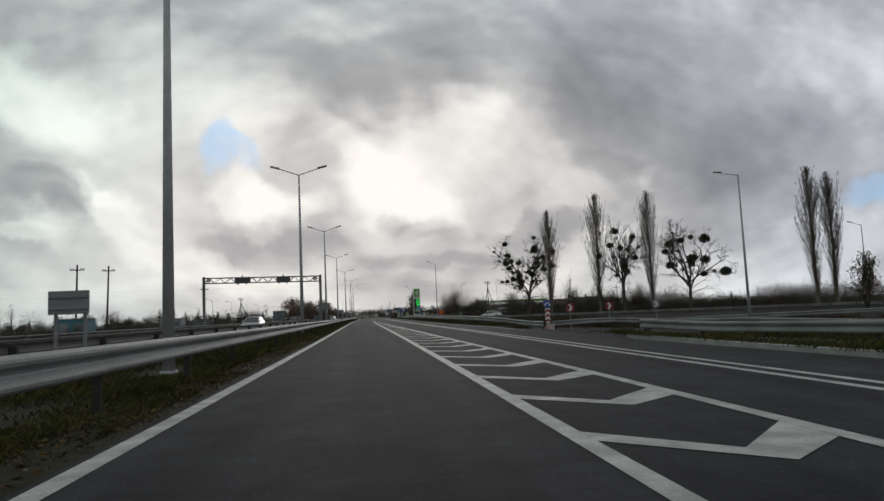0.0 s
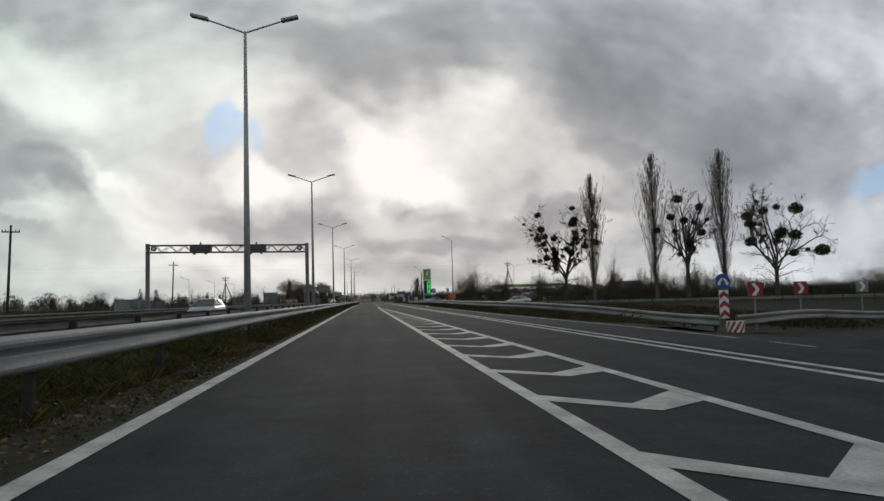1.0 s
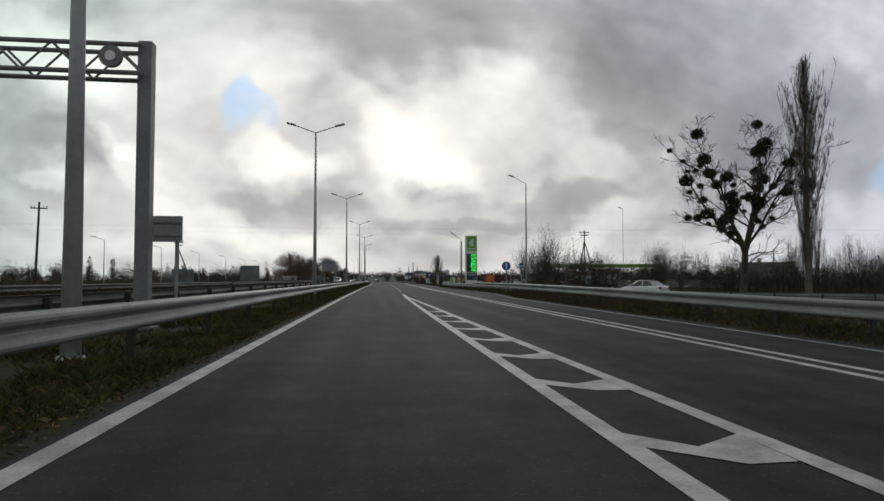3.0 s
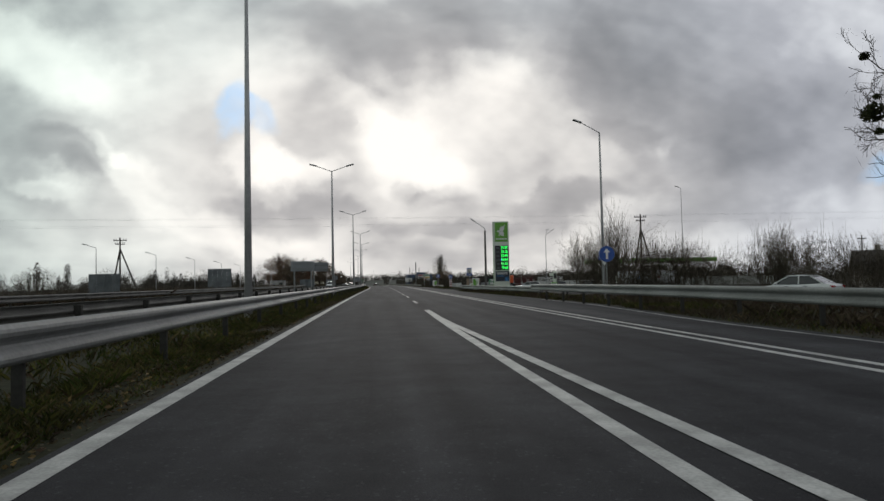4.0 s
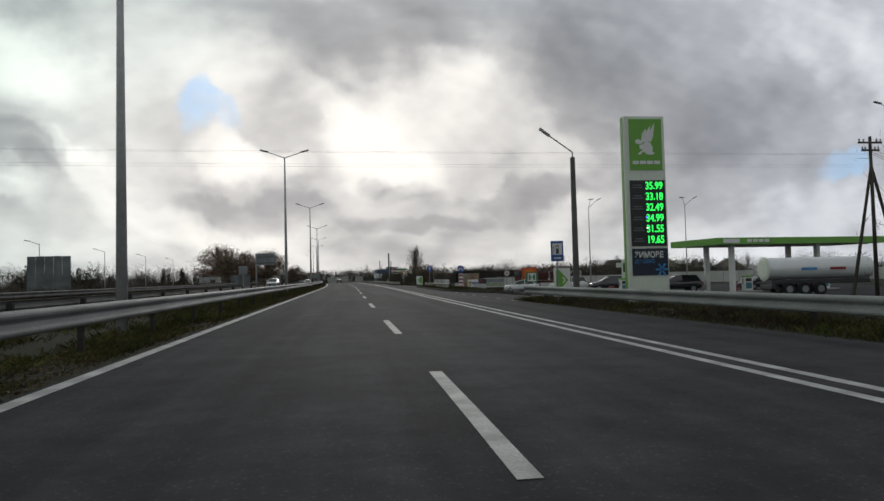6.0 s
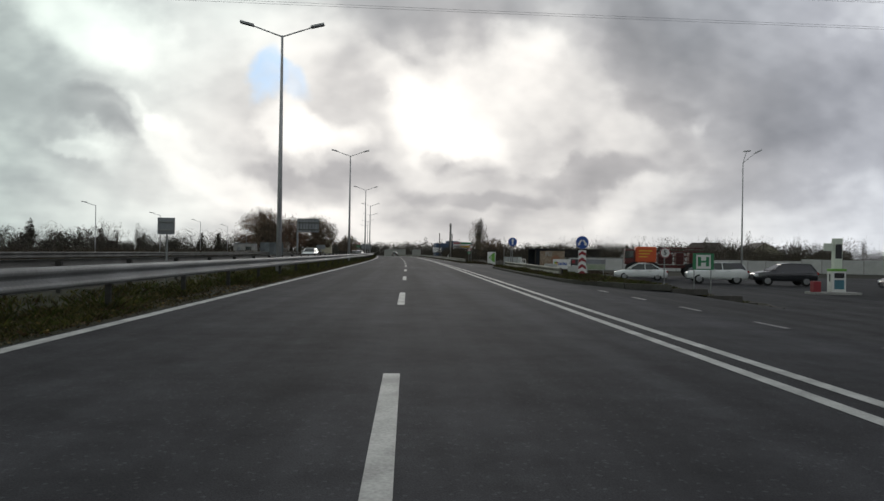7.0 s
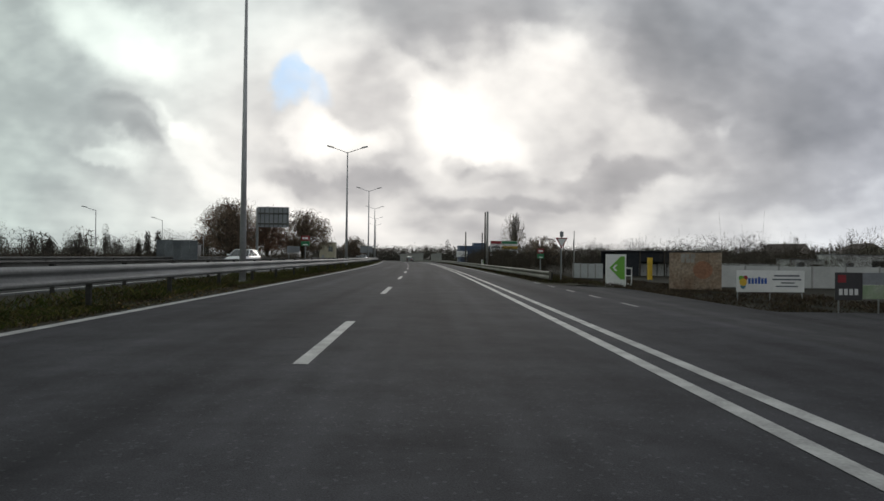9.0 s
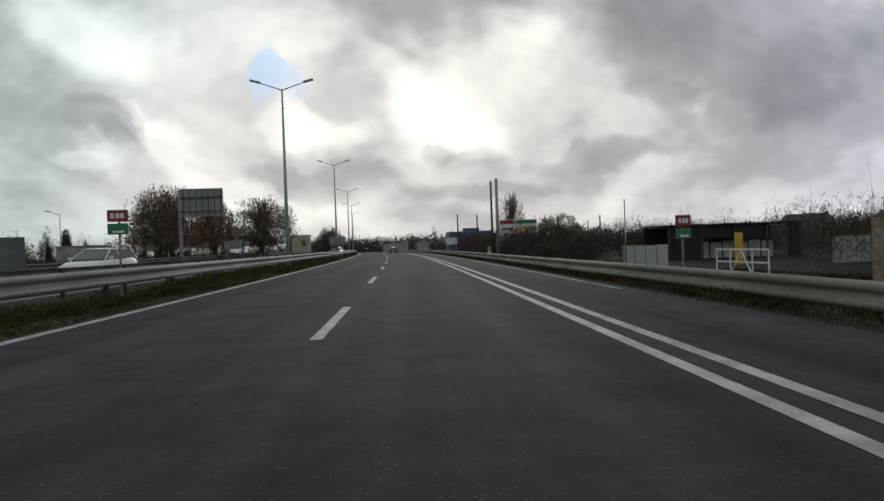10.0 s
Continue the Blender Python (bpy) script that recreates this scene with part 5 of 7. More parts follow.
blades("weeds", [(num(9.3), num(40), 46, 62), (num(10.5), num(30), 62, 100), (num(9.5), num(20), 100, 124)], 22, 0.3, WEEDS, 23, "brown weeds between the ramp and the side road", 2.0, -0.06)
blades("weeds", [(lambda s: right_edge(s) + 0.2, lambda s: right_edge(s) + 3.4, 226, 320)], 120, 0.14, WEEDS, 18, "brown withered weeds beside the road", 0.9)
blades("weeds", [(lambda s: right_edge(s) + 0.2, lambda s: right_edge(s) + 3.4, 44, 162)], 110, 0.14, WEEDS, 19, "brown withered weeds on the right-hand verge", 0.9)
blades("grass", [(num(8.7), num(20), 4, 26)], 200, 0.16, GRASS, 8, "rough grass on a kerbed island", 1.3, 0.09)
blades("grass", [(num(-3.75), num(-3.0), 2, 150)], 620, 0.13, GRASS, 14, "rough grass close under the median guardrail", 0.65)
blades("grass", [(num(-3.75), num(-3.0), 150, 262)], 520, 0.13, GRASS, 15, "rough grass under the median guardrail farther on", 0.75)
blades("weeds", [(num(-28), num(-18.2), 15, 320)], 20, 0.6, WEEDS, 9, "tall dry brown weeds beyond the opposite carriageway", 1.8)
LEAVES = leafy("fallen yellow and brown leaves", ((0.10, 0.065, 0.03), (0.045, 0.03, 0.02), (0.20, 0.14, 0.05), (0.06, 0.05, 0.03), (0.14, 0.11, 0.07)))
litter("fallen_leaves", [(num(-3.9), num(-2.3), 2, 262)], 60, LEAVES, 63, "yellow and brown leaves scattered over the median's grass", 2.0)
litter("fallen_leaves", [(num(-3.1), num(-2.22), 2, 250)], 220, WEEDS, 61, "brown fallen leaves and grit along the median's edge")
litter("fallen_leaves", [(lambda s: right_edge(s) - 0.1, lambda s: right_edge(s) + 1.2, 44, 162), (lambda s: right_edge(s) - 0.1, lambda s: right_edge(s) + 1.2, 228, 290)], 110, WEEDS, 62, "brown fallen leaves and grit along the right-hand verge")
hedge_mass("scrub", [(-20.5, 10, -21, 330, 2.0, 1.1), (-27, 10, -28, 330, 4, 1.6)], 190, 0.17, WEEDS, 12, "low brown scrub beyond the opposite carriageway", 0.01, "scrub")

# ---- signs, boards and poles ----
BLUE = surface("blue sign sheeting", (0.012, 0.075, 0.33), 0.4, 0, (0.012, 0.06, 0.26), 1.0, 20, 0.08, 0.02)
RED = surface("red sign sheeting", (0.27, 0.018, 0.024), 0.5, 0, (0.20, 0.014, 0.02), 1.0, 20, 0.1, 0.02)
GREEN = surface("bright green panel", (0.13, 0.36, 0.035), 0.4, 0, (0.11, 0.30, 0.03), 0.7, 20, 0.08, 0.02)
GREEN_DARK = surface("green sign sheeting", (0.02, 0.18, 0.07), 0.45, 0, (0.018, 0.15, 0.06), 1.0, 20, 0.1, 0.02)
BACK = surface("grey sign back", (0.24, 0.255, 0.27), 0.6, 0.2, (0.18, 0.19, 0.20), 0.9, 14, 0.12, 0.05)
YELLOW = surface("yellow paint", (0.62, 0.40, 0.02), 0.5, 0, (0.5, 0.32, 0.02), 1.0, 14, 0.1, 0.05)
WOOD = surface("weathered pole wood", (0.085, 0.075, 0.062), 0.9, 0, (0.05, 0.045, 0.04), 2.0, 22, 0.2, 0.3)


def plate(parent, name, material, x0, x1, z0, z1, y=-0.02, deep=0.04, bevel=0.008, label=""):
    bm = B()
    box(bm, x0, x1, y - deep / 2, y + deep / 2, z0, z1, bevel)
    return part(name, bm, material, parent, label)


def post(parent, x, z0, z1, r=0.035, material=GALV, y=0.05):
    bm = B()
    rod(bm, (x, y, z0), (x, y, z1), r, None, 8)
    return part("post", bm, material, parent)


def stand(name, x, y, label, category="road sign", group="", rz=None):
    return thing(name, pose(x, y, land(x, y), 0, 0, heading(y) if rz is None else rz), label, category, group)


def sign_back(x, y, w, top, bottom, label, legs=2, rz=None, deep=0.05):
    """The bare back of a sign that faces the other way."""
    o = stand("sign_board", x, y, label, "road sign", "signs seen from behind", rz)
    g = land(x, y)
    plate(o, "panel", BACK, -w / 2, w / 2, bottom - g, top - g, -0.03, deep)
    for k in range(2):
        zz = bottom - g + (top - bottom) * (0.25 + 0.5 * k)
        plate(o, "rail", GALV, -w / 2 + 0.03, w / 2 - 0.03, zz - 0.025, zz + 0.025, -0.08, 0.03, 0.004)
    for k in range(legs):
        post(o, (-0.36 + 0.72 * k) * w if legs > 1 else 0.0, -0.1, top - g - 0.03, 0.03 + 0.008 * w)
    return o


sign_back(-5.55, 13.2, 0.72, 1.72, 1.28, "grey back of a small sign on two posts")
sign_back(-5.7, 83.4, 1.05, 2.55, 1.95, "grey back of a road sign beside a gantry leg")
sign_back(-5.5, 131.0, 1.4, 2.45, 1.85, "grey back of a wide road sign on two posts")
sign_back(-9.0, 318.0, 2.2, 2.8, 1.6, "grey back of a sign over the median")
sign_back(-6.8, 178.5, 0.55, 2.1, 1.55, "grey back of a small sign in the median", 1)
o = stand("overhead_sign", -18.25, 287.1, "big blue-grey overhead sign on one thick mast", "road sign", "signs seen from behind")
plate(o, "panel", BACK, -2.0, 2.0, 4.65, 7.3, -0.03, 0.05)
for k in (5.1, 6.45):
    plate(o, "rail", GALV_OLD, -1.97, 1.97, k - 0.1, k + 0.1, -0.11, 0.1, 0.01)
for k in range(7):
    plate(o, "bracket", GALV_OLD, -1.75 + 0.58 * k, -1.65 + 0.58 * k, 4.7, 7.25, -0.075, 0.03, 0.004)
post(o, -2.1, -0.1, 7.2, 0.17, GALV, 0.1)
sign_back(-16.2, 290, 1.7, 2.22, 1.37, "grey back of a sign before bare trees")
o = stand("advertising_board", 10.9, 380, "plain white board beside the far hedge", "advertising board")
plate(o, "panel", WHITE, -1.5, 1.5, 1.1 - land(10.9, 380), 2.7 - land(10.9, 380), 0, 0.06)
for k in (-1.2, 1.2):
    post(o, k, -0.1, 2.5 - land(10.9, 380), 0.05)


def pallet_board(x, y, w, top, bottom, material, label, rz=None, slats=6):
    """A hoarding of upright boards on a frame, with visible joints."""
    o = stand("hoarding", x, y, label, "hoarding", "roadside hoardings", rz)
    g = land(x, y)
    for i in range(slats):
        a = -w / 2 + w * i / slats
        plate(o, "board", material, a + 0.008, a + w / slats - 0.008, bottom - g, top - g + 0.01 * (i % 2), 0.0, 0.03, 0.004)
    for zz in (0.2, 0.8):
        z = bottom - g + (top - bottom) * zz
        plate(o, "rail", BACK, -w / 2, w / 2, z - 0.04, z + 0.04, 0.05, 0.05, 0.004)
    for k in (-0.42, 0.42):
        post(o, k * w, -0.1, top - g - 0.05, 0.05, BACK, 0.11)
    return o


GREYBOARD = surface("weathered grey board", (0.17, 0.185, 0.19), 0.8, 0, (0.10, 0.11, 0.115), 0.8, 9, 0.2, 0.2, 0.5, 0.15)
pallet_board(-25.2, 194, 3.5, 3.65, 0.4, GREYBOARD, "tall weathered grey hoarding beyond the opposite carriageway", slats=5)
pallet_board(-19.0, 256, 3.4, 2.2, 0.3, GREYBOARD, "low grey hoarding before russet trees", slats=5)
pallet_board(-22.0, 92, 2.4, 1.6, 0.2, GREYBOARD, "small grey hoarding beyond the opposite carriageway", slats=4)
pallet_board(-24.5, 150, 2.6, 2.3, 0.4, GREYBOARD, "grey hoarding among dry weeds", slats=4)


def kiosk(x, y, w, d, h, material, label, rz=0.0):
    """A plain site cabin: walls, a lid of a roof, door and window."""
    o = thing("cabin", pose(x, y, land(x, y), 0, 0, rz), label, "cabin")
    bm = B()
    box(bm, -w / 2, w / 2, -d / 2, d / 2, -0.05, h - 0.08, 0.02)
    part("body", bm, material, o)
    bm = B()
    box(bm, -w / 2 - 0.08, w / 2 + 0.08, -d / 2 - 0.08, d / 2 + 0.08, h - 0.08, h + 0.02, 0.02)
    part("roof", bm, BACK, o)
    plate(o, "door", BACK, -w * 0.35, -w * 0.35 + 0.75, 0.05, min(1.9, h - 0.2), -d / 2 - 0.01, 0.03)
    plate(o, "window", GLASS, w * 0.08, w * 0.36, h * 0.5, h * 0.78, -d / 2 - 0.01, 0.03)
    return o


def glass_material():
    m = bpy.data.materials.new("dark window glass")
    m.use_nodes = True
    b = m.node_tree.nodes["Principled BSDF"]
    b.inputs["Base Color"].default_value, b.inputs["Roughness"].default_value = (0.012, 0.014, 0.016, 1), 0.06
    b.inputs["Coat Weight"].default_value = 0.5
    return m


GLASS = glass_material()
TEAL = surface("teal painted steel", (0.06, 0.19, 0.24), 0.6, 0, (0.045, 0.14, 0.18), 0.8, 10, 0.15, 0.05)
kiosk(-27, 65.5, 2.8, 2.0, 2.3, TEAL, "teal blue steel cabin beyond the opposite carriageway")
kiosk(-31, 290, 4.0, 2.5, 2.6, CONCRETE, "low grey cabin near russet trees")
kiosk(-33.0, 118, 3.5, 2.5, 2.4, BACK, "low grey shed in the field")


def wooden_pole(x, y, top, label, braces=False, lean=0.0, arms=True, material=WOOD, thick=0.12):
    z = land(x, y)
    o = thing("utility_pole", pose(x, y, z, 0, lean, 0), label, "utility pole", "utility poles")
    h = top - z
    bm = B()
    rod(bm, (0, 0, -0.3), (0, 0, h), thick, thick * 0.7, 9)
    part("pole", bm, material, o, smooth=True)
    for k, w in ((0.35, 0.75), (0.8, 0.55)) if braces else ((0.55, 0.7),) if arms else ():
        bm = B()
        box(bm, -w, w, -0.05, 0.05, h - k - 0.05, h - k + 0.05, 0.008)
        part("crossarm", bm, WOOD, o)
        for q in (-0.92, -0.55, 0.55, 0.92):
            bm = B()
            rod(bm, (q * w, 0, h - k + 0.05), (q * w, 0, h - k + 0.2), 0.035, 0.05, 8)
            part("insulator", bm, BACK, o)
    if braces:
        for k in (-1, 1):
            bm = B()
            rod(bm, (k * (1.3 if k < 0 else 2.4), 0.4, -0.3), (0, 0, h * 0.82), 0.11, 0.08, 8)
            part("brace", bm, WOOD, o)
    return o


wooden_pole(-29.6, 71.8, 7.55, "weathered wooden utility pole with a crossarm", lean=1.0)
wooden_pole(-29.3, 79.1, 7.95, "weathered wooden utility pole with a crossarm", lean=1.5)
wooden_pole(-30.2, 127.4, 7.75, "weathered wooden utility pole with a crossarm", lean=1.5)
wooden_pole(-31.9, 173.2, 7.1, "braced wooden utility pole with two crossarms", True)
wooden_pole(30.2, 167.5, 8.6, "braced wooden utility pole behind a hedge", True)
wooden_pole(70, 182.8, 6.6, "wooden utility pole far behind a hedge")
arm_lamp(39.8, 177, 13.0, 0.3, 0.1, "very tall thin grey mast behind bare shrubs", "", 0, 0.06)
wooden_pole(8.77, 276.1, 6.3, "tall pale concrete pole at the verge", arms=False, material=CONCRETE, thick=0.16)
wooden_pole(8.95, 281.5, 6.6, "tall dark wooden pole at the verge", arms=False)
wooden_pole(9.78, 340.9, 6.4, "wooden pole beside the far hedge", arms=False, thick=0.16)
wooden_pole(13.3, 341.5, 6.3, "wooden pole beside the far hedge", arms=False, thick=0.16)
wooden_pole(17.8, 271.6, 4.0, "thin pale pole at a fence's end", arms=False, material=CONCRETE, thick=0.06)
wooden_pole(23.9, 300, 3.9, "thin dark pole above a hedge", arms=False, thick=0.1)
wooden_pole(22.2, 299, 3.3, "thin dark pole above a hedge", arms=False, thick=0.08)
for x in (-150.0, 170.0):
    wooden_pole(x, 176 + x * 0.02, 11.5, "tall wooden power pole far from the road")
wires = thing("power_line", pose(0, 0, 0), "thin dark power lines that cross high over the road", "power line")
for i, (dz, dy) in enumerate(((0.0, 0.0), (0.25, 0.5), (0.95, 0.2), (1.15, 0.8))):
    bm = B()
    rings = []
    for k in range(41):
        t = k / 40
        x = -150 + 320 * t
        p = Vector((x, 176 + x * 0.02 + dy, 10.1 + dz - 7.2 * t * (1 - t)))
        rings.append([bm.verts.new(p + Vector((0, 0.004 * a, 0.004 * b))) for a, b in ((1, 0), (0, 1), (-1, 0), (0, -1))])
    for a, b in zip(rings, rings[1:]):
        for k in range(4):
            bm.faces.new((a[k], a[(k + 1) % 4], b[(k + 1) % 4], b[k]))
    part("wire", bm, BACK, wires)


# round and other road signs along the right-hand side
def disc_sign(x, y, centre, r, face, label, glyph=None, base=None, band=False, rz=None):
    o = stand("road_sign", x, y, label, "road sign", "roadside signs", rz)
    g = land(x, y)
    z = centre - g
    post(o, 0, -0.1, z + r * 0.8, 0.03)
    bm = B()
    disc(bm, (0, z), r, -0.03, 0.0)
    d = part("disc", bm, BACK, o)
    bm = B()
    disc(bm, (0, z), r * 0.975, -0.036, -0.031)
    part("face", bm, face, d)
    if glyph == "up":
        bm = B()
        prism(bm, [(-0.05, z - 0.62 * r), (0.05, z - 0.62 * r), (0.05, z + 0.2 * r), (0.14, z + 0.2 * r), (0, z + 0.68 * r), (-0.14, z + 0.2 * r), (-0.05, z + 0.2 * r)], -0.041, -0.037)
        part("arrow", bm, WHITE, d)
    if glyph == "both":
        for k in (-1, 1):
            bm = B()
            prism(bm, [(k * 0.02, z + 0.45 * r), (k * 0.3 * r, z + 0.38 * r), (k * 0.62 * r, z - 0.1 * r), (k * 0.75 * r, z - 0.02 * r), (k * 0.62 * r, z - 0.5 * r), (k * 0.22 * r, z - 0.3 * r), (k * 0.4 * r, z - 0.22 * r), (k * 0.16 * r, z + 0.15 * r), (k * 0.02, z + 0.2 * r)], -0.041, -0.037)
            part("arrow", bm, WHITE, d)
    if band:
        plate(d, "bar", WHITE, -r * 0.7, r * 0.7, z - r * 0.18, z + r * 0.18, -0.039, 0.004, 0)
    if base:
        striped_post(o, base[0] - g, base[1] - g, base[2])
    return o


def striped_post(o, z0, z1, w):
    """A guide board of red and white chevrons that point up."""
    bm = B()
    box(bm, -w / 2, w / 2, -0.05, -0.02, z0, z1, 0.006)
    b = part("guide_board", bm, WHITE, o)
    n = max(3, int((z1 - z0) / (w * 0.75)))
    t = (z1 - z0) / n
    for i in range(n):
        z = z0 + i * t
        bm = B()
        prism(bm, [(-w / 2 + 0.005, z + 0.02), (0, z + t * 0.42), (w / 2 - 0.005, z + 0.02), (w / 2 - 0.005, z + t * 0.5), (0, z + t * 0.92), (-w / 2 + 0.005, z + t * 0.5)], -0.056, -0.051)
        part("stripe", bm, RED, b)


disc_sign(11.68, 43.12, 1.29, 0.27, BLUE, "round blue keep-either-side sign on a red and white board", "both", (0.05, 1.0, 0.33))
disc_sign(9.18, 186.7, 1.66, 0.30, BLUE, "round blue keep-either-side sign on a red and white board", "both", (0.1, 1.3, 0.36))
disc_sign(8.9, 118.26, 2.1, 0.35, BLUE, "round blue ahead-only sign on a steel post", "up")
disc_sign(9.03, 206.4, 1.98, 0.33, BLUE, "round blue ahead-only sign on a steel post", "up")
disc_sign(12.93, 186.3, 1.24, 0.25, WHITE, "round white weight-limit sign with the number 5")
for o in [q for q in scene.objects if q.get("label", "").startswith("round white weight")]:
    z = 1.24 - land(12.93, 186.3)
    bm = B()
    for r0, r1 in ((0.245, 0.205),):
        n = 28
        ring = [(r * math.cos(2 * math.pi * i / n), r * math.sin(2 * math.pi * i / n)) for r in (r0, r1) for i in range(n)]
        a = [bm.verts.new((x, -0.040, z + q)) for x, q in ring]
        for i in range(n):
            bm.faces.new((a[i], a[(i + 1) % n], a[n + (i + 1) % n], a[n + i]))
    part("rim", bm, RED, o)
    t = part("number", writing("5", 0.3, BLACK, 0.008), None, o)
    t.matrix_basis = pose(0, -0.042, z)
o = stand("road_sign", 9.35, 209.0, "round red no-entry sign seen at an angle", "road sign", "roadside signs", 62)
g = land(9.35, 209)
post(o, 0, -0.1, 2.1 - g, 0.03)
bm = B()
disc(bm, (0, 1.95 - g), 0.3, -0.03, 0.0)
d = part("disc", bm, RED, o)
plate(d, "bar", WHITE, -0.2, 0.2, 1.9 - g, 2.0 - g, -0.034, 0.006, 0)

# crash cushion at the nose and curve boards behind the ramp
o = stand("crash_cushion", 11.55, 42.2, "red and white striped steel nose where two guardrails meet", "crash barrier", rz=-20)
CUSHION = [(0.27 * math.sin(math.radians(q)), -0.24 * math.cos(math.radians(q))) for q in range(-90, 91, 15)]
bm = B()
prism(bm, CUSHION + [(0.27, 0.14), (-0.27, 0.14)], -0.02, 0.36, "xy")
part("drum", bm, WHITE, o)
for k in (-0.18, 0.18):
    post(o, k, -0.15, 0.3, 0.04, GALV_OLD, 0.05)
for i in range(5):
    # slanting bands that follow the drum's round front
    bm = B()
    rows = []
    for j in range(7):
        zz = -0.01 + 0.36 * j / 6
        pair = []
        for k in (0, 0.5):
            q = math.radians(min(max(-105 + 38 * (i + k) + 44 * j / 6, -90), 90))
            pair.append(bm.verts.new((0.276 * math.sin(q), -0.246 * math.cos(q), zz)))
        rows.append(pair)
    for p, q in zip(rows, rows[1:]):
        if (p[0].co - p[1].co).length > 0.01 or (q[0].co - q[1].co).length > 0.01:
            bm.faces.new((p[0], p[1], q[1], q[0]))
    part("stripe", bm, RED, o)
for i, (x, y) in enumerate(((13.66, 44.5), (17.59, 47.7), (22.3, 50.2))):
    o = stand("curve_board", x, y, "red curve board with a white chevron on a post", "road sign", "curve boards", -8)
    g = land(x, y)
    post(o, 0, -0.1, 1.2 - g)
    plate(o, "panel", RED if i < 2 else BACK, -0.27, 0.27, 0.72 - g, 1.26 - g)
    bm = B()
    c = 0.99 - g
    prism(bm, [(-0.14, c + 0.22), (0.0, c + 0.22), (0.15, c), (0.0, c - 0.22), (-0.14, c - 0.22), (0.01, c)], -0.048, -0.042)
    part("chevron", bm, WHITE, o)

# bus-stop plate, give-way sign, direction boards
o = stand("bus_stop_sign", 12.2, 128.6, "blue and white bus-stop plate on a thin post", "road sign", "roadside signs")
g = land(12.2, 128.6)
post(o, 0, -0.1, 2.5 - g, 0.028)
plate(o, "panel", BLUE, -0.22, 0.22, 2.12 - g, 2.5 - g)
plate(o, "band", WHITE, -0.2, 0.2, 2.26 - g, 2.34 - g, -0.043, 0.004, 0)
o = stand("give_way_sign", 9.9, 121.5, "white give-way triangle on a thin post", "road sign", "roadside signs")
g = land(9.9, 121.5)
post(o, 0, -0.1, 1.9 - g, 0.028)
bm = B()
prism(bm, [(-0.17, 1.95 - g), (0.17, 1.95 - g), (0, 1.66 - g)], -0.03, 0.0)
part("triangle", bm, WHITE, o)
o = stand("give_way_sign", 8.05, 229.2, "red-rimmed give-way triangle with a small plate above", "road sign", "roadside signs")
g = land(8.05, 229.2)
post(o, 0, -0.1, 2.25 - g, 0.03)
bm = B()
prism(bm, [(-0.27, 1.95 - g), (0.27, 1.95 - g), (0, 1.46 - g)], -0.03, 0.0)
t = part("triangle", bm, RED, o)
bm = B()
prism(bm, [(-0.2, 1.91 - g), (0.2, 1.91 - g), (0, 1.55 - g)], -0.037, -0.031)
part("field", bm, WHITE, t)
plate(o, "small_plate", BACK, -0.08, 0.08, 1.99 - g, 2.22 - g)
o = stand("service_sign", 8.13, 157.9, "blue filling-station sign with a white field and arrow", "road sign", "roadside signs")
g = land(8.13, 157.9)
post(o, 0.02, -0.1, 2.3 - g, 0.03)
plate(o, "panel", BLUE, -0.25, 0.25, 1.58 - g, 2.37 - g)
plate(o, "field", WHITE, -0.19, 0.19, 1.83 - g, 2.27 - g, -0.043, 0.004, 0)
bm = B()
c = 2.05 - g
prism(bm, [(-0.07, c - 0.18), (0.08, c - 0.18), (0.08, c - 0.15), (0.06, c - 0.15), (0.06, c + 0.02), (-0.05, c + 0.02), (-0.05, c - 0.15), (-0.07, c - 0.15)], -0.05, -0.046)
prism(bm, [(-0.05, c + 0.021), (-0.03, c + 0.021), (-0.03, c + 0.11), (0.04, c + 0.11), (0.04, c + 0.021), (0.06, c + 0.021), (0.06, c + 0.15), (-0.05, c + 0.15)], -0.05, -0.046)
prism(bm, [(-0.15, c - 0.12), (-0.13, c - 0.12), (-0.13, c + 0.08), (-0.051, c + 0.12), (-0.051, c + 0.14), (-0.15, c + 0.09)], -0.05, -0.046)
part("pump_shape", bm, BLACK, o)
bm = B()
z = 1.70 - g
prism(bm, [(-0.15, z - 0.025), (0.07, z - 0.025), (0.07, z - 0.06), (0.16, z), (0.07, z + 0.06), (0.07, z + 0.025), (-0.15, z + 0.025)], -0.05, -0.044)
part("arrow", bm, WHITE, o)


def green_board(x, y, w, top, bottom, point, label):
    """A white box sign with a green arrow block and a pale angle."""
    o = stand("arrow_board", x, y, label, "advertising board", "green arrow boards")
    g = land(x, y)
    top, bottom = top - g, bottom - g
    plate(o, "panel", WHITE, -w / 2, w / 2, bottom, top, 0.0, 0.16, 0.01)
    for k in (-0.3, 0.3):
        post(o, k * w, -0.1, bottom + 0.1, 0.04, BACK, 0.0)
    c, h = (top + bottom) / 2 + (top - bottom) * 0.08, (top - bottom)
    bm = B()
    k = point
    prism(bm, [(-k * w * 0.42, c + h * 0.36), (-k * w * 0.22, c + h * 0.36), (k * w * 0.36, c), (-k * w * 0.22, c - h * 0.36), (-k * w * 0.42, c - h * 0.36)], -0.1, -0.081)
    part("arrow_block", bm, GREEN, o)
    bm = B()
    prism(bm, [(-k * w * 0.05, c + h * 0.1), (k * w * 0.06, c + h * 0.1), (k * w * 0.2, c), (k * w * 0.06, c - h * 0.1), (-k * w * 0.05, c - h * 0.1), (k * w * 0.09, c)], -0.106, -0.101)
    part("angle", bm, WHITE, o)


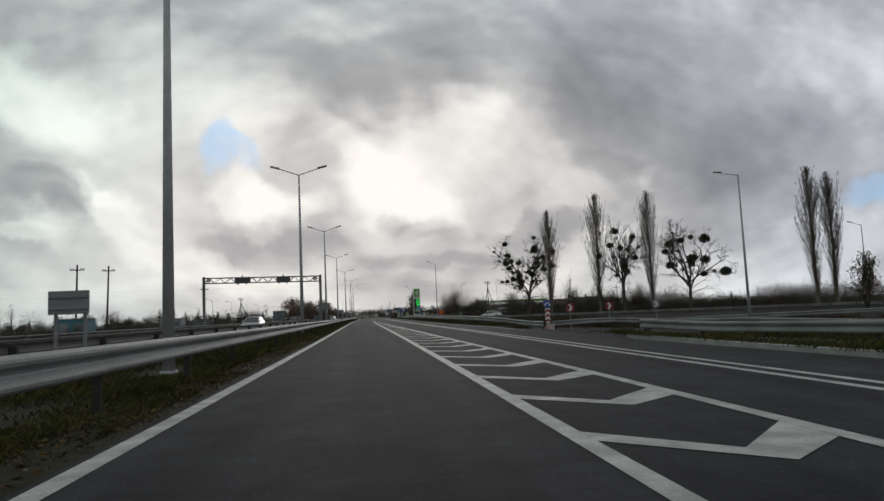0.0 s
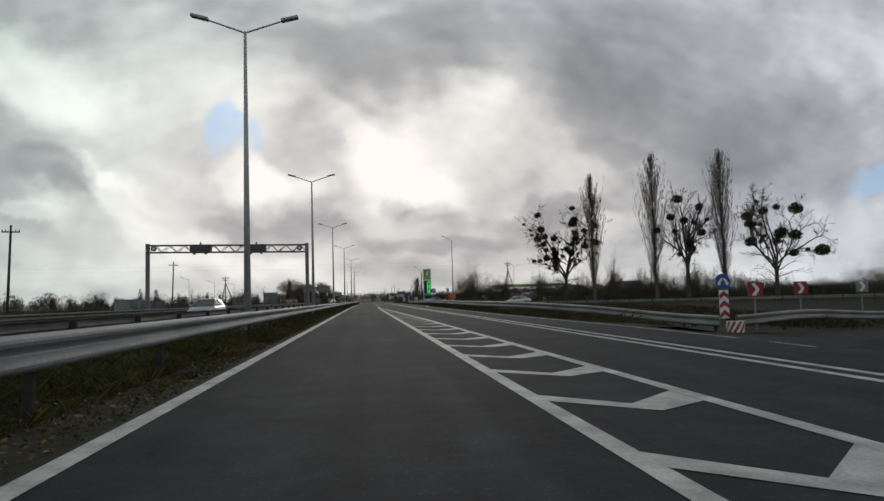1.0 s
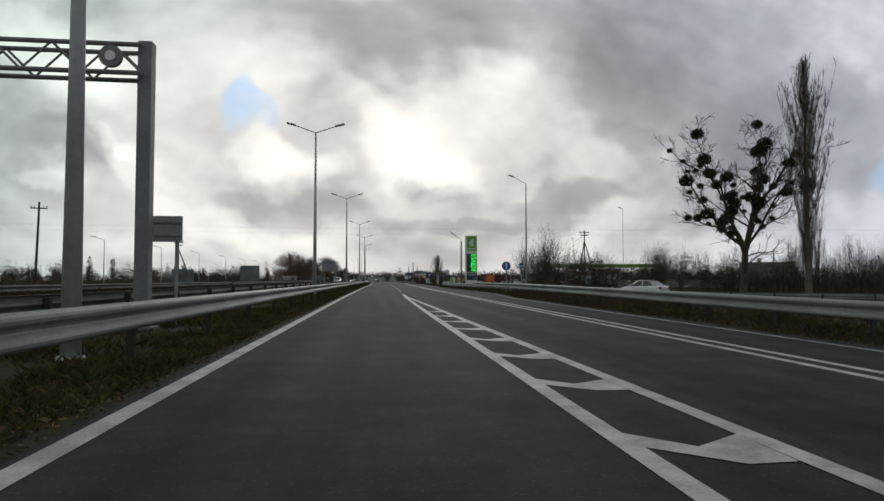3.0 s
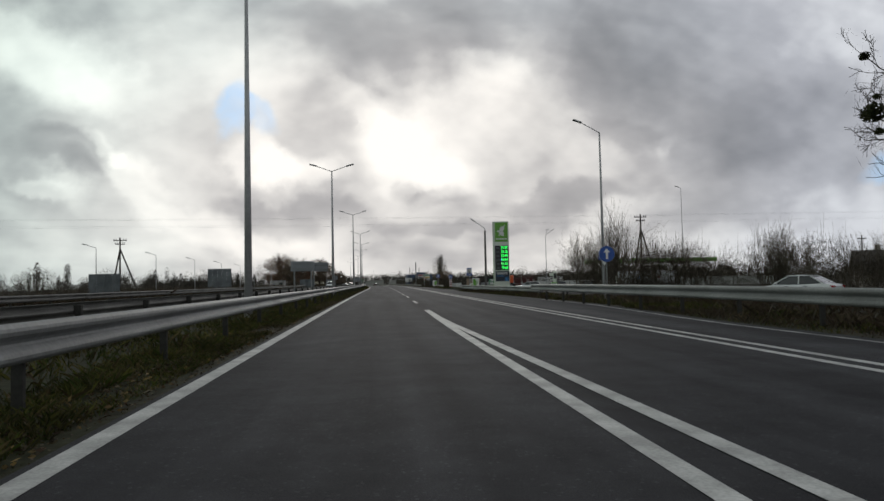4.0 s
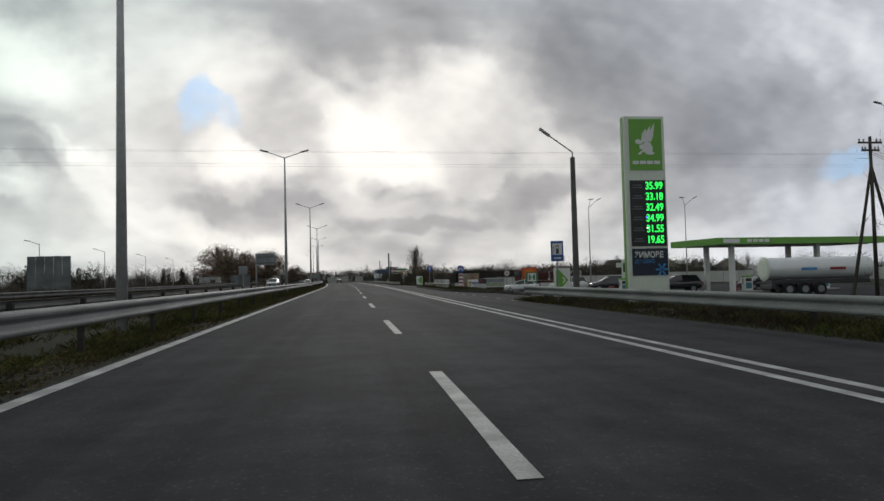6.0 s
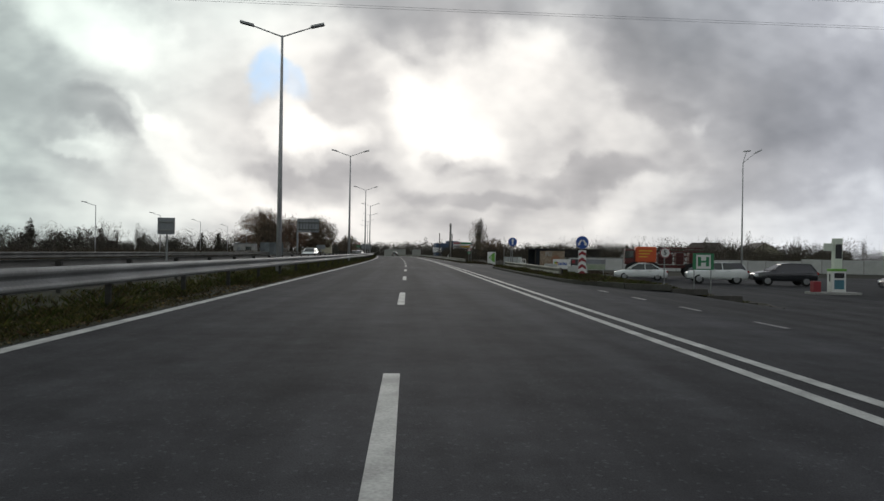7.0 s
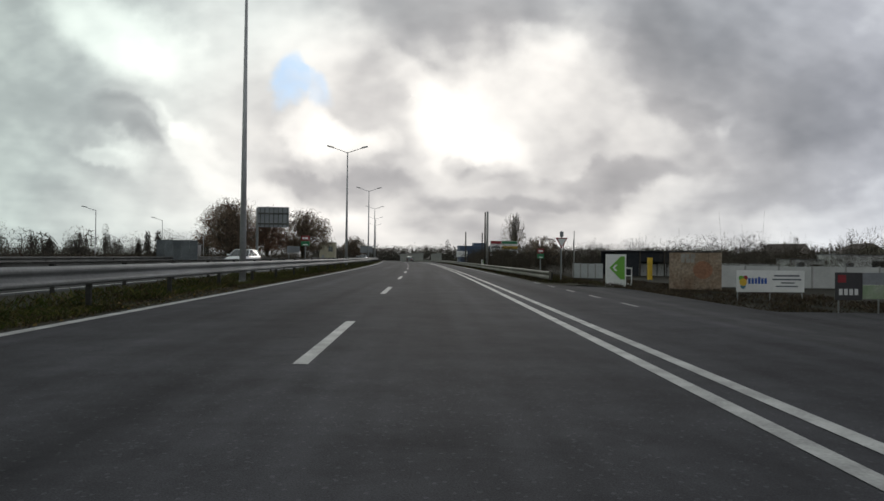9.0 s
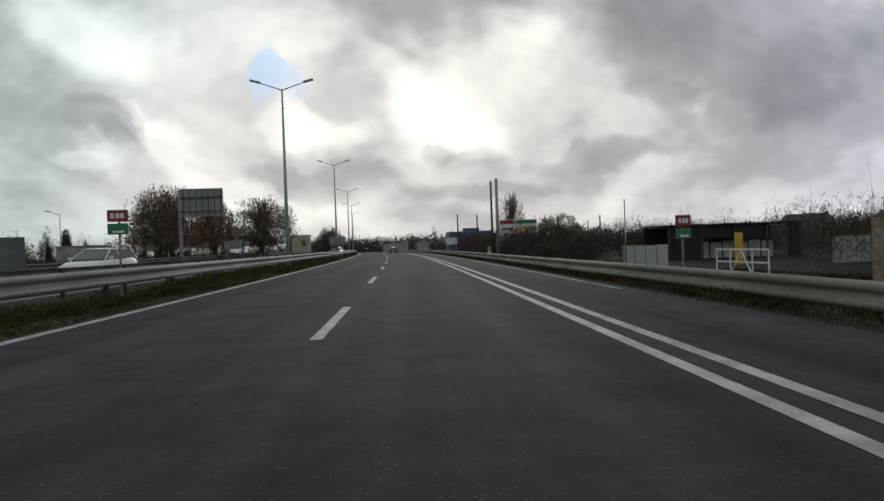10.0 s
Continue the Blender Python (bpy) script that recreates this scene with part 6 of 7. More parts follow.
green_board(9.15, 160.5, 0.68, 1.33, 0.12, 1, "white board with a green arrow behind a guardrail")
green_board(10.15, 228.0, 0.85, 1.23, -0.14, -1, "white board with a green arrow at a side entrance")
green_board(8.9, 283, 0.5, 0.75, 0.1, -1, "small white board with a green arrow")

# concrete lamp pole at the station
x, y = 10.63, 162.9
o = thing("street_lamp", pose(x, y, land(x, y)), "square concrete lamp pole with a steel pipe arm", "street lamp")
h = 6.54 - land(x, y)
bm = B()
prism(bm, [(-0.12, -0.12), (0.12, -0.12), (0.12, 0.12), (-0.12, 0.12)], -0.1, h, "xy")
for v in bm.verts:
    if v.co.z > 1:
        v.co.x *= 0.72
        v.co.y *= 0.72
part("pole", bm, CONCRETE_DARK, o)
bm = B()
rod(bm, (0, 0, h - 0.4), (0, 0, h + 0.25), 0.035, None, 8)
rod(bm, (0, 0, h + 0.25), (-1.15, 0, h + 1.05), 0.032, None, 8)
part("arm", bm, POLE, o)
bm = B()
box(bm, -0.3, 0.3, -0.1, 0.1, -0.05, 0.05, 0.02, pose(-1.32, 0, h + 1.18, 0, 36, 0))
part("lamp_head", bm, POLE, o)

# ---- petrol station ----
LED = glow("green LED digits", (0.03, 1.0, 0.12), 1.3)
LED_BLUE = glow("blue pilot light", (0.1, 0.15, 1.0), 1.5)
LED_WHITE = glow("white pilot light", (0.9, 0.95, 0.9), 1.2)
NAVY = surface("dark navy poster", (0.012, 0.022, 0.045), 0.4, 0, (0.01, 0.016, 0.03), 0.6, 12, 0.1, 0.02)
SKYBLUE = surface("light blue print", (0.05, 0.26, 0.55), 0.5, 0, (0.04, 0.2, 0.45), 1.0, 20, 0.1, 0.02)
PANEL_BLACK = surface("black LED panel", (0.008, 0.009, 0.009), 0.35, 0, (0.014, 0.015, 0.015), 3, 30, 0.2, 0.02)
CREAM = surface("cream frame", (0.62, 0.66, 0.58), 0.45, 0, (0.54, 0.58, 0.50), 0.5, 9, 0.06, 0.02)
GREYBAR = surface("grey lettering", (0.12, 0.13, 0.14), 0.6, 0, (0.09, 0.10, 0.11), 2, 20, 0.1, 0.02)


def price_sign():
    cx, y = 11.28, 156.6
    g = land(cx, y)
    o = thing("price_sign", pose(cx, y, 0, 0, 0, heading(y) - 1.0), "tall white and green petrol price sign with glowing green digits", "price sign")
    w, top = 0.76, 6.97
    bm = B()
    box(bm, -w - 0.04, w + 0.02, 0.0, 0.34, g - 0.1, top, 0.02)
    body = part("pylon", bm, CREAM, o)
    bm = B()
    box(bm, -w - 0.055, -w - 0.042, 0.16, 0.36, g, top, 0.003)
    part("edge_strip", bm, GREEN, body)
    # upper panel with a pale emblem and a bar of lettering
    plate(body, "emblem_panel", GREEN, -0.62, 0.66, 4.92, 6.86, -0.012, 0.03, 0.006)
    bm = B()
    prism(bm, [(-0.32, 5.52), (-0.2, 5.5), (-0.1, 5.62), (0.1, 5.5), (0.28, 5.5), (0.36, 5.56), (0.26, 5.62), (0.3, 5.75), (0.2, 5.95), (0.02, 6.0), (-0.1, 5.9), (-0.24, 5.86), (-0.22, 5.72), (-0.1, 5.7)], -0.04, -0.028)
    prism(bm, [(-0.12, 6.02), (-0.3, 6.1), (-0.4, 6.02), (-0.38, 5.92), (-0.22, 5.9), (-0.08, 5.94)], -0.041, -0.028)
    part("emblem", bm, WHITE, body, "pale winged emblem")
    for i in range(3):
        bm = B()
        a = -0.16 + 0.13 * i
        prism(bm, [(a, 6.0), (a + 0.12, 5.98), (a + 0.22, 6.2), (a + 0.2 + 0.04 * i, 6.5 + 0.1 * i), (a + 0.04, 6.3)], -0.045, -0.028)
        part("wing", bm, WHITE, body)
    for i in range(4):
        bm = B()
        c = -0.4 + 0.28 * i
        box(bm, c - 0.12, c + 0.12, -0.042, -0.028, 5.14, 5.27, 0.004)
        part("letter_block", bm, WHITE, body)
    # LED panel
    plate(body, "led_panel", PANEL_BLACK, -0.66, 0.72, 2.05, 4.53, -0.012, 0.03, 0.004)
    for i, value in enumerate(("35.99", "33.18", "32.49", "34.99", "31.55", "19.65")):
        z = 4.31 - 0.405 * i
        t = part("price", writing(value, 0.39, LED, 0.006), None, body)
        t.matrix_basis = pose(0.28, -0.034, z) @ Matrix.Diagonal((0.8, 1, 1, 1))
        for k in range(2):
            bm = B()
            a = -0.58 + 0.05 * k
            box(bm, a, a + 0.42 - 0.1 * k, -0.032, -0.028, z - 0.02 + 0.09 * k - 0.05, z + 0.02 + 0.09 * k - 0.05, 0.0)
            part("grade_bar", bm, GREYBAR, body)
    for i, m in ((3, LED_BLUE), (4, LED_WHITE)):
        bm = B()
        disc(bm, (-0.1 + 0.02 * i, 4.35 - 0.405 * i), 0.045, -0.034, -0.028, 12)
        part("pilot_light", bm, m, body)
    plate(body, "poster", NAVY, -0.66, 0.74, 0.95, 1.96, -0.012, 0.03, 0.004)
    t = part("poster_text", writing("ЗИМОВЕ", 0.31, WHITE, 0.008), None, body)
    t.matrix_basis = pose(0.0, -0.034, 1.71) @ Matrix.Diagonal((0.86, 1, 1, 1))
    t = part("poster_text", writing("ДП ЄВРО", 0.2, SKYBLUE, 0.0), None, body)
    t.matrix_basis = pose(-0.18, -0.034, 1.47) @ Matrix.Diagonal((0.86, 1, 1, 1))
    for i in range(6):
        bm = B()
        c, s = math.cos(i * math.pi / 3), math.sin(i * math.pi / 3)
        rod(bm, (0.48 + 0.05 * c, -0.031, 1.16 + 0.05 * s), (0.48 + 0.24 * c, -0.031, 1.16 + 0.24 * s), 0.03, 0.045, 6)
        part("snowflake_arm", bm, SKYBLUE, body)


price_sign()


def canopy():
    x, y, w, d, z0, z1 = 32.6, 188.0, 19.0, 7.2, 3.32, 3.93
    o = thing("petrol_canopy", pose(x, y, 0, 0, 0, 6.8), "white and green petrol station canopy on four columns", "canopy")
    g = land(38, 190)
    bm = B()
    box(bm, 0.06, w - 0.06, 0.06, d - 0.06, z0 + 0.05, z1 - 0.05, 0.02)
    part("roof", bm, WHITE, o)
    for a, b, c, e in ((0, w, 0, 0.06), (0, w, d - 0.06, d), (0, 0.06, 0.061, d - 0.061), (w - 0.06, w, 0.061, d - 0.061)):
        bm = B()
        box(bm, a, b, c, e, z0, z1, 0.01)
        part("fascia", bm, GREEN, o, "bright green fascia")
    plate(o, "logo_panel", WHITE, 0.5, 2.2, z0 + 0.12, z1 - 0.12, -0.03, 0.03, 0.006)
    for i in range(4):
        bm = B()
        box(bm, 3.0 + 0.62 * i, 3.5 + 0.62 * i, -0.035, -0.005, z0 + 0.18, z0 + 0.46, 0.01)
        part("letter_block", bm, WHITE, o)
    plate(o, "light_strip", WHITE, 0.5, w - 0.5, z0 - 0.05, z0 - 0.005, 2.0, 0.3)
    for a in (2.5, 12.0):
        for c in (1.5, 5.1):
            bm = B()
            box(bm, a - 0.2, a + 0.2, c - 0.2, c + 0.2, g - 0.05, z0 + 0.06, 0.02)
            part("column", bm, WHITE, o)


canopy()


def pump(x, y, label):
    g = land(x, y)
    o = thing("fuel_pump", pose(x, y, g), label, "fuel pump", "fuel pumps")
    plate(o, "plinth", CONCRETE, -1.6, 1.2, -0.05, 0.12, 0.0, 1.1, 0.03)
    plate(o, "cabinet", WHITE, -0.42, 0.42, 0.12, 1.35, 0.0, 0.5, 0.03)
    plate(o, "display", PANEL_BLACK, -0.3, 0.3, 0.95, 1.25, -0.255, 0.02)
    plate(o, "side_panel", TEAL, -0.3, 0.3, 0.3, 0.85, -0.255, 0.02)
    plate(o, "head", GREEN, -0.45, 0.45, 1.35, 1.5, 0.0, 0.52, 0.03)
    for k in (-0.46, 0.46):
        bm = B()
        rod(bm, (k, -0.05, 0.75), (k, -0.05, 1.2), 0.035, None, 8)
        part("nozzle", bm, BLACK, o)
    plate(o, "bin", RED, -1.5, -1.05, 0.12, 0.75, 0.0, 0.4, 0.03)
    return o


o = pump(26.4, 194.3, "white fuel pump with a tall totem on a concrete plinth")
g = land(26.4, 194.3)
plate(o, "totem", CREAM, 0.05, 0.55, 0.12, 2.3 - g, 0.45, 0.3, 0.02)
plate(o, "totem_panel", PANEL_BLACK, 0.1, 0.5, 1.1 - g, 1.95 - g, 0.29, 0.02)
plate(o, "flag_panel", CREAM, -0.55, 0.04, 1.55 - g, 2.0 - g, 0.42, 0.06)
pump(36.6, 190.2, "white and green fuel pump under a canopy")
pump(45.0, 191.0, "white and green fuel pump under a canopy")

# the station's small green-framed board and yard clutter
o = stand("yard_board", 15.5, 188, "white poster board in a bright green frame", "advertising board")
g = land(15.5, 188)
plate(o, "frame", GREEN_DARK, -0.52, 0.52, 0.45 - g, 1.25 - g)
plate(o, "poster", WHITE, -0.36, 0.36, 0.5 - g, 1.18 - g, -0.045, 0.008, 0)
for k in (-0.2, 0.2):
    plate(o, "letter_bar", GREEN_DARK, k - 0.08, k + 0.08, 0.62 - g, 1.08 - g, -0.053, 0.006, 0)
plate(o, "letter_bar", GREEN_DARK, -0.12, 0.12, 0.8 - g, 0.9 - g, -0.053, 0.006, 0)
for k in (-0.42, 0.42):
    post(o, k, -0.1, 0.6 - g, 0.03)

# ---- fences, sheds and houses on the right ----
def panel_fence(x0, y0, x1, y1, top, bottom, material, label, width=2.5):
    o = thing("fence", pose(0, 0, 0), label, "fence", "panel fences")
    a, b = Vector((x0, y0)), Vector((x1, y1))
    n = max(1, int((b - a).length / width))
    ang = math.degrees(math.atan2(y1 - y0, x1 - x0))
    for i in range(n):
        p = a.lerp(b, i / n)
        w = (b - a).length / n
        bm = B()
        box(bm, 0.03, w - 0.03, -0.04, 0.04, bottom, top - 0.02 * (i % 3), 0.012)
        q = part("panel", bm, material, o)
        q.matrix_basis = pose(p.x, p.y, 0, 0, 0, ang)
        bm = B()
        box(bm, -0.07, 0.07, -0.07, 0.07, bottom - 0.1, top + 0.06, 0.01)
        q = part("post", bm, CONCRETE, o)
        q.matrix_basis = pose(p.x, p.y, 0, 0, 0, ang)
    return o


PALE = surface("whitewashed concrete panel", (0.50, 0.50, 0.485), 0.8, 0, (0.38, 0.38, 0.365), 0.5, 8, 0.05, 0.1, 0.5, 0.06)
panel_fence(24.5, 252, 58, 250, 0.62, -1.3, PALE, "long whitewashed concrete panel fence behind the yard")
panel_fence(58, 250, 92, 232, 0.9, -1.2, PALE, "whitewashed concrete panel fence behind the yard")
panel_fence(30.2, 266, 37.8, 266, 0.72, -1.5, PALE, "whitewashed concrete panel fence behind a yard")
CORRUGATED = surface("pale corrugated steel", (0.46, 0.47, 0.47), 0.55, 0.2, (0.38, 0.39, 0.39), 0.7, 8, 0.08, 0.05)
panel_fence(17.95, 272.6, 20.9, 271.3, 0.5, -1.6, CORRUGATED, "grey corrugated steel fence before a hedge", 0.65)
DARKNET = surface("black mesh sheeting", (0.018, 0.02, 0.024), 0.85, 0, (0.03, 0.032, 0.036), 1.2, 20, 0.3, 0.3)


def yard_shed():
    """An open shed hung with black sheeting, with pale boards inside."""
    y = 283.0
    o = thing("shed", pose(0, 0, 0), "open shed hung with black sheeting", "shed")
    for x in (25.5, 28.6, 31.7, 34.8, 38.0):
        bm = B()
        box(bm, x - 0.08, x + 0.08, y - 0.1, y + 0.06, -1.9, 2.05, 0.01)
        part("post", bm, WOOD, o)
    bm = B()
    box(bm, 25.2, 38.3, y - 0.2, y + 6, 2.0, 2.14, 0.02)
    part("roof", bm, DARKNET, o)
    for a, b, z in ((25.6, 28.5, -1.9), (28.7, 31.6, 0.75), (31.8, 34.7, 0.65), (36.8, 37.9, -1.9)):
        bm = B()
        box(bm, a, b, y + 0.1, y + 0.16, z, 1.98, 0.01)
        for e in list(bm.verts):
            e.co.y += 0.05 * math.sin(e.co.x * 7)
        part("sheet", bm, DARKNET, o)
    bm = B()
    box(bm, 25.2, 38.3, y + 5.8, y + 5.95, -2.0, 1.98, 0.01)
    part("back_wall", bm, DARKNET, o)
    for i in range(6):
        bm = B()
        box(bm, 29.0 + 1.25 * i, 30.1 + 1.25 * i, y + 1.9, y + 2.0, -2.0, 0.5 - 0.1 * (i % 2), 0.01)
        part("board", bm, PALE, o)


yard_shed()
o = stand("gate_post", 25.3, 269.3, "thick yellow painted post", "post")
plate(o, "post", YELLOW, -0.24, 0.24, -0.1, 1.2 - land(25.3, 269.3), 0, 0.3, 0.02)
o = thing("gate", pose(17.74, 256.4, 0, 0, 0, -85.5), "white tubular steel gate with diagonal braces", "gate")
for a, b in (((0, -1.2), (0, 0.34)), ((4.5, -1.2), (4.5, 0.34)), ((0, 0.32), (4.5, 0.32)), ((0, -0.3), (4.5, -0.3)), ((0, -0.95), (4.5, -0.95)), ((1.3, -0.95), (2.25, 0.32)), ((3.2, -0.95), (2.25, 0.32)), ((1.3, -0.95), (1.3, 0.32)), ((3.2, -0.95), (3.2, 0.32))):
    bm = B()
    rod(bm, (a[0], 0, a[1]), (b[0], 0, b[1]), 0.04, None, 8)
    part("tube", bm, WHITE, o)
RUST = surface("rusty sheet steel", (0.16, 0.095, 0.06), 0.8, 0.1, (0.28, 0.22, 0.17), 0.9, 8, 0.35, 0.3, 0.5)
o = thing("hoarding", pose(20.6, 245.6, 0, 0, 0, -30) @ Matrix.Diagonal((1.15, 1.0, 1.12, 1)), "old brown painted panel with faded shapes on rusty sheet", "hoarding")
for i in range(4):
    bm = B()
    box(bm, -1.5 + 0.75 * i + 0.01, -0.75 + 0.75 * i - 0.01, -0.04, 0.04, -0.95, 1.36 + 0.01 * (i % 2), 0.006)
    part("sheet", bm, RUST, o)
ORANGE_FADED = surface("faded orange paint", (0.30, 0.13, 0.07), 0.75, 0, (0.2, 0.10, 0.06), 1.2, 9, 0.25, 0.1)
GREY_FADED = surface("faded grey paint", (0.3, 0.29, 0.27), 0.75, 0, (0.22, 0.2, 0.18), 1.2, 9, 0.2, 0.1)
bm = B()
disc(bm, (0.45, 0.3), 0.55, -0.05, -0.043, 26)
part("round_shape", bm, ORANGE_FADED, o)
for i in range(6):
    bm = B()
    a, z = -0.8 + 0.28 * (i % 3), 0.75 + 0.28 * (i // 3)
    box(bm, a, a + (0.26 if (i % 2) else 0.2), -0.049, -0.043, z, z + 0.26, 0)
    part("square", bm, GREY_FADED, o)
for k in (-1.4, 0, 1.4):
    post(o, k, -1.2, 1.3, 0.05, WOOD, 0.1)


def banner(x0, x1, y, top, bottom, label, marks):
    o = stand("banner", (x0 + x1) / 2, y, label, "banner", "roadside banners", 4)
    g = land((x0 + x1) / 2, y)
    w = (x1 - x0) / 2
    plate(o, "cloth", WHITE, -w, w, bottom - g, top - g, 0.0, 0.03, 0.004)
    for k in (-0.95, 0, 0.95):
        post(o, k * w, -0.1, top - g - 0.02, 0.03, GALV, 0.05)
    for a, b, z0, z1, m in marks:
        plate(o, "mark", m, w * a, w * b, bottom - g + (top - bottom) * z0, bottom - g + (top - bottom) * z1, -0.019, 0.006, 0)
    return o


BANNER = banner(18.25, 22.0, 234.4, 0.52, -0.62, "white banner with a coloured emblem and dark lettering bars",
       [(-0.66 + 0.095 * i, -0.59 + 0.095 * i, 0.38, 0.7 if i == 3 else 0.64, BLUE) for i in range(6)] + [(0.1, 0.85, 0.72, 0.8, GREYBAR), (0.05, 0.9, 0.55, 0.62, GREYBAR), (0.3, 0.7, 0.4, 0.46, GREYBAR), (0.15, 0.8, 0.24, 0.3, GREYBAR)])
for dx, dz, r, m in ((-1.52, 0.52, 0.2, YELLOW), (-1.62, 0.72, 0.14, GREEN), (-1.4, 0.74, 0.13, RED), (-1.52, 0.3, 0.14, TEAL)):
    bm = B()
    disc(bm, (dx, dz + (-0.62 - land(20.1, 234.4))), r, -0.028 - r * 0.02, -0.017, 20)
    part("emblem_patch", bm, m, BANNER)
o = stand("banner", 20.2, 226, "dark and green advertising panels on a low stand", "banner", "roadside banners", 4)
g = land(20.2, 226)
plate(o, "panel", BLACK, -1.9, -0.75, -0.5 - g, 0.6 - g)
plate(o, "panel", surface("faded green print", (0.15, 0.24, 0.11), 0.6, 0, (0.26, 0.30, 0.22), 1.5, 12, 0.2, 0.02), -0.74, 1.9, -0.45 - g, 0.1 - g)
plate(o, "panel", BACK, -0.74, 1.9, 0.12 - g, 0.6 - g)
plate(o, "mark", RED, -1.8, -1.45, 0.2 - g, 0.5 - g, -0.045, 0.006, 0)
for k in range(4):
    plate(o, "mark", WHITE, -1.75 + 0.22 * k, -1.6 + 0.22 * k, -0.3 - g, -0.05 - g, -0.045, 0.006, 0)
for k in (-1.7, 0, 1.7):
    post(o, k, -0.1, 0.5 - g, 0.03)
o = stand("advertising_board", 11.3, 281.5, "white advertising board with red, green and yellow strips", "advertising board")
g = land(11.3, 281.5)
plate(o, "panel", WHITE, -1.7, 1.7, 1.25 - g, 3.1 - g, 0, 0.06)
for a, b, z0, z1, m in ((-1.65, -0.35, 2.72, 3.05, RED), (-0.3, 1.65, 2.72, 3.05, GREEN_DARK), (-0.3, 1.65, 2.1, 2.45, YELLOW), (-1.5, -0.5, 2.2, 2.4, GREYBAR), (-1.4, 1.4, 1.75, 1.82, GREYBAR), (-1.2, 1.2, 1.5, 1.57, GREYBAR)):
    plate(o, "strip", m, a, b, z0 - g, z1 - g, -0.036, 0.008, 0)
for k in (-1.4, 1.4):
    post(o, k, -0.1, 2.9 - g, 0.05)
for x, y, z, w in ((8.65, 238.4, 1.43, 0.19), (-4.98, 238.2, 2.0, 0.24)):
    o = stand("direction_sign", x, y, "small red plate over a green plate on one post", "road sign", "roadside signs")
    z -= land(x, y)
    post(o, 0, -0.1, z + 0.15, 0.03)
    plate(o, "red_plate", RED, -w, w, z - 0.12, z + 0.16)
    plate(o, "green_plate", GREEN_DARK, -w, w, z - 0.42, z - 0.16)
    for k in (-0.5, 0.0, 0.45):
        plate(o, "mark", WHITE, w * (k - 0.18), w * (k + 0.18), z - 0.04, z + 0.08, -0.045, 0.006, 0)
    plate(o, "mark", WHITE, -w * 0.5, w * 0.6, z - 0.38, z - 0.33, -0.045, 0.006, 0)


ROOF = surface("dark slate roof", (0.06, 0.058, 0.058), 0.8, 0, (0.085, 0.075, 0.07), 0.8, 8, 0.2, 0.3)
ROOF_BROWN = surface("brown sheet roof", (0.075, 0.054, 0.042), 0.7, 0, (0.055, 0.042, 0.034), 0.8, 8, 0.2, 0.2)
PLASTER = surface("cream plaster", (0.40, 0.37, 0.27), 0.85, 0, (0.32, 0.295, 0.22), 0.4, 6, 0.1, 0.15)
BRICKWALL = surface("pale brick wall", (0.36, 0.33, 0.29), 0.85, 0, (0.28, 0.25, 0.22), 0.6, 10, 0.15, 0.2)
CONC_BLUE = surface("blue clad wall", (0.045, 0.075, 0.13), 0.6, 0, (0.035, 0.06, 0.11), 0.4, 5, 0.1, 0.05)


def house(x, y, w, d, eave, ridge, wall, roof, label, rz=0.0, gable=True):
    """A gabled house; the gable looks along local -y."""
    g = land(x, y)
    o = thing("house", pose(x, y, g - 0.2, 0, 0, rz), label, "house", "village houses")
    e, r = eave - g + 0.2, ridge - g + 0.2
    bm = B()
    prism(bm, [(-w / 2, 0), (w / 2, 0), (w / 2, e), (0, r), (-w / 2, e)], -d / 2, d / 2)
    body = part("wall", bm, wall, o)
    for k in (-1, 1):
        bm = B()
        t = 0.12
        prism(bm, [(0, r + 0.02), (0, r + 0.02 + t), (k * (w / 2 + 0.45), e - 0.45 * (r - e) / (w / 2) + 0.02 + t), (k * (w / 2 + 0.45), e - 0.45 * (r - e) / (w / 2) + 0.02)], -d / 2 - 0.4, d / 2 + 0.4)
        part("roof", bm, roof, o)
    bm = B()
    box(bm, w * 0.12, w * 0.12 + 0.5, d * 0.1, d * 0.1 + 0.5, r - 0.9, r + 0.75, 0.02)
    part("chimney", bm, BRICKWALL, o)
    for a in (-0.22, 0.22):
        bm = B()
        box(bm, a * w - 0.5, a * w + 0.5, -d / 2 - 0.03, -d / 2 + 0.05, e * 0.42, e * 0.42 + 1.1, 0.01)
        win = part("window", bm, WHITE, o)
        plate(win, "pane", GLASS, a * w - 0.42, a * w + 0.42, e * 0.42 + 0.08, e * 0.42 + 1.02, -d / 2 - 0.035, 0.012, 0)
    for k in (-0.25, 0.25):
        bm = B()
        box(bm, -w / 2 - 0.03, -w / 2 + 0.05, k * d - 0.5, k * d + 0.5, e * 0.42, e * 0.42 + 1.1, 0.01)
        win = part("window", bm, WHITE, o)
        bm = B()
        box(bm, -w / 2 - 0.042, -w / 2 - 0.031, k * d - 0.42, k * d + 0.42, e * 0.42 + 0.08, e * 0.42 + 1.02)
        part("pane", bm, GLASS, win)
    return o


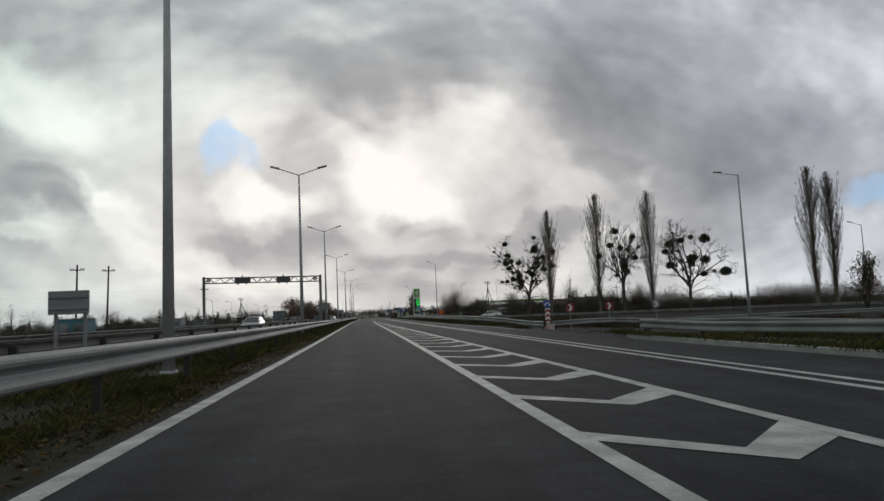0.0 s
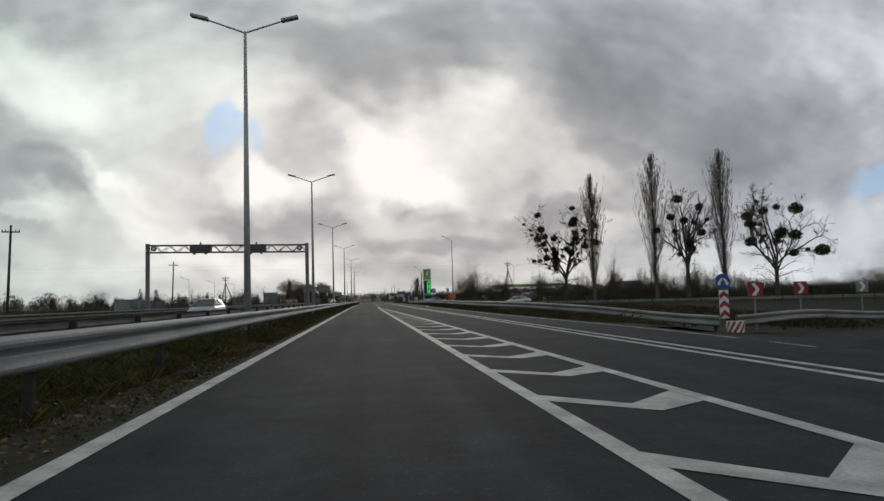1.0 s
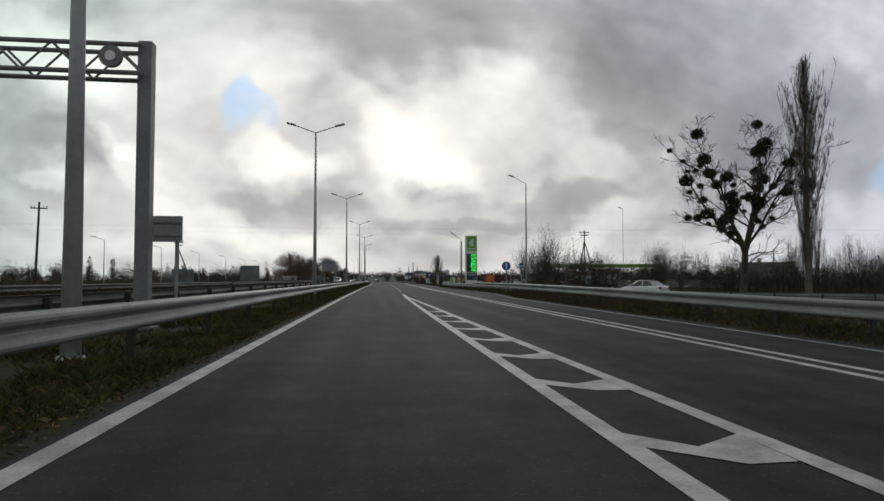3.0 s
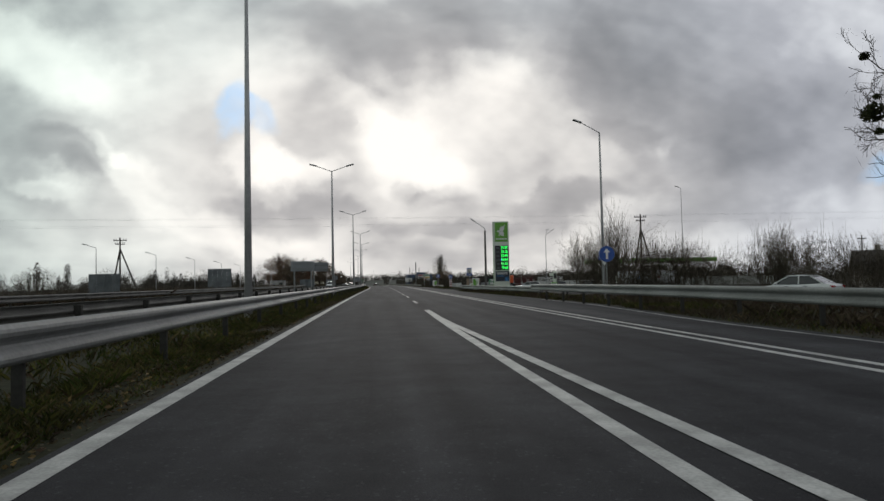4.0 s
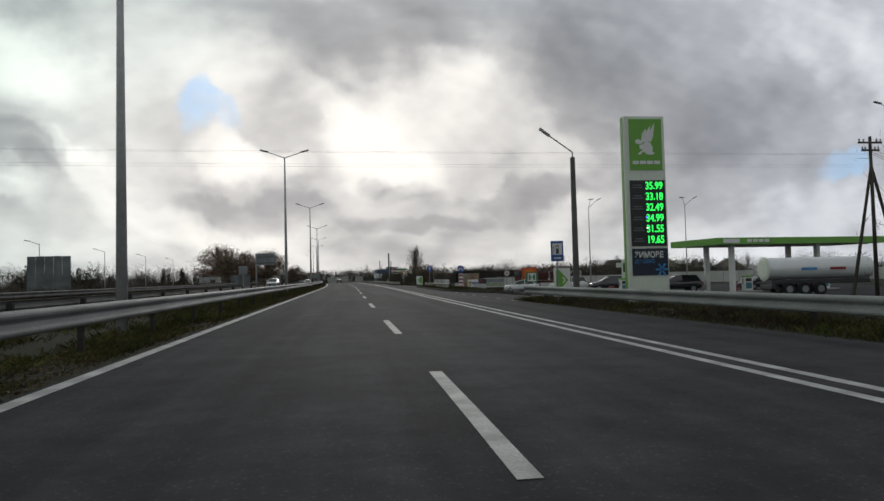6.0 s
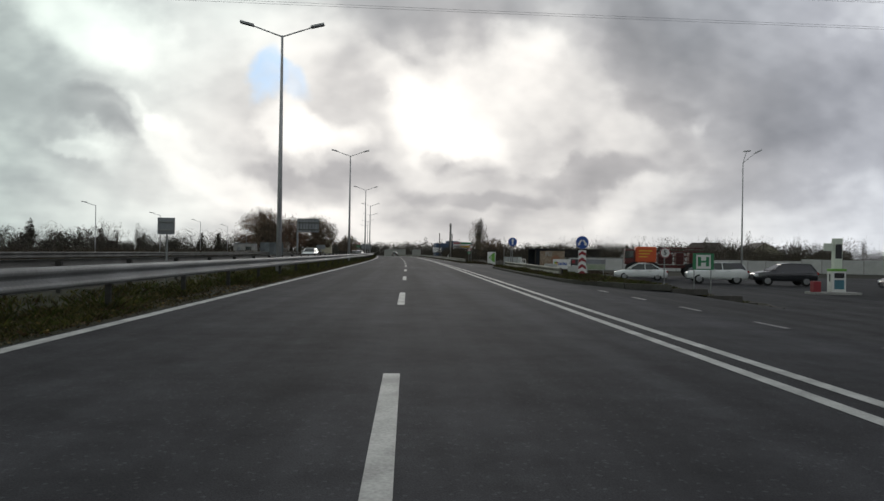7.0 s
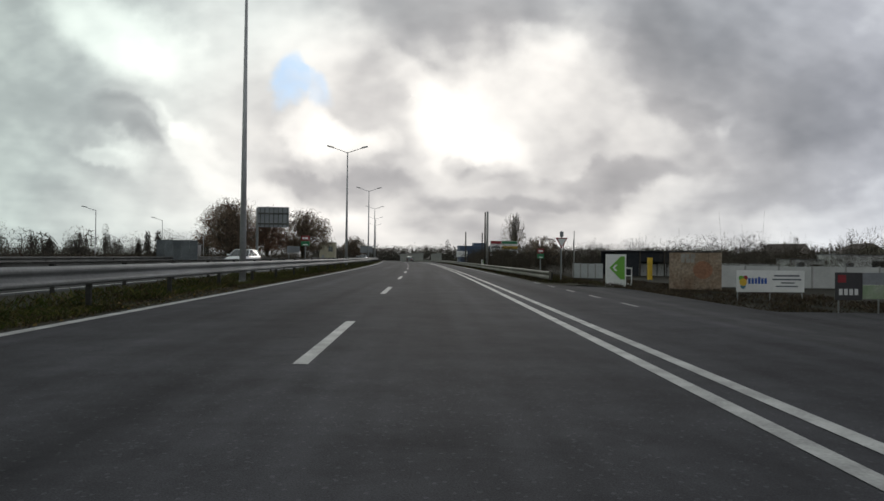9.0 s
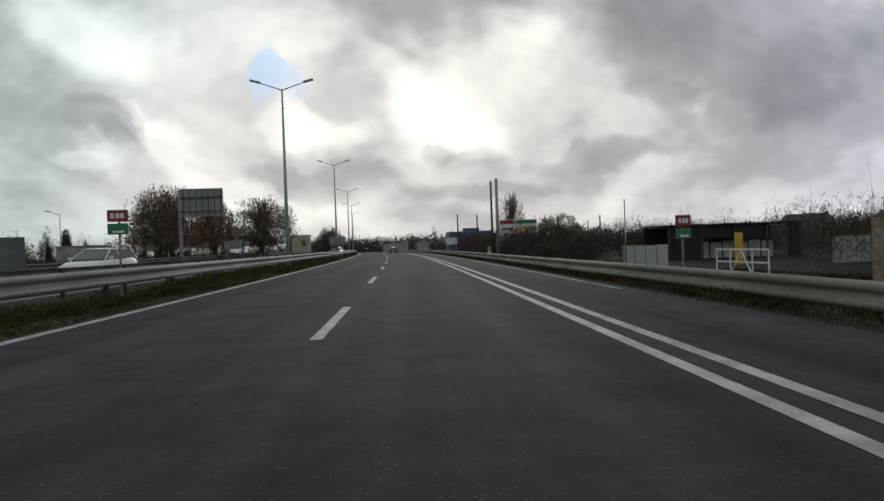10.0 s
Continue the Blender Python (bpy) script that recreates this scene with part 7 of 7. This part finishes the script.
house(128, 392, 12, 12, 2.4, 6.2, PLASTER, ROOF_BROWN, "cream house with a brown gable roof behind a fence", -8)
house(122, 422, 14, 12, 2.4, 6.6, BRICKWALL, ROOF_BROWN, "low house with a brown gable roof", 35)
house(180, 430, 12, 12, 2.4, 6.4, BRICKWALL, ROOF, "low house with a dark gable roof", -20)
house(52.5, 156, 8, 6, 1.0, 3.3, BRICKWALL, ROOF, "low dark-roofed house behind a hedge", 60)
kiosk(43.5, 263.5, 6.0, 3.0, 2.7, WHITE, "long white site cabin behind a yard", 2)
kiosk(37.4, 262.6, 3.0, 2.6, 2.2, WHITE, "small white site cabin behind a yard", 2)
o = kiosk(16.7, 402, 11.6, 6, 6.0, CONC_BLUE, "blue-clad flat-roofed building at the far bend", 6)
plate(o, "roof_house", CONC_BLUE, -1.5, 2.6, 6.02, 6.9, 0, 3.0, 0.03)
kiosk(-31.6, 422, 5.0, 4.0, 6.2, PLASTER, "small yellowish building beyond the opposite carriageway", 0)
panel_fence(0.2, 400, -10.6, 490, 2.1, -1.5, CONCRETE, "long pale concrete panel wall along the far bend", 3.0)
panel_fence(5.4, 384, 2.6, 397, 2.0, -1.2, CONCRETE, "short pale concrete wall beside a far gateway", 3.0)

# ---- vehicles ----
TYRE = surface("tyre rubber", (0.018, 0.018, 0.019), 0.85, 0, (0.03, 0.03, 0.03), 3, 30, 0.15, 0.1)
RIM = surface("alloy rim", (0.42, 0.43, 0.44), 0.35, 0.8, (0.3, 0.3, 0.31), 3, 20, 0.1, 0.0)
CAR_WHITE = surface("white car paint", (0.66, 0.67, 0.67), 0.25, 0, (0.58, 0.59, 0.59), 0.7, 9, 0.05, 0.0, coat=0.6)
CAR_SILVER = surface("silver car paint", (0.36, 0.37, 0.38), 0.3, 0.5, (0.3, 0.31, 0.32), 0.7, 9, 0.06, 0.0, coat=0.6)
CAR_DARK = surface("black car paint", (0.014, 0.015, 0.018), 0.22, 0, (0.02, 0.021, 0.024), 0.7, 9, 0.1, 0.0, coat=0.7)
LAMP_RED = surface("red tail lamp", (0.3, 0.01, 0.012), 0.25, 0, (0.24, 0.01, 0.01), 3, 20, 0.1, 0.0)
LAMP_CLEAR = surface("clear headlamp", (0.5, 0.52, 0.54), 0.4, 0, (0.6, 0.62, 0.64), 3, 20, 0.05, 0.0)


def loft(bm, rings):
    """Closed rings of vertices joined into a skin with end caps."""
    vs = [[bm.verts.new(p) for p in r] for r in rings]
    n = len(vs[0])
    for a, b in zip(vs, vs[1:]):
        for k in range(n):
            bm.faces.new((a[k], a[(k + 1) % n], b[(k + 1) % n], b[k]))
    bm.faces.new(vs[0][::-1]), bm.faces.new(vs[-1])
    bmesh.ops.recalc_face_normals(bm, faces=bm.faces)


def wheel(o, x, y, r, w, k):
    bm = B()
    rod(bm, (x - w / 2, y, r), (x + w / 2, y, r), r, None, 20)
    bmesh.ops.bevel(bm, geom=[e for e in bm.edges if abs(e.verts[0].co.x - e.verts[1].co.x) < 1e-4], offset=0.03, segments=2, affect="EDGES")
    t = part("wheel", bm, TYRE, o)
    bm = B()
    rod(bm, (x + k * w * 0.44, y, r), (x + k * (w * 0.5 + 0.012), y, r), r * 0.64, r * 0.56, 16)
    rim = part("rim", bm, RIM, t)
    for i in range(5):
        bm = B()
        a = i * 2 * math.pi / 5
        rod(bm, (x + k * (w * 0.5 + 0.014), y + 0.05 * math.cos(a), r + 0.05 * math.sin(a)), (x + k * (w * 0.5 + 0.014), y + r * 0.55 * math.cos(a), r + r * 0.55 * math.sin(a)), 0.03, 0.022, 5)
        part("spoke", bm, RIM, t)


def car(x, y, rz, kind, paint, label, z=None):
    """A car that looks along local +y. kind: sedan, wagon or suv."""
    up = {"sedan": 0.0, "wagon": 0.03, "suv": 0.2}[kind]
    o = thing("car", pose(x, y, land(x, y) if z is None else z, 0, 0, rz), label, "car", "cars")
    hood, belt, roof = 0.86 + up, 0.92 + up, 1.43 + up * 1.15
    tail = 0.98 + up if kind == "sedan" else 1.0 + up
    L = 2.2 if kind != "suv" else 2.25

    def ring(y, lo, hi, w):
        return [(-w * 0.9, y, lo), (-w, y, lo + 0.16), (-w, y, hi - 0.16), (-w * 0.9, y, hi - 0.02), (-w * 0.5, y, hi), (w * 0.5, y, hi), (w * 0.9, y, hi - 0.02), (w, y, hi - 0.16), (w, y, lo + 0.16), (w * 0.9, y, lo)]

    bm = B()
    low = 0.24 + up * 0.6
    loft(bm, [ring(-L, low + 0.14, tail - 0.2, 0.70), ring(-L + 0.12, low + 0.02, tail - 0.06, 0.84), ring(-L + 0.6, low, tail, 0.89), ring(-0.8, low, belt + 0.02, 0.905), ring(0.5, low, belt, 0.905),
              ring(1.0, low, hood + 0.05, 0.90), ring(1.6, low, hood - 0.02, 0.87), ring(L - 0.12, low + 0.02, hood - 0.14, 0.80), ring(L, low + 0.12, hood - 0.3, 0.66)])
    bmesh.ops.bevel(bm, geom=bm.edges[:], offset=0.015, segments=1, affect="EDGES")
    body = part("body", bm, paint, o, smooth=True)
    a, b = (-1.75, -0.95) if kind == "sedan" else (-2.12, -1.75)

    def cab(y, lo, hi, w0, w1):
        return [(-w0, y, lo), (-w1, y, hi - 0.05), (-w1 * 0.88, y, hi), (w1 * 0.88, y, hi), (w1, y, hi - 0.05), (w0, y, lo)]

    bm = B()
    loft(bm, [cab(a, belt - 0.03, belt + 0.03, 0.80, 0.76), cab(b, belt - 0.03, roof - 0.04, 0.82, 0.62), cab(-0.3, belt - 0.03, roof, 0.82, 0.64), cab(0.25, belt - 0.03, roof - 0.03, 0.82, 0.63), cab(1.12, belt - 0.03, belt + 0.02, 0.80, 0.76)])
    part("glasshouse", bm, GLASS, o, "dark tinted glass")
    bm = B()
    loft(bm, [[(-0.56, b - 0.05, roof - 0.035), (-0.58, b - 0.05, roof - 0.01), (0.58, b - 0.05, roof - 0.01), (0.56, b - 0.05, roof - 0.035)], [(-0.63, -0.3, roof - 0.03), (-0.6, -0.3, roof + 0.03), (0.6, -0.3, roof + 0.03), (0.63, -0.3, roof - 0.03)], [(-0.62, 0.3, roof - 0.05), (-0.58, 0.3, roof + 0.0), (0.58, 0.3, roof + 0.0), (0.62, 0.3, roof - 0.05)]])
    part("roof", bm, paint, o)
    for k in (-1, 1):
        for y0, z0, y1, z1 in ((1.1, belt, 0.27, roof - 0.05), (-0.35, belt, -0.32, roof - 0.03), (a + 0.05, belt, b, roof - 0.06)):
            bm = B()
            rod(bm, (k * 0.815, y0, z0), (k * 0.635, y1, z1), 0.035, 0.03, 6)
            part("pillar", bm, paint, o)
        for y in (-1.36, 1.36):
            wheel(o, k * 0.78, y, 0.32 + up * 0.25, 0.21, k)
        bm = B()
        box(bm, k * 0.62 - 0.2, k * 0.62 + 0.2, L - 0.22, L - 0.02, hood - 0.38, hood - 0.2, 0.03)
        part("headlight", bm, LAMP_CLEAR, o)
        bm = B()
        box(bm, k * 0.66 - 0.17, k * 0.66 + 0.17, -L + 0.0, -L + 0.2, tail - 0.33, tail - 0.14, 0.03)
        part("tail_light", bm, LAMP_RED, o)
        bm = B()
        box(bm, k * 0.98 - 0.09, k * 0.98 + 0.09, 0.78, 0.9, belt, belt + 0.14, 0.03)
        part("mirror", bm, paint, o)
        for y in (-0.75, 0.3):
            bm = B()
            box(bm, k * 0.907 - 0.012, k * 0.907 + 0.012, y - 0.1, y + 0.1, belt - 0.13, belt - 0.1, 0.004)
            part("door_handle", bm, BLACK, o)
    bm = B()
    box(bm, -0.3, 0.3, -L - 0.012, -L + 0.02, tail - 0.5, tail - 0.38, 0.004)
    part("number_plate", bm, WHITE, o)
    bm = B()
    box(bm, -0.5, 0.5, L - 0.06, L + 0.012, low + 0.12, low + 0.28, 0.01)
    part("grille", bm, BLACK, o)
    return o


car(23.4, 127.2, 34, "sedan", CAR_WHITE, "white sedan on the joining side road")
car(21.2, 212.9, 74, "sedan", CAR_WHITE, "white sedan in the petrol station yard")
car(25.2, 207.2, 74, "suv", CAR_WHITE, "white sport utility car in the petrol station yard")
car(29.3, 205.0, 80, "suv", CAR_DARK, "black sport utility car in the petrol station yard")
car(31.6, 194.0, 80, "suv", CAR_DARK, "black car waiting by the petrol canopy")
car(42.0, 196.5, 96, "wagon", CAR_DARK, "dark car beside a fuel pump")
car(-12.2, 73, 178, "wagon", CAR_SILVER, "silver estate car on the opposite carriageway")
car(-13.2, 255, 177, "wagon", CAR_WHITE, "white estate car on the opposite carriageway")
car(-12.8, 350, 175, "sedan", CAR_SILVER, "silver car far along the opposite carriageway")
car(-16.0, 372, 175, "sedan", CAR_DARK, "dark car far along the opposite carriageway")
car(-3.5, 395, -5, "sedan", CAR_DARK, "dark car far ahead on the road")

MACHINE_RED = surface("red machine paint", (0.11, 0.013, 0.011), 0.65, 0, (0.06, 0.010, 0.009), 0.8, 10, 0.15, 0.05)
MACHINE_ORANGE = surface("orange machine paint", (0.46, 0.065, 0.012), 0.6, 0, (0.48, 0.07, 0.015), 0.8, 10, 0.1, 0.05)


def big_wheel(o, x, y, z, r, w):
    bm = B()
    rod(bm, (x, y - w / 2, z), (x, y + w / 2, z), r, None, 22)
    bmesh.ops.bevel(bm, geom=[e for e in bm.edges if abs(e.verts[0].co.y - e.verts[1].co.y) < 1e-4], offset=0.08, segments=2, affect="EDGES")
    t = part("wheel", bm, TYRE, o)
    bm = B()
    rod(bm, (x, y - w / 2 - 0.02, z), (x, y - w / 2 + 0.1, z), r * 0.5, r * 0.55, 16)
    part("rim", bm, BACK, t)


def sprayer():
    """A large red farm machine with an orange tank, a long folded frame and big wheels."""
    g = land(24.8, 219.0)
    o = thing("farm_machine", pose(25.5, 219.2, g, 0, 0, -14), "large red and orange farm machine with black tyres", "farm machine")
    bm = B()
    box(bm, -2.6, 3.6, -0.5, 0.6, 0.95, 1.25, 0.04)
    part("chassis", bm, MACHINE_RED, o)
    bm = B()
    box(bm, -2.5, -0.6, -0.95, 0.9, 1.45, 2.95, 0.12)
    t = part("tank", bm, MACHINE_ORANGE, o, "orange tank with pale lettering bars")
    for i in range(3):
        bm = B()
        box(bm, -2.2, -1.0 - 0.2 * i, -0.965, -0.952, 2.5 - 0.28 * i, 2.6 - 0.28 * i, 0)
        part("letter_bar", bm, YELLOW, t)
    bm = B()
    box(bm, -3.5, -2.55, -0.85, 0.85, 1.25, 2.7, 0.12)
    c = part("cab", bm, MACHINE_RED, o)
    bm = B()
    box(bm, -3.52, -2.7, -0.87, -0.855, 1.85, 2.55, 0.0)
    part("window", bm, GLASS, c)
    bm = B()
    box(bm, -0.4, 0.9, -0.7, 0.7, 1.3, 2.3, 0.08)
    part("engine_cover", bm, MACHINE_RED, o)
    for z in (1.6, 2.05, 2.5, 2.85):
        for y in (-0.9, 0.8):
            bm = B()
            rod(bm, (-0.5, y, z), (3.7, y, z + 0.05), 0.045, None, 6)
            part("boom_tube", bm, MACHINE_RED, o)
    for i in range(9):
        for y in (-0.9, 0.8):
            bm = B()
            x = -0.4 + 0.46 * i
            rod(bm, (x, y, 1.6), (x + 0.4, y, 2.85 if i % 2 else 2.05), 0.032, None, 5)
            part("boom_brace", bm, MACHINE_RED, o)
    for x in (1.2, 2.4):
        bm = B()
        box(bm, x, x + 0.7, -0.8, 0.7, 1.3, 2.4, 0.06)
        part("hopper", bm, MACHINE_RED, o)
    for x, r in ((-2.6, 0.75), (-1.0, 0.75), (2.6, 0.72)):
        for y in (-0.85, 0.85):
            big_wheel(o, x, y, r, r, 0.45)


sprayer()


def tanker():
    g = land(35, 179)
    o = thing("tanker_trailer", pose(36.5, 179.5, g, 0, 0, -6), "white road tanker beside the petrol canopy", "tanker")
    bm = B()
    rod(bm, (-5.0, 0, 2.05), (3.0, 0, 2.05), 0.95, None, 28)
    for v in bm.verts:
        v.co.z = 2.05 + (v.co.z - 2.05) * 0.88
    part("tank", bm, CAR_WHITE, o, smooth=False)
    bm = B()
    rod(bm, (-5.09, 0, 2.05), (-5.0, 0, 2.05), 0.7, 0.93, 28)
    part("tank_end", bm, CREAM, o)
    bm = B()
    box(bm, -4.6, 3.0, -0.4, 0.4, 0.85, 1.2, 0.03)
    part("chassis", bm, BLACK, o)
    bm = B()
    box(bm, -4.9, -4.5, -0.9, 0.9, 0.55, 0.85, 0.03)
    part("bumper", bm, BLACK, o)
    for i in range(2):
        bm = B()
        box(bm, -2.6 + 2.2 * i, -1.4 + 2.2 * i, -0.965, -0.93, 1.9, 2.1, 0.0)
        part("letter_bar", bm, RED if i else SKYBLUE, o)
    for x in (-3.6, -2.4, -1.2):
        for y in (-0.85, 0.85):
            big_wheel(o, x, y, 0.5, 0.5, 0.35)


tanker()


def crate(x, y, w, d, h, material, label, rz=0.0):
    o = thing("crate", pose(x, y, land(x, y), 0, 0, rz), label, "crate", "yard crates")
    n = 5
    for i in range(n):
        plate(o, "slat", material, -w / 2, w / 2, h * i / n + 0.01, h * (i + 1) / n - 0.01, -d / 2, 0.03, 0.004)
        plate(o, "slat", material, -w / 2, w / 2, h * i / n + 0.01, h * (i + 1) / n - 0.01, d / 2, 0.03, 0.004)
    plate(o, "lid", material, -w / 2, w / 2, h, h + 0.04, 0, d, 0.01)
    for k in (-1, 1):
        plate(o, "side", material, k * w / 2 - 0.02, k * w / 2 + 0.02, 0, h, 0, d - 0.04, 0.004)


crate(16.5, 216, 1.5, 1.0, 1.0, PALE, "pale slatted crate at the yard's edge")
crate(13.6, 214, 0.9, 0.8, 1.0, PALE, "pale slatted crate beside a striped sign")
